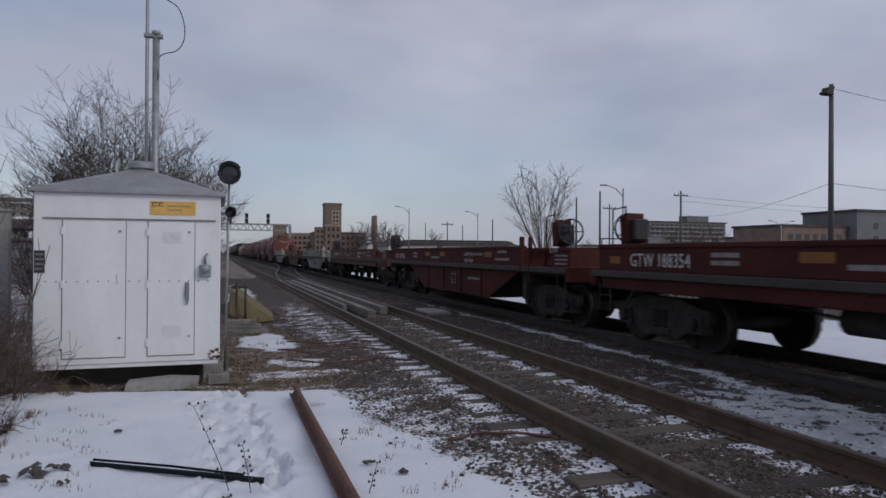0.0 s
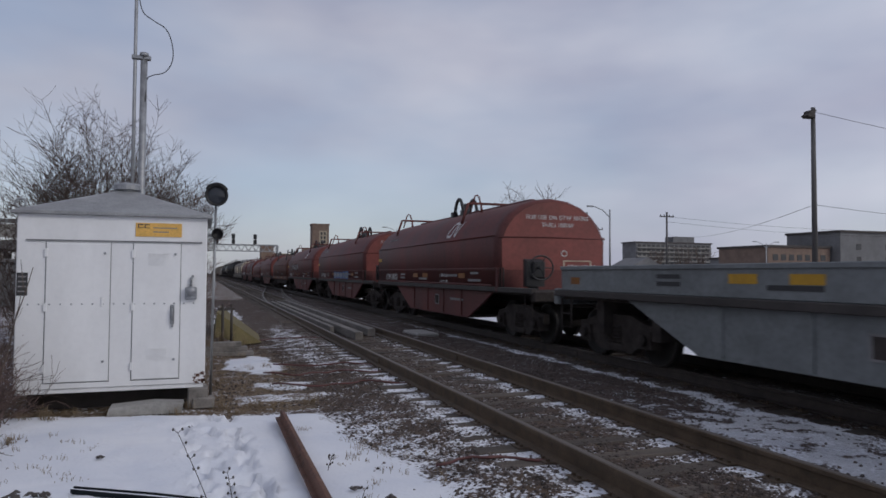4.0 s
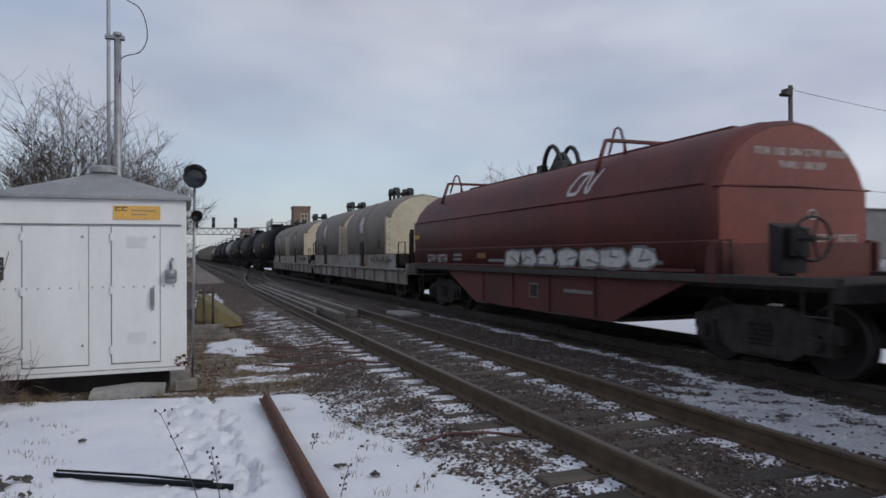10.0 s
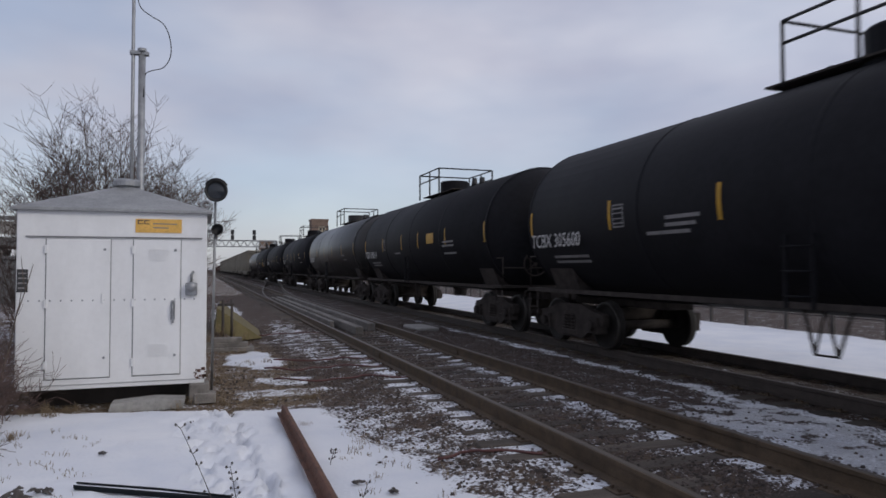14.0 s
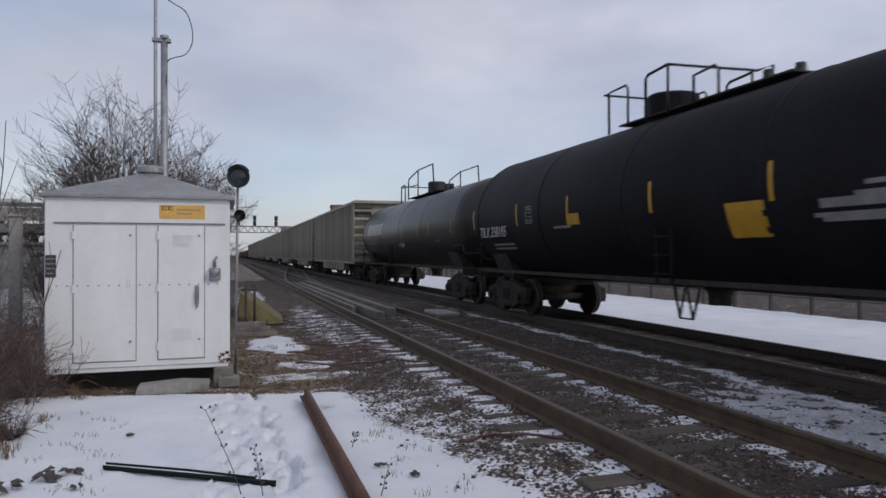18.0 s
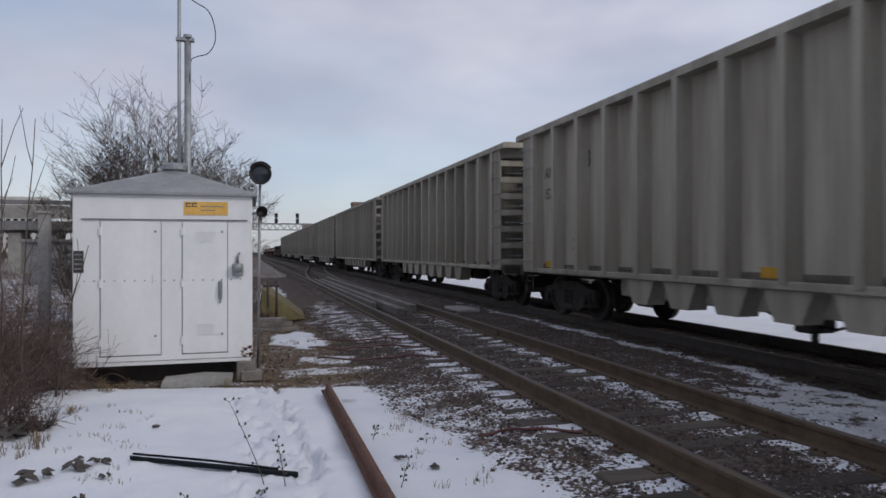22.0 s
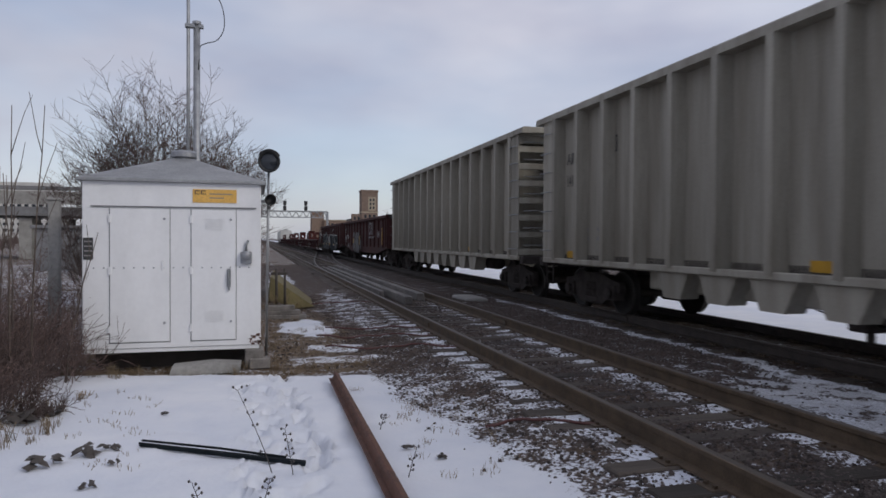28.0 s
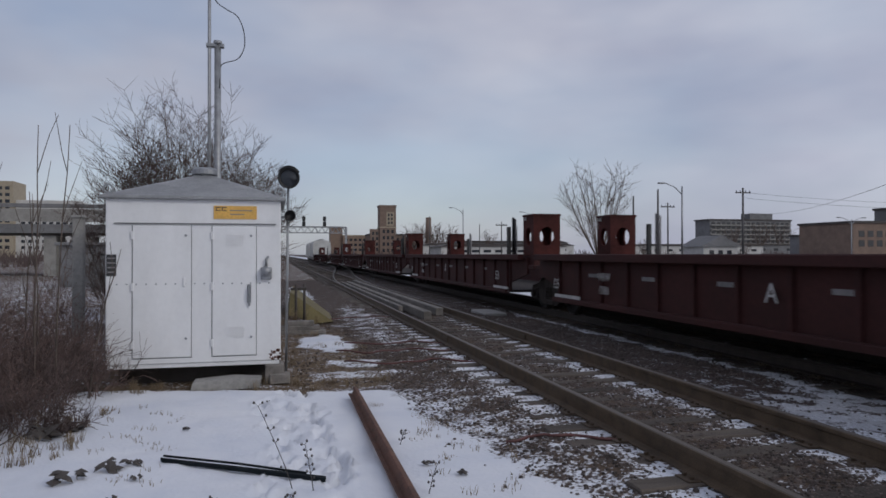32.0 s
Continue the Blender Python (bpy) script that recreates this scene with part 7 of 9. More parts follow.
def build_track(name, xc, label, ties_from, ties_to, steel=RAIL):
    """Rails, ties, plates and joint bars of one straight track; the nearest ties are pieces of their own."""
    tr = thing(name, label, "railway track", kind="structure")
    for s in (-1, 1):
        x = xc + s * 0.735
        for a, b in ((-60, 12.35), (12.36, 24.0), (24.01, 900)):
            part("rail", Geo().prism(rail_profile(x), "y", a, b), steel, tr, "rust-brown steel rail")
            part("rail_head", Geo().prism([(x - 0.029, 0.2495), (x + 0.029, 0.2495), (x + 0.025, 0.2525), (x - 0.025, 0.2525)], "y", a, b), RAIL_TOP, tr, "worn running surface")
        for yj in (12.355, 24.005):
            for o in (-1, 1):
                part("joint_bar", Geo().box(x + o * 0.014, x + o * 0.034, yj - 0.45, yj + 0.45, 0.11, 0.2, 0.005), steel, tr)
    pitch = 0.53
    rnd = random.Random(int(xc * 10))
    tie = Geo().box(-1.27, 1.27, -0.11, 0.11, -0.1, 0.072, 0.012).mesh("tie")
    tie.materials.append(TIE)
    plate = Geo().box(-0.18, 0.18, -0.09, 0.09, 0.070, 0.084, 0.004)
    for sx in (-0.13, 0.13):
        plate.box(sx - 0.012, sx + 0.012, -0.06, -0.035, 0.08, 0.105)
        plate.box(sx - 0.012, sx + 0.012, 0.035, 0.06, 0.08, 0.105)
    plate = plate.mesh("tie_plate")
    plate.materials.append(RAIL)
    rest = Geo()
    k = 0
    y = -20.0
    while y < 260:
        dx, rz = rnd.uniform(-0.05, 0.05), rnd.uniform(-1.2, 1.2)
        if ties_from <= y <= ties_to:
            t = part("tie", tie, None, tr, "", pose(xc + dx, y, rnd.uniform(-0.008, 0.004), 0, 0, rz))
            for s in (-1, 1):
                part("tie_plate", plate, None, tr, "", (xc + s * 0.735, y, 0))
        elif y < 120:
            rest.box(xc - 1.27 + dx, xc + 1.27 + dx, y - 0.11, y + 0.11, -0.1, 0.07)
        y += pitch
    far = part("far_ties", rest, TIE, tr, "more distant ties")
    far["kind"] = "stuff"
    return tr


build_track("near_track", 3.72, "rusty railway track on wooden ties with snow between", 2.5, 30)
build_track("main_track", TRACK_X, "railway track under the passing train", 4.0, 24, MAIN_RAIL)


def crossover():
    """Rails that lead from the near track across to the main track."""
    tr = thing("crossover_track", "crossover rails and guard timbers between the two tracks", "railway track", kind="structure")
    for o in (-0.735, 0.735):
        pts = []
        for i in range(13):
            k = i / 12
            pts.append((3.72 + o + (TRACK_X - 3.72) * smooth(0, 1, k), 30 + 62 * k))
        g = Geo()
        for (xa, ya), (xb, yb) in zip(pts, pts[1:]):
            g.add([(xa - 0.036, ya, 0.09), (xa + 0.036, ya, 0.09), (xa + 0.036, ya, 0.247), (xa - 0.036, ya, 0.247), (xb - 0.036, yb, 0.09), (xb + 0.036, yb, 0.09), (xb + 0.036, yb, 0.247), (xb - 0.036, yb, 0.247)], [(0, 1, 5, 4), (1, 2, 6, 5), (2, 3, 7, 6), (3, 0, 4, 7)])
        part("crossover_rail", g, RAIL_TOP, tr)
    # long weathered timbers between the rails, square-ended
    for x, y0, y1, w in ((3.62, 16.6, 36.0, 0.20), (4.16, 17.6, 38.0, 0.20), (3.30, 18.6, 36.0, 0.12)):
        part("guard_timber", Geo().box(x - w / 2, x + w / 2, y0, y1, 0.07, 0.27, 0.012), TIMBER, tr, "weathered square timber")
    part("switch_plate", Geo().box(5.3, 5.9, 17.2, 18.6, 0.02, 0.14, 0.03), CONCRETE, tr, "grey junction box lid")


crossover()


def old_rail():
    ob = thing("loose_rail", "rusty length of old rail lying in the snow", "rail", (0.835, 8.02, 0.045))
    prof = [(-0.05, 0.0), (0.05, 0.0), (0.05, 0.012), (0.012, 0.028), (0.012, 0.075), (0.034, 0.085), (0.034, 0.115), (0.026, 0.12), (-0.026, 0.12), (-0.034, 0.115), (-0.034, 0.085), (-0.012, 0.075), (-0.012, 0.028), (-0.05, 0.012)]
    part("rail_length", Geo().prism([(x * 0.86, z * 0.9) for x, z in prof], "y", -7.2, 0.0), OLD_RAIL, ob)
    ob.rotation_euler = (0, radians(28), radians(-0.4))


old_rail()


# ---- the signal shed ----
def signal_shed():
    x0, x1, y0, y1, z0, z1 = -2.08, 0.04, 9.27, 11.25, 0.30, 2.40
    shed = thing("signal_shed", "white painted steel railway signal shed with grey hipped roof", "shed", (0, 0, 0))
    part("body", Geo().box(x0, x1, y0, y1, z0, z1, 0.012), SHED, shed)
    part("base_frame", Geo().box(x0 + 0.02, x1 - 0.02, y0 + 0.02, y1, z0 - 0.05, z0, 0.005), SHED, shed)
    o = 0.055
    cx, cy, zt = (x0 + x1) / 2 + 0.02, (y0 + y1) / 2, 2.80
    q = 0.10
    g = Geo()
    v = [(x0 - o, y0 - o, z1 + 0.03), (x1 + o, y0 - o, z1 + 0.03), (x1 + o, y1 + o, z1 + 0.03), (x0 - o, y1 + o, z1 + 0.03), (cx - q, cy - q, zt), (cx + q, cy - q, zt), (cx + q, cy + q, zt), (cx - q, cy + q, zt)]
    g.add(v, [(0, 1, 5, 4), (1, 2, 6, 5), (2, 3, 7, 6), (3, 0, 4, 7), (4, 5, 6, 7), (3, 2, 1, 0)])
    part("roof", g, SHED_ROOF, shed)
    part("eave_trim", Geo().box(x0 - o - 0.008, x1 + o + 0.008, y0 - o - 0.008, y1 + o + 0.008, z1 - 0.012, z1 + 0.032, 0.008), SHED_ROOF, shed)
    part("roof_vent", Geo().spin([(0.0, 0.10), (0.15, 0.09), (0.175, 0.06), (0.175, 0.0), (0.13, -0.02), (0.13, -0.12), (0.0, -0.12)], (cx, cy, zt + 0.02), "z", 20, False), GALV, shed, "round metal roof vent")
    for x in (x0 + 0.02, x1 - 0.02):
        for y in (y0 + 0.05, y1 - 0.05):
            g = Geo()
            g.ring((x, y, z1 + 0.115), 0.055, 0.014, "y", 16, 6)
            g.rod((x, y, z1 + 0.02), (x, y, z1 + 0.07), 0.02, n=8)
            part("lifting_eye", g, GALV, shed)
    part("drip_rail", Geo().box(x0 + 0.10, x1 - 0.06, y0 - 0.022, y0, 2.072, 2.088), SEAM, shed, "dark drip rail")
    yf = y0 - 0.003
    for name, a, b, lo in (("door", -1.765, -1.075, 0.385), ("door", -0.815, -0.275, 0.385)):
        d = part(name, Geo().box(a, b, y0 - 0.016, y0 + 0.004, lo, 2.055, 0.006), SHED, shed, "flush white steel door")
        # dark gap round the leaf
        g = Geo()
        for p in ((a - 0.010, a - 0.003, lo - 0.01, 2.06), (b + 0.003, b + 0.010, lo - 0.01, 2.06)):
            g.box(p[0], p[1], y0 - 0.004, y0, p[2], p[3])
        g.box(a - 0.01, b + 0.01, y0 - 0.004, y0, lo - 0.012, lo - 0.004)
        part("door_gap", g, SEAM, shed)
        for z in (0.55, 1.28, 1.93):
            part("hinge", Geo().box(a - 0.02, a + 0.018, y0 - 0.03, y0 - 0.012, z - 0.05, z + 0.05, 0.004), SHED, shed)
        for z in (0.62, 1.93):
            part("door_bolt", Geo().rod((b - 0.06, y0 - 0.030, z), (b - 0.06, y0 - 0.014, z), 0.016, n=8), GALV, shed)
    for k in range(7):
        part("louvre", Geo().box(-0.64, -0.42, y0 - 0.024, y0 - 0.014, 1.80 + k * 0.022, 1.812 + k * 0.022), SHED, shed)
        part("louvre", Geo().box(-0.64, -0.42, y0 - 0.024, y0 - 0.014, 0.62 + k * 0.022, 0.632 + k * 0.022), SHED, shed)
    g = Geo()
    g.box(-0.385, -0.335, y0 - 0.028, y0 - 0.015, 1.06, 1.30, 0.005)
    g.tube([(-0.36, y0 - 0.02, 1.27), (-0.36, y0 - 0.07, 1.25), (-0.36, y0 - 0.07, 1.10)], 0.012, 6)
    g.box(-0.37, -0.345, y0 - 0.05, y0 - 0.02, 1.02, 1.07, 0.004)
    part("door_handle", g, GALV, shed, "metal latch handle with a padlock")
    part("door_handle", Geo().box(-1.17, -1.14, y0 - 0.035, y0 - 0.014, 1.28, 1.40, 0.006), SHED, shed, "small white latch")
    for k in range(17):
        x = -1.95 + k * 0.115
        part("rivet", shared("rivet", lambda: Geo().spin([(0.0, -0.008), (0.008, -0.006), (0.011, 0.0)], (0, 0, 0), "y", 8).mesh("rivet")), GALV, shed, "", (x, y0 - (0.016 if -1.765 < x < -1.075 or -0.815 < x < -0.275 else 0.0), 1.315))
    # meter on the wall
    m = part("meter_box", Geo().box(-0.215, -0.075, y0 - 0.06, y0, 1.36, 1.52, 0.012), GALV, shed, "grey electric meter box")
    part("meter_dial", Geo().spin([(0.0, -0.075), (0.055, -0.07), (0.062, -0.05), (0.062, 0.0)], (-0.145, y0 - 0.055, 1.47), "y", 18), GALV, shed, "round glass meter dial")
    part("conduit", Geo().tube([(-0.145, y0 - 0.03, 1.52), (-0.145, y0 - 0.03, 1.62), (-0.12, y0 - 0.01, 1.66)], 0.016, 8), GALV, shed)
    sg = part("orange_sign", Geo().box(-0.80, -0.265, y0 - 0.010, y0 - 0.001, 2.145, 2.315), ORANGE, shed, "weathered orange sign plate")
    for k, (a, b) in enumerate(((-0.775, -0.71), (-0.70, -0.64))):
        part("sign_mark", Geo().box(a, b, y0 - 0.014, y0 - 0.009, 2.288, 2.30).box(a, a + 0.012, y0 - 0.014, y0 - 0.009, 2.25, 2.288).box(a + 0.012, b, y0 - 0.014, y0 - 0.009, 2.25, 2.258), FAR_DARK, shed, "dark mark")
    for k in range(2):
        part("sign_mark", Geo().box(-0.60, -0.42 + 0.1 * k, y0 - 0.013, y0 - 0.009, 2.20 + 0.05 * k, 2.212 + 0.05 * k), DECAL_DIM, shed)
    part("notice", Geo().box(x0 + 0.012, x0 + 0.125, y0 - 0.008, y0, 1.42, 1.69), DECAL_DARK, shed, "small dark notice plate")
    for k in range(4):
        part("notice_bar", Geo().box(x0 + 0.025, x0 + 0.112, y0 - 0.012, y0 - 0.007, 1.46 + k * 0.058, 1.478 + k * 0.058), DECAL_DIM, shed)
    # rust and peeling at the lower corners
    rnd = random.Random(5)
    g = Geo()
    for k in range(16):
        x, z = x1 - rnd.uniform(0.02, 0.16), z0 + rnd.uniform(0.0, 0.12)
        g.box(x, x + rnd.uniform(0.01, 0.05), y0 - 0.003, y0, z, z + rnd.uniform(0.01, 0.04))
    part("rust_patch", g, OLD_RAIL, shed, "rust at the corner")["kind"] = "stuff"
    # timber skids and blocks it stands on
    for y in (y0 + 0.62, y1 - 0.2):
        part("skid", Geo().box(x0 + 0.05, x1 - 0.02, y - 0.12, y + 0.12, -0.04, 0.25, 0.015), FAR_DARK, shed, "dark timber skid")
    part("skid", Geo().box(-0.16, 0.08, y0 - 0.04, y0 + 0.25, 0.0, 0.25, 0.015), TIMBER, shed, "weathered corner block")
    return shed


signal_shed()
tagged(part("step_slab", Geo().prism([(-1.05, 0.0), (-0.22, 0.0), (-0.2, 0.11), (-0.55, 0.135), (-1.02, 0.10)], "y", 8.98, 9.28), CONCRETE), "cracked concrete slab before the shed", "slab")
g = Geo()
g.box(-0.10, 0.16, 9.18, 9.4, 0.0, 0.13, 0.01)
tagged(part("timber_block", g, TIMBER), "weathered timber block at the shed's corner", "timber")


def masts():
    y = 12.2
    m = thing("antenna_mast", "grey steel pole with a tall whip mast and looped cable", "mast", (0, 0, 0))
    part("pole", Geo().rod((-0.985, y, -0.05), (-0.985, y, 5.25), 0.058, 0.055, 14), GALV, m)
    part("pole_cap", Geo().rod((-0.985, y, 5.25), (-0.985, y, 5.31), 0.075, 0.07, 14), GALV, m)
    part("whip", Geo().rod((-1.12, y, -0.05), (-1.12, y, 8.6), 0.03, 0.026, 10), GALV, m)
    part("bracket", Geo().box(-1.17, -0.88, y - 0.05, y + 0.05, 5.2, 5.26, 0.005), GALV, m)
    part("bracket", Geo().box(-1.15, -0.93, y - 0.04, y + 0.04, 2.9, 2.95, 0.005), GALV, m)
    pts = [(-1.10, y, 6.35), (-1.02, y - 0.02, 6.0), (-0.85, y - 0.03, 5.86), (-0.66, y - 0.04, 5.74), (-0.56, y - 0.04, 5.5), (-0.55, y - 0.04, 5.22), (-0.66, y - 0.03, 5.02), (-0.85, y - 0.02, 4.95), (-0.94, y - 0.01, 4.86), (-0.95, y - 0.06, 4.5)]
    fine = []
    V = [Vector(p) for p in pts]
    for i in range(len(V) - 1):  # a smooth line through the points
        p0, p1, p2, p3 = V[max(i - 1, 0)], V[i], V[i + 1], V[min(i + 2, len(V) - 1)]
        for k in range(5):
            u = k / 5
            fine.append(0.5 * (2 * p1 + (p2 - p0) * u + (2 * p0 - 5 * p1 + 4 * p2 - p3) * u * u + (3 * p1 - p0 - 3 * p2 + p3) * u ** 3))
    part("cable", Geo().tube(fine + [V[-1]], 0.008, 6), BLACK, m, "looped black cable")


masts()


def lamp_post():
    m = thing("signal_lamps", "two round black signal lamps on a slim post", "signal lamp", (0.12, 10.1, 0.0))
    part("post", Geo().rod((0, 0, 0), (0.03, 0, 2.72), 0.018, n=8), GALV, m)
    big = part("lamp", Geo().spin([(0.0, 0.05), (0.10, 0.05), (0.145, 0.02), (0.155, -0.02), (0.155, -0.05), (0.13, -0.05), (0.12, -0.01), (0.0, 0.0)], (0.035, -0.05, 2.78), "y", 28), BLACK, m, "large round black lamp")
    part("lens", Geo().spin([(0.0, -0.02), (0.06, -0.015), (0.115, 0.0)], (0.035, -0.06, 2.78), "y", 24), GLASS, big, "dark lens", )
    part("visor", Geo().tube([(0.035 + 0.16 * math.cos(a), -0.13, 2.78 + 0.16 * math.sin(a)) for a in [math.pi * (0.15 + 0.7 * i / 8) for i in range(9)]], 0.012, 6), BLACK, m)
    part("lamp", Geo().spin([(0.0, 0.12), (0.05, 0.12), (0.075, 0.05), (0.08, -0.08), (0.068, -0.08), (0.06, -0.02), (0.0, -0.01)], (0.055, -0.03, 2.24), "y", 20), BLACK, m, "small black lamp")
    part("bracket", Geo().box(-0.10, 0.06, -0.02, 0.02, 2.20, 2.24, 0.004), GALV, m)


lamp_post()


# ---- plants ----
def grow(g, p, d, length, r, depth, rnd, spread, bend=0.22, min_r=0.004, kids=(2, 4)):
    """A branch with side branches, as tapered tubes."""
    pts = [Vector(p)]
    d = Vector(d).normalized()
    n = 4 if depth > 0 else 3
    for i in range(n):
        d = (d + Vector((rnd.uniform(-bend, bend), rnd.uniform(-bend, bend), rnd.uniform(-bend * 0.3, bend * 0.6)))).normalized()
        pts.append(pts[-1] + d * length / n)
    g.tube(pts, r, 5 if r > 0.02 else 4 if r > 0.009 else 3, max(min_r, r * 0.45))
    if depth <= 0:
        return
    for k in range(rnd.randint(*kids)):
        i = rnd.randint(1, n)
        a = rnd.uniform(0, 2 * math.pi)
        side = (d.orthogonal().normalized() * math.cos(a) + d.cross(d.orthogonal()).normalized() * math.sin(a))
        nd = (d + side * spread * rnd.uniform(0.5, 1.2) + Vector((0, 0, 0.15))).normalized()
        grow(g, pts[i], nd, length * rnd.uniform(0.5, 0.8), max(min_r, r * 0.55), depth - 1, rnd, spread, bend, min_r, kids)


def bare_tree(name, at, stems, length, r, depth, seed, label, category, lean=0.5, spread=0.6, mat=TWIG, kids=(2, 4), min_r=0.006):
    rnd = random.Random(seed)
    t = thing(name, label, category, at)
    base, top = Geo(), Geo()
    for k in range(stems):
        a = 2 * math.pi * k / stems + rnd.uniform(-0.4, 0.4)
        d = Vector((math.cos(a) * lean * rnd.uniform(0.3, 1), math.sin(a) * lean * rnd.uniform(0.3, 1), 1)).normalized()
        p = Vector((math.cos(a) * 0.12, math.sin(a) * 0.12, -0.1)) * (stems > 1)
        q = p + d * length * 0.45
        base.tube([p, p + d * length * 0.22 + Vector((rnd.uniform(-0.05, 0.05), 0, 0)), q], r, 7, r * 0.65)
        for j in range(3):
            nd = (d + Vector((rnd.uniform(-spread, spread), rnd.uniform(-spread, spread), 0.1))).normalized()
            grow(top, p + (q - p) * (0.55 + 0.22 * j), nd, length * rnd.uniform(0.45, 0.6), r * 0.5, depth, rnd, spread, 0.22, min_r, kids)
    part("trunk", base, BARK, t)
    part("crown", top, mat, t, "bare twigs")
    return t


def crown_tree(name, at, h, rx, fork, limbs, subs, twigs, r, seed, label, mat=TWIG, min_r=0.005, squash=1.0, sag=0.12):
    """A bare tree: limbs that fan out from a low fork, each with upward side branches and fine twigs."""
    rnd = random.Random(seed)
    t = thing(name, label, "tree", at)
    base, top = Geo(), Geo()
    if fork > 0.3:
        base.tube([(0, 0, -0.1), (rnd.uniform(-0.03, 0.03), 0, fork * 0.5), (0, 0, fork)], r * 1.7, 8, r * 1.2)

    def curve(p, q, sag):
        m = p.lerp(q, 0.5) + Vector((rnd.uniform(-sag, sag), rnd.uniform(-sag, sag), -sag * 0.6 + rnd.uniform(-sag, sag) * 0.4))
        return [p * ((1 - u) ** 2) + m * (2 * u * (1 - u)) + q * (u * u) for u in (0, 0.2, 0.4, 0.6, 0.8, 1.0)]
    for k in range(limbs):
        a = 2 * math.pi * (k + rnd.uniform(-0.3, 0.3)) / limbs * 1.618 * limbs / (limbs + 0.0)
        reach = rx * math.sqrt(rnd.uniform(0.02, 0.75))
        top_z = fork + (h - fork) * (1.0 - 0.42 * (reach / rx) ** 2) * rnd.uniform(0.72, 0.96)
        limb = curve(Vector((0.1 * math.cos(a), 0.1 * math.sin(a), fork - 0.1 if fork > 0.3 else -0.1)), Vector((reach * math.cos(a), reach * math.sin(a) * squash, top_z)), sag * h)
        base.tube(limb, r, 6, r * 0.3)
        for j in range(subs):
            u = 0.25 + 0.75 * (j + rnd.random()) / subs
            i = min(4, int(u * 5))
            p = limb[i].lerp(limb[i + 1], u * 5 - i)
            b = rnd.uniform(0, 2 * math.pi)
            ln = rx * rnd.uniform(0.28, 0.55) * (1.15 - 0.5 * u)
            d = Vector((math.cos(b) * 0.8 + math.cos(a) * 0.35, math.sin(b) * 0.8 + math.sin(a) * 0.35, rnd.uniform(0.25, 1.15) + (0.25 if sag < 0.1 else 0.0))).normalized()
            sub = curve(p, p + d * ln, 0.04 * rx)
            top.tube(sub, max(min_r, r * 0.30), 4, min_r)
            for q in range(twigs):
                v = rnd.randint(1, 5)
                e = rnd.uniform(0, 2 * math.pi)
                d2 = (d * 0.8 + Vector((math.cos(e), math.sin(e), rnd.uniform(-0.3, 0.7))) * 0.75).normalized()
                tw = curve(sub[v], sub[v] + d2 * ln * rnd.uniform(0.3, 0.62), 0.02 * rx)
                top.tube(tw[::2] + [tw[-1]], min_r, 3, min_r * 0.6)
    part("trunk", base, BARK, t)
    part("crown", top, mat, t, "bare twigs")
    return t


crown_tree("bare_tree", (-1.85, 15.2, 0.0), 5.25, 2.1, 0.0, 52, 15, 10, 0.014, 8, "bare many-stemmed winter tree behind the shed", TWIG, 0.0036, 0.7, 0.05)
crown_tree("bare_shrub", (-1.6, 14.9, 0.0), 4.3, 2.25, 0.0, 52, 14, 10, 0.012, 18, "dense bare shrub behind the shed", TWIG, 0.0036, 0.6, 0.05)
crown_tree("bare_shrub", (-3.1, 15.4, 0.0), 3.9, 1.4, 0.0, 24, 11, 9, 0.012, 38, "bare shrub behind the shed", TWIG, 0.0036, 0.6, 0.05)
crown_tree("bare_tree", (-0.55, 15.8, 0.0), 4.4, 1.2, 0.0, 20, 11, 8, 0.014, 28, "bare reddish shrub behind the shed", TWIG_RED, 0.0040, 0.7)
crown_tree("young_tree", (22.4, 45.0, 0.0), 9.4, 3.9, 1.4, 18, 8, 5, 0.040, 3, "bare young tree beyond the tracks", TWIG, 0.009, 1.0, 0.04)


def shrub(at, seed, n, h, spread, mat, label, name="shrub"):
    """Thin upright stems from one root, with a few side twigs."""
    rnd = random.Random(seed)
    t = thing(name, label, "shrub", at)
    g = Geo()
    for k in range(n):
        a = rnd.uniform(0, 2 * math.pi)
        p = Vector((rnd.uniform(-spread, spread) * 0.5, rnd.uniform(-spread, spread) * 0.5, -0.05))
        d = Vector((math.cos(a) * 0.9, math.sin(a) * 0.9, 1)).normalized()
        grow(g, p, d, h * rnd.uniform(0.35, 0.62), rnd.uniform(0.004, 0.008), 2, rnd, 1.15, 0.42, 0.0024, (3, 6))
    part("twig_mass", g, mat, t)
    return t


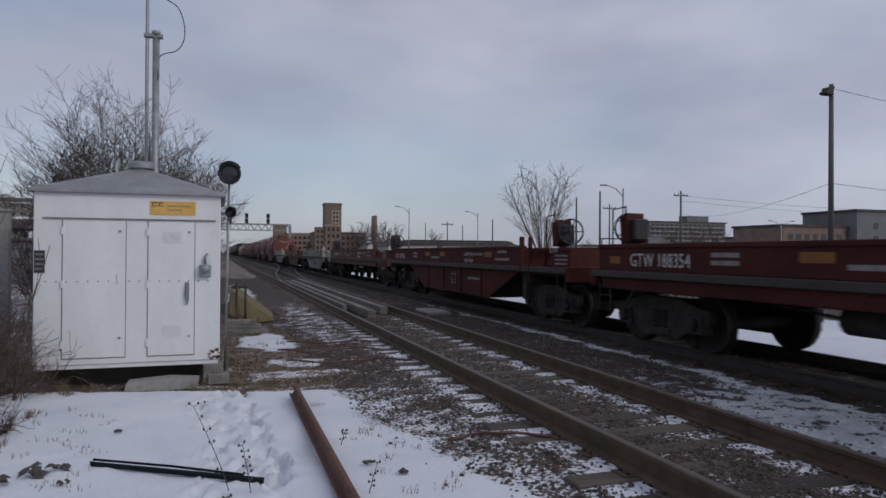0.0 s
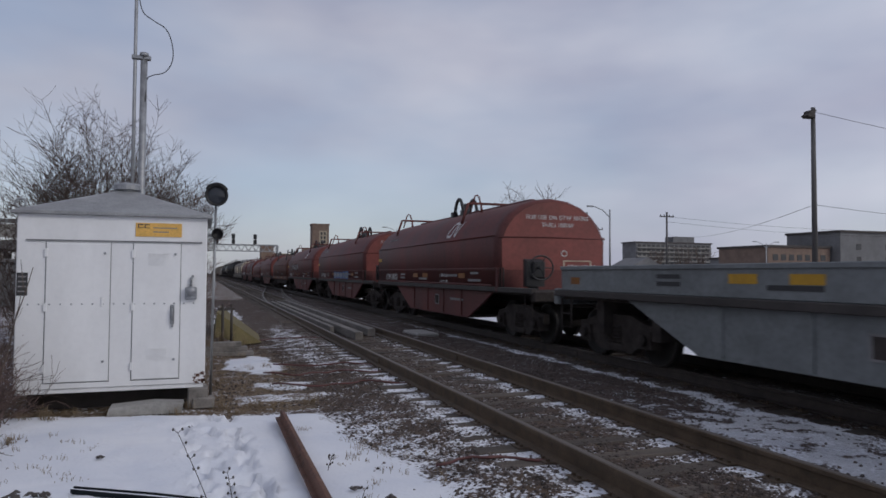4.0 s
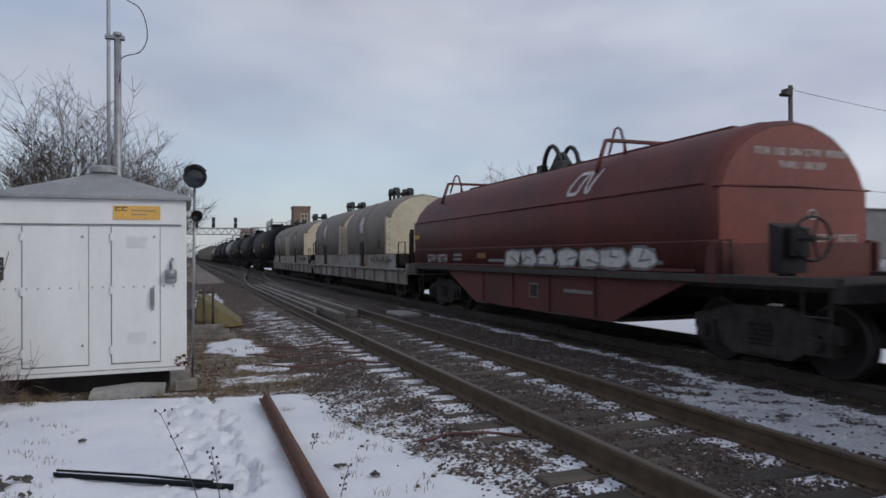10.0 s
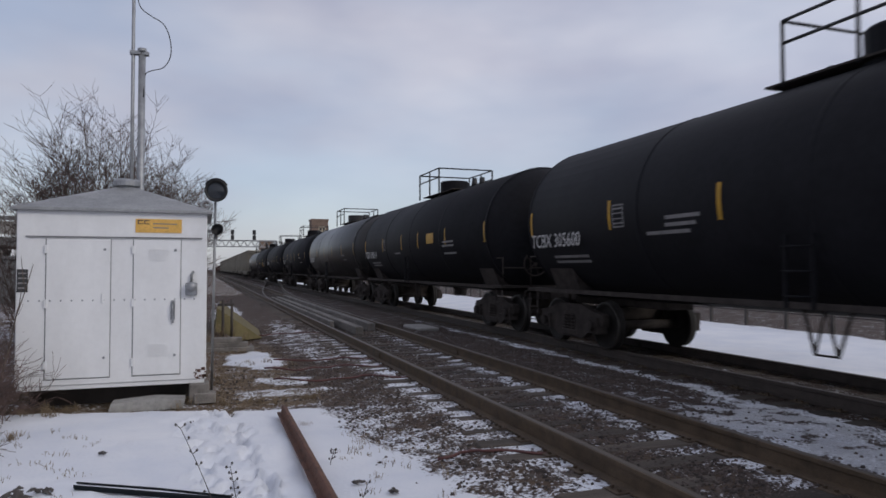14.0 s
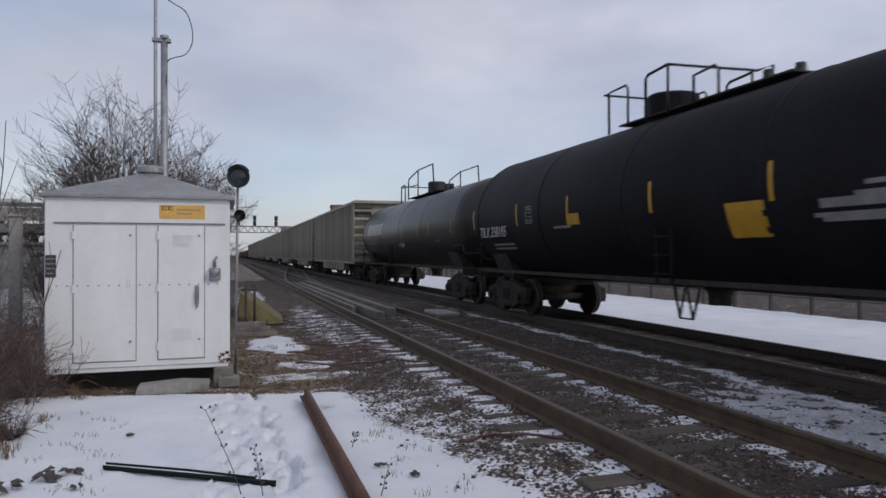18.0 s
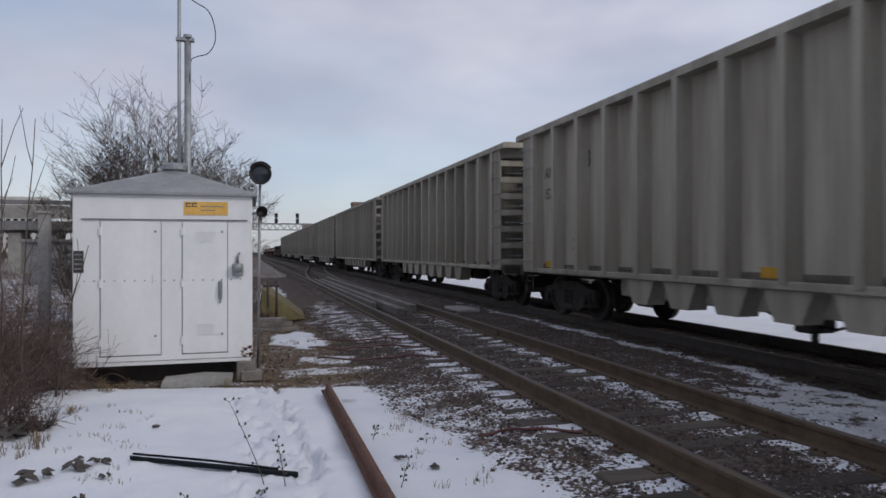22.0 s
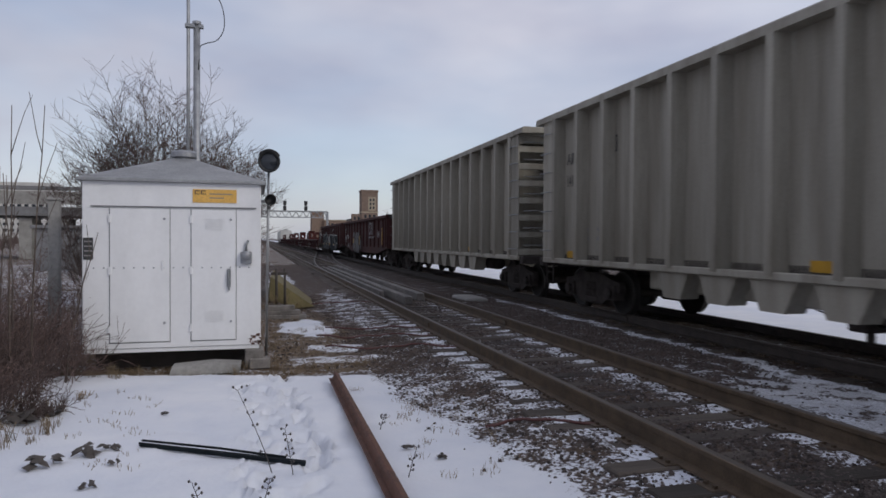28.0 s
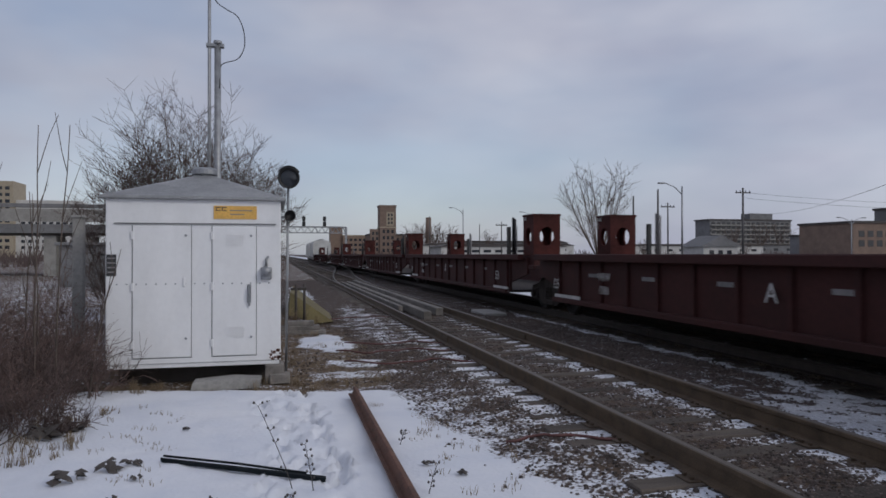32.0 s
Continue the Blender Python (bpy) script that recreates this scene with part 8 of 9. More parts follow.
for k, (x, y, h, n, mt) in enumerate(((-2.55, 8.6, 1.5, 22, TWIG_RED), (-2.9, 7.9, 1.6, 24, TWIG), (-2.6, 9.6, 1.7, 22, TWIG_RED), (-3.3, 8.6, 1.7, 24, TWIG_RED), (-2.45, 7.2, 0.9, 20, TWIG_RED), (-2.75, 6.7, 1.5, 22, TWIG), (-3.6, 10.5, 2.0, 22, TWIG), (-2.9, 11.0, 1.9, 22, TWIG_RED), (-2.3, 6.4, 1.2, 16, TWIG), (-4.3, 9.5, 1.9, 22, TWIG), (-2.35, 9.1, 1.1, 24, TWIG_RED), (-2.5, 5.9, 1.3, 20, TWIG_RED), (-3.2, 6.4, 1.7, 24, TWIG), (-3.1, 7.4, 1.9, 24, TWIG_RED), (-1.85, 7.0, 0.85, 22, TWIG), (-1.98, 7.5, 1.1, 24, TWIG_RED), (-2.05, 8.2, 1.1, 24, TWIG), (-2.0, 8.9, 1.1, 30, TWIG), (-1.75, 9.0, 1.0, 22, TWIG_RED), (-2.3, 9.0, 1.2, 26, TWIG))):
    shrub((x - (0.55 if y < 9.2 else 0.25), y, 0), 200 + k, n, h, 0.7, mt, "tangled leafless brown shrub beside the shed")
shrub((-2.0, 7.1, 0), 230, 26, 0.34, 0.28, TWIG, "small clump of withered twigs in the snow", "dry_weed_clump")


def whip_stem(x, y, h, lean, seed):
    rnd = random.Random(seed)
    t = thing("sapling", "tall thin leafless sapling stem", "sapling", (x, y, 0))
    g = Geo()
    pts = [Vector((lean * (i / 6) ** 1.5 + rnd.uniform(-0.015, 0.015), 0, h * i / 6)) for i in range(7)]
    g.tube(pts, 0.013, 5, 0.004)
    for j in (3, 4, 5):
        grow(g, pts[j], (rnd.uniform(-0.4, 0.4), 0.1, 1), h * 0.22, 0.006, 0, rnd, 0.4, 0.1, 0.003)
    part("stem", g, BARK, t)


for k, (x, y, h, ln) in enumerate(((-2.47, 8.0, 3.05, 0.02), (-2.35, 8.2, 3.1, 0.16), (-2.9, 8.3, 2.55, -0.18), (-2.6, 8.6, 2.4, -0.12), (-3.2, 8.4, 2.6, 0.10), (-2.9, 9.0, 2.3, 0.1), (-2.12, 8.7, 1.75, 0.34))):
    whip_stem(x, y, h, ln, 300 + k)


def weed(x, y, h, lean, seed):
    """A dry seed-headed stalk."""
    rnd = random.Random(seed)
    t = thing("weed_stalk", "dry dark weed stalk with seed buds in the snow", "weed", (x, y, 0))
    g = Geo()
    pts = [Vector((lean * (i / 7) ** 1.2, rnd.uniform(-0.01, 0.01), h * i / 7)) for i in range(8)]
    g.tube(pts, 0.004, 5, 0.002)
    for i in range(2, 8):
        for s in (-1, 1):
            if rnd.random() < 0.75:
                o = Vector((s * rnd.uniform(0.012, 0.03), rnd.uniform(-0.01, 0.01), rnd.uniform(0.0, 0.025)))
                g.tube([pts[i], pts[i] + o], 0.0022, 4)
                g.spin([(0.0, -0.012), (0.008, -0.004), (0.007, 0.006), (0.0, 0.012)], pts[i] + o, "z", 6)
    part("stalk", g, FAR_DARK, t)


for k, (x, y, h, ln) in enumerate(((0.10, 5.0, 0.62, -0.24), (0.24, 4.9, 0.36, -0.06), (0.02, 4.3, 0.22, 0.05), (-0.33, 4.4, 0.2, -0.06), (1.02, 4.7, 0.22, 0.06), (-0.42, 4.15, 0.16, 0.08), (1.05, 6.0, 0.12, 0.03))):
    weed(x, y, h, ln, 400 + k)


def dry_grass():
    """Thin dry blades in tufts: in the snow, along the shed's foot and on the bank."""
    rnd = random.Random(77)
    g = Geo()

    def tuft(x, y, h, n):
        for k in range(n):
            a, b = rnd.uniform(0, 2 * math.pi), rnd.uniform(0, 0.09)
            p = Vector((x + b * math.cos(a), y + b * math.sin(a), height(x, y) - 0.01))
            q = p + Vector((rnd.uniform(-0.4, 0.4), rnd.uniform(-0.4, 0.4), 1)).normalized() * h * rnd.uniform(0.5, 1)
            g.tube([p, (p + q) / 2 + Vector((rnd.uniform(-0.01, 0.01), 0, 0.01)), q], 0.0028, 3, 0.001)
    for x0, x1, y0, y1, h0, h1, n, count in ((-2.6, -1.7, 5.6, 8.6, 0.06, 0.22, 20, 26), (1.0, 2.0, 4.6, 7.6, 0.03, 0.09, 9, 40), (-2.2, 1.4, 8.75, 9.25, 0.08, 0.2, 18, 26), (0.15, 1.0, 14, 19, 0.15, 0.35, 26, 16), (-1.7, -0.9, 5.2, 8.2, 0.03, 0.08, 7, 22), (0.2, 1.6, 9.0, 13.0, 0.04, 0.12, 14, 40)):
        for k in range(count):
            tuft(rnd.uniform(x0, x1), rnd.uniform(y0, y1), rnd.uniform(h0, h1), n)
    tagged(part("dry_grass", g, GRASS), "short dry grass blades in the snow and earth", "grass", kind="stuff")


dry_grass()


def leaf_clump(x, y, r, seed):
    """Dark withered leaves lying on the snow."""
    rnd = random.Random(seed)
    g = Geo()
    z = height(x, y) + 0.01
    for k in range(9):
        a = rnd.uniform(0, 6.28)
        c = Vector((x + r * 0.7 * rnd.uniform(-1, 1), y + r * 0.5 * rnd.uniform(-1, 1), z + rnd.uniform(0, r * 0.5)))
        u = Vector((math.cos(a), math.sin(a), rnd.uniform(-0.4, 0.6))) * r * rnd.uniform(0.3, 0.6)
        w = Vector((-math.sin(a), math.cos(a), rnd.uniform(-0.4, 0.6))) * r * 0.28
        up = Vector((0, 0, 0.012 + r * 0.1))
        g.add([c - u, c + w, c + u, c - w, c + up, c - Vector((0, 0, 0.006))], [(0, 1, 4), (1, 2, 4), (2, 3, 4), (3, 0, 4), (1, 0, 5), (2, 1, 5), (3, 2, 5), (0, 3, 5)])
    tagged(part("withered_leaves", g, FAR_DARK), "dark withered leaves lying on the snow", "leaves", "withered leaves")


for k, (x, y, r) in enumerate(((-1.24, 5.75, 0.13), (-1.10, 5.85, 0.08), (-1.5, 5.5, 0.15), (-1.02, 5.45, 0.05), (-2.05, 6.95, 0.2), (-1.9, 7.2, 0.15), (-0.85, 6.9, 0.04), (-0.1, 8.1, 0.04), (1.15, 5.3, 0.05), (1.35, 5.0, 0.05), (-1.1, 5.0, 0.06))):
    leaf_clump(x, y, r, 640 + k)

stick = thing("charred_board", "thin dark board lying in the snow", "board", (0, 0, 0))
part("board", Geo().prism([(-0.92, 5.90), (-0.90, 5.86), (0.33, 5.06), (0.34, 5.11)], "z", 0.03, 0.06), CHARCOAL, stick)
part("splinter", Geo().tube([(-0.90, 5.94, 0.06), (-0.3, 5.56, 0.065), (0.2, 5.22, 0.06)], 0.010, 5), CHARCOAL, stick)

# hoses across the gravel
for k, pts in enumerate((((0.95, 11.6), (1.5, 11.2), (2.1, 11.5), (2.85, 11.2)), ((1.0, 10.4), (1.7, 10.0), (2.3, 10.3), (2.95, 9.9)), ((1.2, 12.6), (1.9, 12.2), (2.4, 12.5), (2.9, 12.1)), ((1.9, 5.6), (2.3, 5.75), (2.65, 5.6), (2.95, 5.3)), ((0.6, 17.6), (1.4, 17.3), (2.2, 17.7), (3.0, 17.4)))):
    g = Geo()
    P = [Vector((x, y, 0.075)) for x, y in pts]
    dense = []
    for a, b in zip(P, P[1:]):
        dense += [a.lerp(b, i / 5) + Vector((0, 0.05 * math.sin(i * 1.3 + k), 0.01 * math.sin(i))) for i in range(5)]
    g.tube(dense + [P[-1]], 0.014, 6)
    tagged(part("hose", g, HOSE), "dark red hose lying across the gravel", "hose", "hoses")


def switch_stand():
    s = thing("tarpaulin_heap", "olive tarpaulin draped over a low steel frame beside the track", "tarpaulin", (0, 0, 0))
    g = Geo()
    g.add([(0.25, 16.2, 0.02), (1.35, 17.2, 0.02), (1.45, 19.6, 0.02), (0.25, 19.6, 0.02), (0.30, 16.6, 0.80), (0.42, 18.8, 0.85)], [(0, 1, 4), (1, 5, 4), (1, 2, 5), (2, 3, 5), (3, 0, 4, 5), (0, 3, 2, 1)])
    part("tarpaulin", g, OLIVE, s)
    for x, y in ((0.42, 16.1), (0.62, 16.4)):
        part("upright", Geo().rod((x, y, 0), (x, y, 1.0), 0.03, n=8), FAR_DARK, s)
    part("crossbar", Geo().box(0.30, 0.66, 16.1, 16.2, 0.86, 0.92), FAR_DARK, s)
    b = thing("timber_stack", "short stack of dark timbers beside the shed", "timber", (0, 0, 0))
    for k in range(3):
        part("timber", Geo().box(-0.05 + 0.1 * k, 1.0 - 0.12 * k, 14.6 + 0.05 * k, 14.9 + 0.05 * k, 0.01 + 0.09 * k, 0.10 + 0.09 * k, 0.01), TIMBER, b)


switch_stand()


# ---- far things ----
def gantry():
    Y = 150.0
    s = thing("signal_gantry", "steel lattice signal gantry across the tracks", "signal gantry", (0, Y, 0))
    zl, zu, xa, xb = 6.3, 7.55, -6.0, 14.7
    for z in (zl, zu):
        for y in (-0.6, 0.6):
            part("chord", Geo().box(xa, xb, y - 0.08, y + 0.08, z - 0.09, z + 0.09), GALV, s)
    n = 14
    for k in range(n):
        a, b = xa + (xb - xa) * k / n, xa + (xb - xa) * (k + 1) / n
        m = (a + b) / 2
        for y in (-0.6, 0.6):
            part("brace", Geo().rod((a, y, zl), (m, y, zu), 0.06, n=5).rod((m, y, zu), (b, y, zl), 0.06, n=5), GALV, s)
    for x in (xa, xb):
        part("leg", Geo().box(x - 0.2, x + 0.2, -0.6, 0.6, 0, zu, 0.03), GALV, s)
    part("walkway", Geo().box(xa, xb, -0.5, 0.5, zu + 0.1, zu + 0.15), STEEL_DARK, s)
    for x in (2.4, 5.7, 10.1):
        part("signal_mast", Geo().rod((x, 0, zu), (x, 0, zu + 2.3), 0.09, n=8), STEEL_DARK, s)
        for z in (zu + 0.7, zu + 1.8):
            part("signal_head", Geo().box(x - 0.35, x + 0.35, -0.25, 0.15, z - 0.5, z + 0.5, 0.08), BLACK, s, "black signal head")


gantry()


def facade(thing_ob, x0, x1, yf, z0, z1, cols, rows, w, h, m, name="window"):
    """A grid of window panes set into a wall that faces the camera."""
    me = Geo().box(-w / 2, w / 2, -0.06, 0.1, -h / 2, h / 2).mesh("window")
    me.materials.append(m)
    for i in range(cols):
        for j in range(rows):
            part(name, me, None, thing_ob, "", (x0 + (x1 - x0) * (i + 0.5) / cols, yf, z0 + (z1 - z0) * (j + 0.5) / rows))


def far_buildings():
    # brick tower with a pale panel
    Y = 400.0
    b = thing("brick_tower", "brown brick tower with a pale stone panel", "tower", (0, Y, 0))
    part("wall", Geo().box(59.0, 68.6, 0, 9, 0, 29.6), BRICK, b)
    part("parapet", Geo().box(58.7, 68.9, -0.3, 9.3, 29.4, 30.6), BRICK, b)
    part("panel", Geo().box(62.9, 67.4, -0.2, 0.1, 18.5, 26.5), STONE_PALE, b, "pale stone panel")
    facade(b, 63.3, 67.0, -0.25, 19.0, 26.0, 2, 3, 1.0, 1.5, GLASS)
    facade(b, 60.0, 67.8, 0.0, 2, 17, 3, 4, 1.4, 2.0, GLASS)
    part("belt_course", Geo().box(58.8, 68.8, -0.25, 9.2, 17.2, 17.9), STONE_PALE, b, "pale stone band")
    b2 = thing("brick_block", "low brown brick factory beside the tower", "factory", (0, Y, 0))
    part("wall", Geo().box(53.5, 84.0, 4, 24, 0, 13.0), BRICK, b2)
    part("roof", Geo().box(53.2, 84.3, 3.5, 24.5, 13.0, 13.8), FAR_DARK, b2)
    part("annex", Geo().box(53.5, 59.0, 1, 4, 0, 16.5), BRICK, b2)
    facade(b2, 69, 83, 4.0, 2, 12, 5, 3, 1.6, 2.0, GLASS)
    facade(b2, 54, 58.6, 1.0, 3, 15.5, 2, 4, 1.2, 1.8, GLASS)
    b3 = thing("chimney", "short dark brick chimney", "chimney", (86.0, Y - 10, 0))
    part("shaft", Geo().rod((0, 0, 0), (0, 0, 23), 1.9, 1.6, 12), BRICK, b3)
    # orange brick block by the gantry
    b4 = thing("apartment_block", "orange brick block with balconies", "apartment building", (0, Y + 60, 0))
    part("wall", Geo().box(43, 66, 0, 14, 0, 14), BRICK2, b4)
    part("wall", Geo().box(35, 43, 2, 14, 0, 20), BRICK2, b4)
    part("roof", Geo().box(42.8, 66.2, -0.2, 14.2, 14, 14.6), STONE_PALE, b4)
    facade(b4, 44, 65, -0.0, 3, 13, 7, 3, 1.8, 1.6, GLASS)
    # white warehouses behind the train
    for x0, x1, y, h, m, lab in ((70, 150, 330, 6.0, FAR_WHITE, "long white warehouse"), (95, 160, 360, 8.0, FAR_GREY, "long grey warehouse"), (168, 240, 300, 5.5, FAR_WHITE, "low white building"), (240, 330, 340, 6.5, FAR_GREY, "low grey building"), (60, 110, 250, 4.5, FAR_WHITE, "low white shed")):
        w = thing("warehouse", lab + " beyond the yard", "warehouse", (0, y, 0))
        part("wall", Geo().box(x0, x1, 0, 20, 0, h), m, w)
        part("roof", Geo().prism([(x0 - 1, h), (x1 + 1, h), (x1 - 4, h + 1.0), (x0 + 4, h + 1.0)], "y", -0.5, 20.5), FAR_DARK, w)
        facade(w, x0 + 2, x1 - 2, -0.0, h * 0.45, h * 0.8, 10, 1, 3.0, h * 0.22, GLASS)
    # apartment slab
    a = thing("apartment_building", "grey apartment slab with rows of balconies", "apartment building", (0, 400, 0))
    part("wall", Geo().box(279, 342, 0, 16, 0, 24), FAR_GREY, a)
    part("roof", Geo().box(278, 343, -0.5, 16.5, 24, 24.8), FAR_DARK, a)
    part("lift_house", Geo().box(312, 330, 3, 12, 24.8, 29), FAR_GREY, a)
    facade(a, 280, 341, -0.1, 2, 23.5, 16, 7, 2.6, 1.7, GLASS)
    for j in range(7):
        z = 2 + 21.5 * j / 7
        part("balcony", Geo().box(279.5, 341.5, -1.4, 0, z - 0.1, z + 0.7), CONCRETE, a)
    # flat-roofed buildings at the edge
    for x0, x1, y, h, m in ((116, 134, 118, 8.0, BRICK), (134.8, 200, 116, 11.6, FAR_GREY), (128, 140, 135, 6.0, FAR_GREY)):
        c = thing("flat_roof_building", "flat-roofed brick building beyond the yard", "building", (0, y, 0))
        part("wall", Geo().box(x0, x1, 0, 15, 0, h), m, c)
        part("roof", Geo().box(x0 - 0.3, x1 + 0.3, -0.3, 15.3, h, h + 0.5), FAR_DARK, c)
        facade(c, x0 + 1, x1 - 1, 0, h * 0.35, h * 0.85, 7, 2, 1.4, 1.3, GLASS)
    h = thing("house", "small pale house with a low gable roof", "house", (0, 140, 0))
    part("wall", Geo().box(96, 105, 0, 8, 0, 3.4), FAR_WHITE, h)
    part("roof", Geo().prism([(95, 3.4), (106, 3.4), (100.5, 6.0)], "y", -0.6, 8.6), FAR_GREY, h)
    facade(h, 97, 104, 0, 1, 2.8, 3, 1, 1.2, 1.2, GLASS)
    # overpass and blocks to the left
    o = thing("overpass", "grey concrete overpass with a parapet", "bridge", (0, 60, 0))
    part("deck", Geo().box(-60, -8.5, 0, 9, 3.4, 4.1), FAR_GREY, o)
    part("parapet", Geo().box(-60, -8.5, -0.2, 0.1, 4.3, 5.3), CONCRETE, o)
    part("parapet_rail", Geo().box(-60, -8.5, -0.3, 0.2, 5.4, 5.7), FAR_GREY, o)
    for x in (-18, -15.4, -12, -9.5):
        part("pier", Geo().box(x, x + 0.9, 0.5, 3, 0, 3.2), CONCRETE, o)
    p = thing("tower_block", "pale tower block catching the light", "apartment building", (0, 420, 0))
    part("wall", Geo().box(-160, -140, 0, 20, 0, 42), STONE_PALE, p)
    part("wall", Geo().box(-140, -108, 4, 20, 0, 32), FAR_WHITE, p)
    facade(p, -138, -110, 4.0, 4, 31, 8, 8, 2.0, 1.6, GLASS)
    facade(p, -159, -141, 0.0, 4, 40, 5, 10, 2.2, 1.8, GLASS)
    for x0, x1, y, hh in ((-9.5, -6.8, 34, 2.1), (-7.0, -5.2, 30, 1.7)):
        k = thing("equipment_hut", "grey concrete equipment hut behind the bushes", "hut", (0, y, 0))
        part("wall", Geo().box(x0, x1, 0, 2, 0, hh, 0.02), FAR_GREY, k)
        part("roof", Geo().box(x0 - 0.15, x1 + 0.15, -0.15, 2.15, hh, hh + 0.15, 0.02), FAR_GREY, k)
    f = thing("fence_post", "weathered square grey fence post", "post", (-2.72, 10.6, 0))
    part("post", Geo().box(-0.07, 0.07, -0.07, 0.07, -0.1, 2.2, 0.012), CONCRETE, f)
    part("post_cap", Geo().box(-0.085, 0.085, -0.085, 0.085, 2.2, 2.24, 0.01), CONCRETE, f)


far_buildings()


def utility_pole(x, y, h, r, seed, arms=True, head=False):
    p = thing("utility_pole", "tall wooden utility pole" if not head else "tall wooden pole with a floodlight", "utility pole", (x, y, 0), "poles beyond the yard")
    part("shaft", Geo().rod((0, 0, -0.2), (0, 0, h), r, r * 0.7, 10), POLE, p)
    if arms:
        part("crossarm", Geo().box(-1.1, 1.1, -0.06, 0.06, h - 0.7, h - 0.55), POLE, p)
        for xx in (-1.0, -0.4, 0.4, 1.0):
            part("insulator", shared("insul", lambda: Geo().rod((0, 0, 0), (0, 0, 0.22), 0.06, 0.05, 8).mesh("insulator")), GLASS, p, "", (xx, 0, h - 0.55))
    if head:
        part("floodlight", Geo().box(-0.42, -0.02, -0.2, 0.2, h - 0.55, h - 0.2, 0.04), FAR_DARK, p, "dark floodlight")
        part("floodlight_hood", Geo().prism([(-0.55, h - 0.45), (-0.1, h - 0.12), (0.0, h - 0.2), (-0.4, h - 0.55)], "y", -0.22, 0.22), FAR_DARK, p)
        part("white_band", Geo().rod((0, 0, 1.6), (0, 0, 2.2), r * 1.02, r * 1.0, 10), FAR_WHITE, p, "white painted band")


def street_lamp(x, y, h, two=False):
    p = thing("street_lamp", "grey street lamp with a curved arm", "street lamp", (x, y, 0), "street lamps")
    part("shaft", Geo().rod((0, 0, -0.2), (0, 0, h), 0.13, 0.08, 10), GALV, p)
    for s in ((-1, 1) if two else (-1,)):
        part("arm", Geo().tube([(0, 0, h - 0.9), (s * 0.9, 0, h - 0.1), (s * 1.9, 0, h + 0.25), (s * 2.6, 0, h + 0.28)], 0.05, 6), GALV, p)
        part("lamp_head", Geo().box(s * 2.5 - 0.4, s * 2.5 + 0.4, -0.15, 0.15, h + 0.2, h + 0.36, 0.05), GALV, p)


utility_pole(28.2, 25.7, 10.0, 0.15, 1, False, True)
utility_pole(29.6, 27.0, 6.2, 0.10, 2, False)
utility_pole(58.6, 77.0, 10.2, 0.17, 3)
for k, (dx, Y, h) in enumerate(((0.558, 70, 8.2), (0.602, 66, 8.6), (0.62, 90, 9.2), (0.222, 130, 9.0), (0.36, 150, 8.2), (0.335, 120, 7.6), (0.41, 105, 7.4), (0.30, 160, 9.0))):
    utility_pole(dx * Y, Y, h, 0.13, 10 + k, k % 3 == 2)
street_lamp(0.6461 * 66, 66, 9.0)
street_lamp(0.274 * 130, 130, 10.5)
street_lamp(0.98 * 95, 95, 7.4, True)
street_lamp(0.385 * 140, 140, 10.5)


def wire(a, b, sag, r=0.012):
    a, b = Vector(a), Vector(b)
    pts = [a.lerp(b, i / 12) - Vector((0, 0, sag * 4 * (i / 12) * (1 - i / 12))) for i in range(13)]
    tagged(part("overhead_wire", Geo().tube(pts, r, 4), BLACK), "black overhead wire between poles", "wire", "overhead wires")


wire((28.2, 25.7, 9.8), (60, 22, 8.0), 0.8)
wire((58.6, 77, 9.6), (130, 70, 10.0), 1.5, 0.02)
wire((58.6, 77, 8.9), (130, 70, 9.2), 1.5, 0.02)
wire((28.2, 25.7, 5.2), (58.6, 77, 7.2), 0.9)
wire((28.2, 25.7, 5.2), (60, 20, 5.0), 0.8)

for k, (x, y, hh) in enumerate(((66, 345, 17), (72, 350, 21), (77, 340, 19), (83, 350, 20), (94, 380, 22), (104, 330, 15), (245, 330, 20), (262, 330, 22), (300, 360, 24), (150, 260, 9), (-20, 140, 7), (-11, 110, 6), (128, 250, 8), (190, 270, 10), (215, 280, 9))):
    crown_tree("far_tree", (x, y, 0), hh, hh * 0.42, hh * 0.12, 10, 7, 4, hh * 0.012, 700 + k, "bare grey-brown tree in the distance", TWIG, 0.045 if hh > 12 else 0.028)


def far_woods():
    """Low bare scrub along the skyline."""
    rnd = random.Random(9)
    g = Geo()
    for k in range(900):
        x = rnd.uniform(20, 420)
        y = rnd.uniform(240, 300) + rnd.uniform(0, 160)
        h = rnd.uniform(2.0, 5.0)
        for j in range(3):
            g.rod((x + rnd.uniform(-1, 1), y, 0), (x + rnd.uniform(-2.2, 2.2), y + rnd.uniform(-1, 1), h * rnd.uniform(0.6, 1)), 0.16, 0.04, 3, False)
    for k in range(700):
        x, y = rnd.uniform(-120, -6), rnd.uniform(90, 260)
        h = rnd.uniform(1.5, 4.0)
        for j in range(3):
            g.rod((x + rnd.uniform(-1, 1), y, 0), (x + rnd.uniform(-1.8, 1.8), y, h * rnd.uniform(0.6, 1)), 0.09, 0.03, 3, False)
    tagged(part("far_scrub", g, TWIG), "bare brown scrub along the skyline", "scrub", kind="stuff")


far_woods()


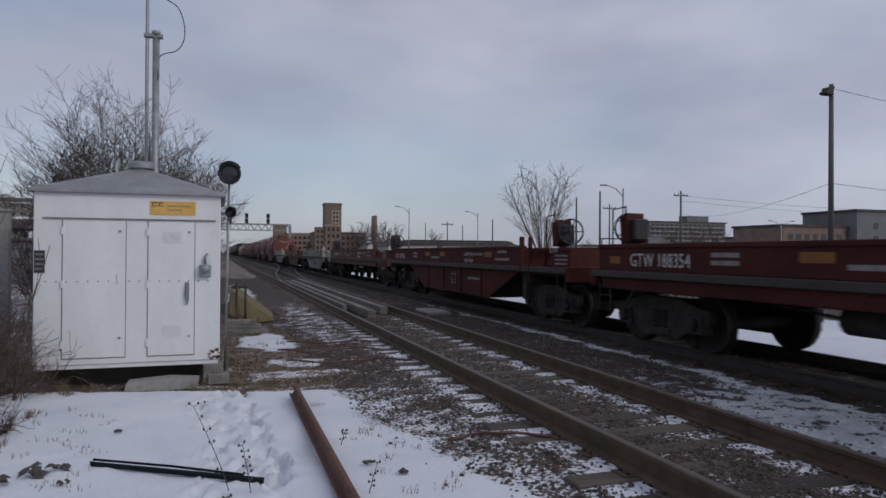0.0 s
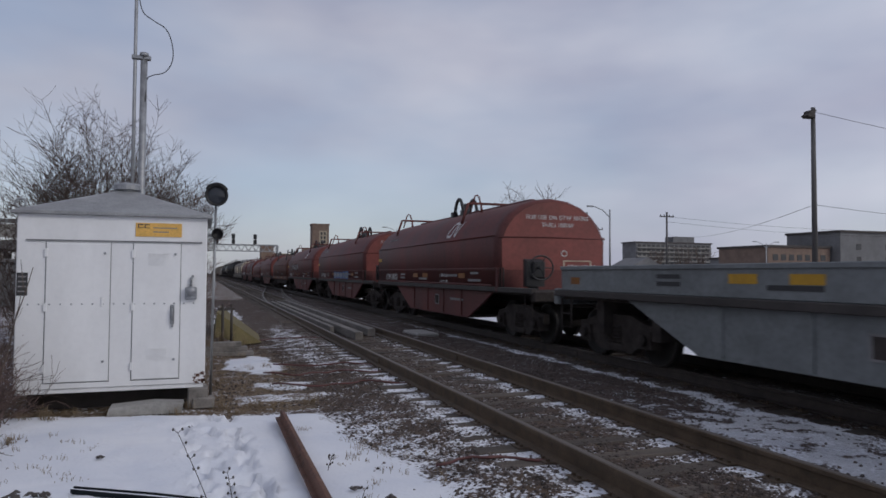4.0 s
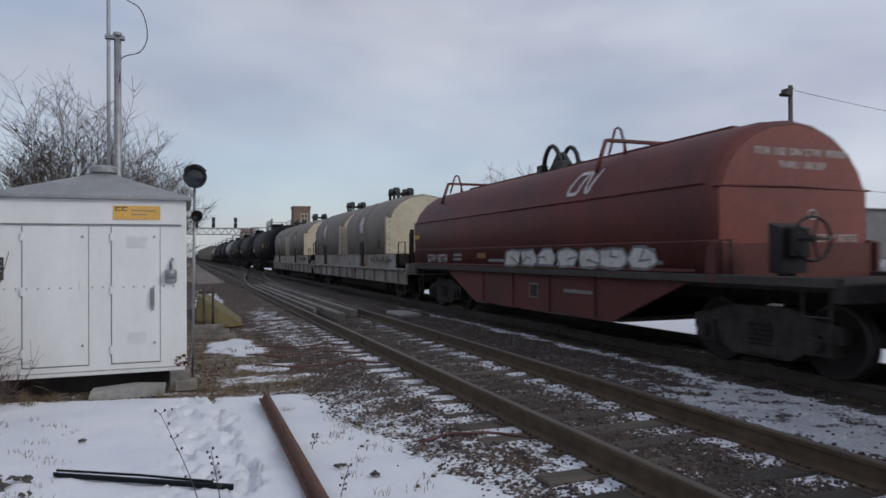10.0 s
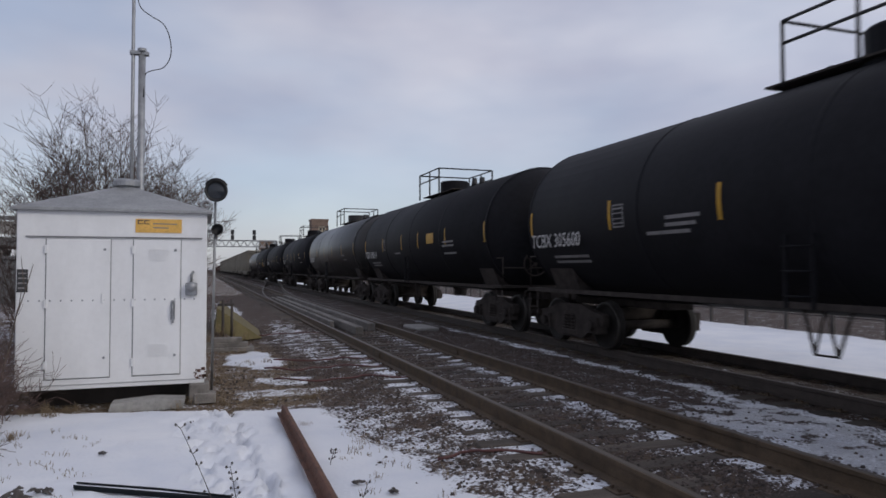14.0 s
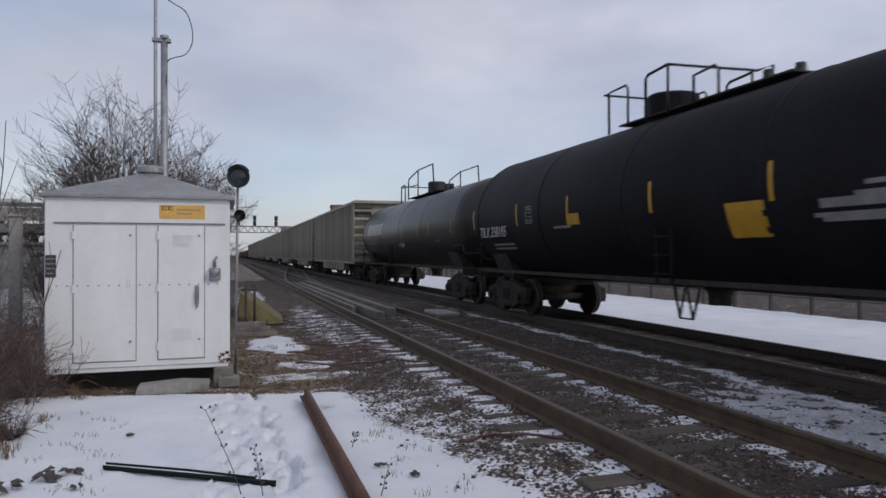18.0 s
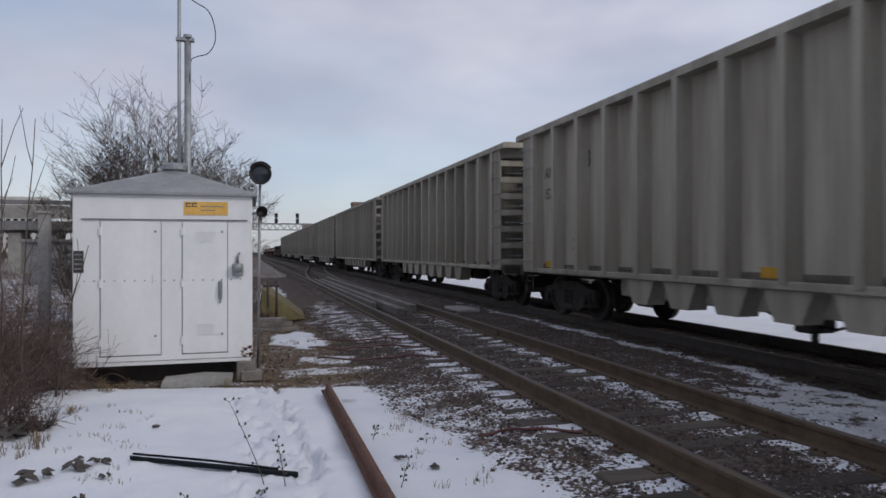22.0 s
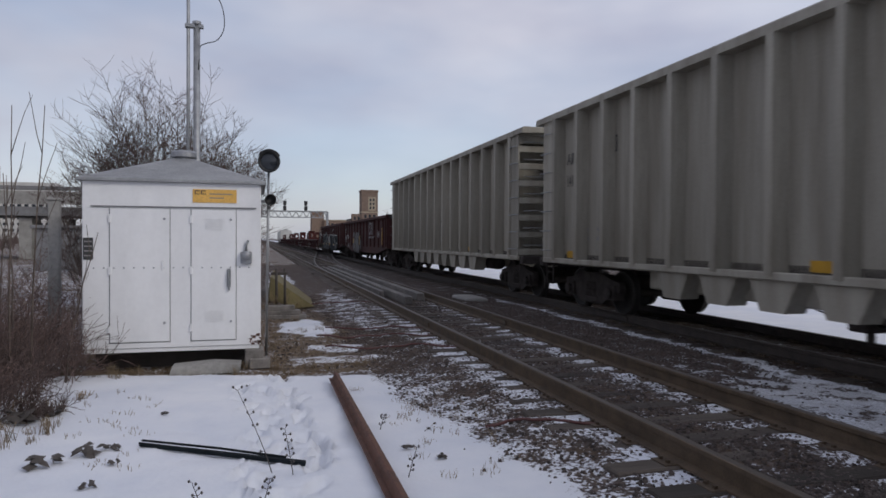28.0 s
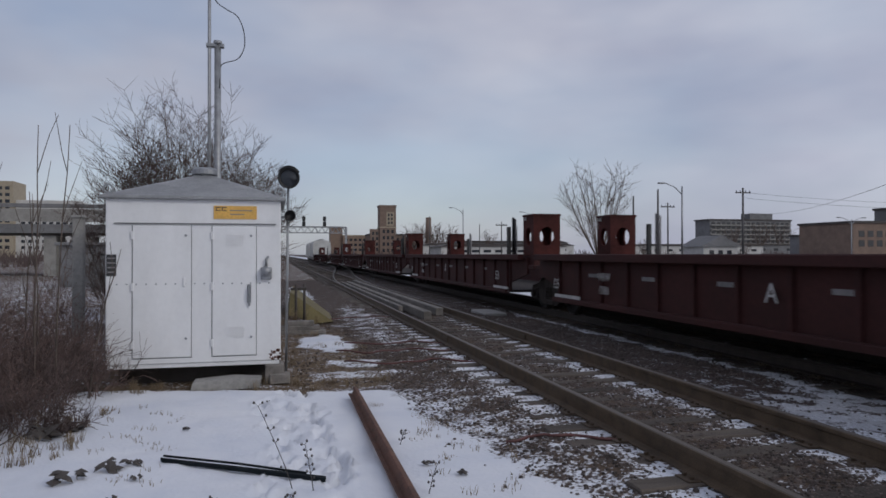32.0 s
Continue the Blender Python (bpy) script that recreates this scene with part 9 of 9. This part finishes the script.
def yard_fence():
    """A low fence along the snow beyond the train."""
    f = thing("yard_fence", "low dark post-and-rail fence in the snow", "fence", (0, 0, 0))
    post = Geo().box(-0.04, 0.04, -0.04, 0.04, 0, 0.95).mesh("post")
    post.materials.append(FAR_DARK)
    for k in range(40):
        part("post", post, None, f, "", (15.4, 6 + k * 1.5, 0))
    for z in (0.45, 0.85):
        part("rail", Geo().box(15.38, 15.42, 5, 66, z - 0.018, z + 0.018), FAR_DARK, f)


yard_fence()


def ballast():
    """Loose stones over the gravel, the nearest ground only."""
    rnd = random.Random(12)
    g_v, g_f = [], []
    k = 0
    while k < 19000:
        u = rnd.random()
        y = 3.4 + 17 * u * u
        x = rnd.uniform(1.4, 6.6) if rnd.random() < 0.93 else rnd.uniform(0.2, 1.4)
        sn, ea = covers(x, y)
        if rnd.random() < min(0.985, sn * 1.35 + 0.9 * drift(x, y)) or (x < 1.4 and y < 9):
            continue
        r = rnd.uniform(0.008, 0.021)
        z = height(x, y) + r * 0.25
        a = rnd.uniform(0, 6.28)
        ca, sa = math.cos(a), math.sin(a)
        base = len(g_v)
        for px, py, pz in ((-1, -0.7, -0.4), (1, -0.6, -0.4), (0.9, 0.8, -0.4), (-0.8, 0.7, -0.4), (-0.6, -0.4, 0.55), (0.6, -0.35, 0.7), (0.5, 0.5, 0.5), (-0.5, 0.45, 0.65)):
            qx, qy, qz = (px * r * rnd.uniform(0.7, 1.2), py * r * rnd.uniform(0.7, 1.2), pz * r * rnd.uniform(0.7, 1.1))
            g_v.append((x + qx * ca - qy * sa, y + qx * sa + qy * ca, z + qz))
        g_f += [tuple(base + i for i in f) for f in ((4, 5, 6, 7), (0, 1, 5, 4), (1, 2, 6, 5), (2, 3, 7, 6), (3, 0, 4, 7))]
        k += 1
    me = bpy.data.meshes.new("ballast_stones")
    me.from_pydata(g_v, [], g_f)
    me.materials.append(STONE)
    tagged(new("ballast_stones", me), "loose dark grey ballast stones", "gravel", kind="stuff")


ballast()


def motions():
    """The train rolls past at a steady pace."""
    for car, s in CARS:
        walk(car, [(t, pose(TRACK_X, s - SPEED * t, RAIL_Z)) for t in (0.0, 8.0, 16.0, 24.0, 32.0)])


motions()
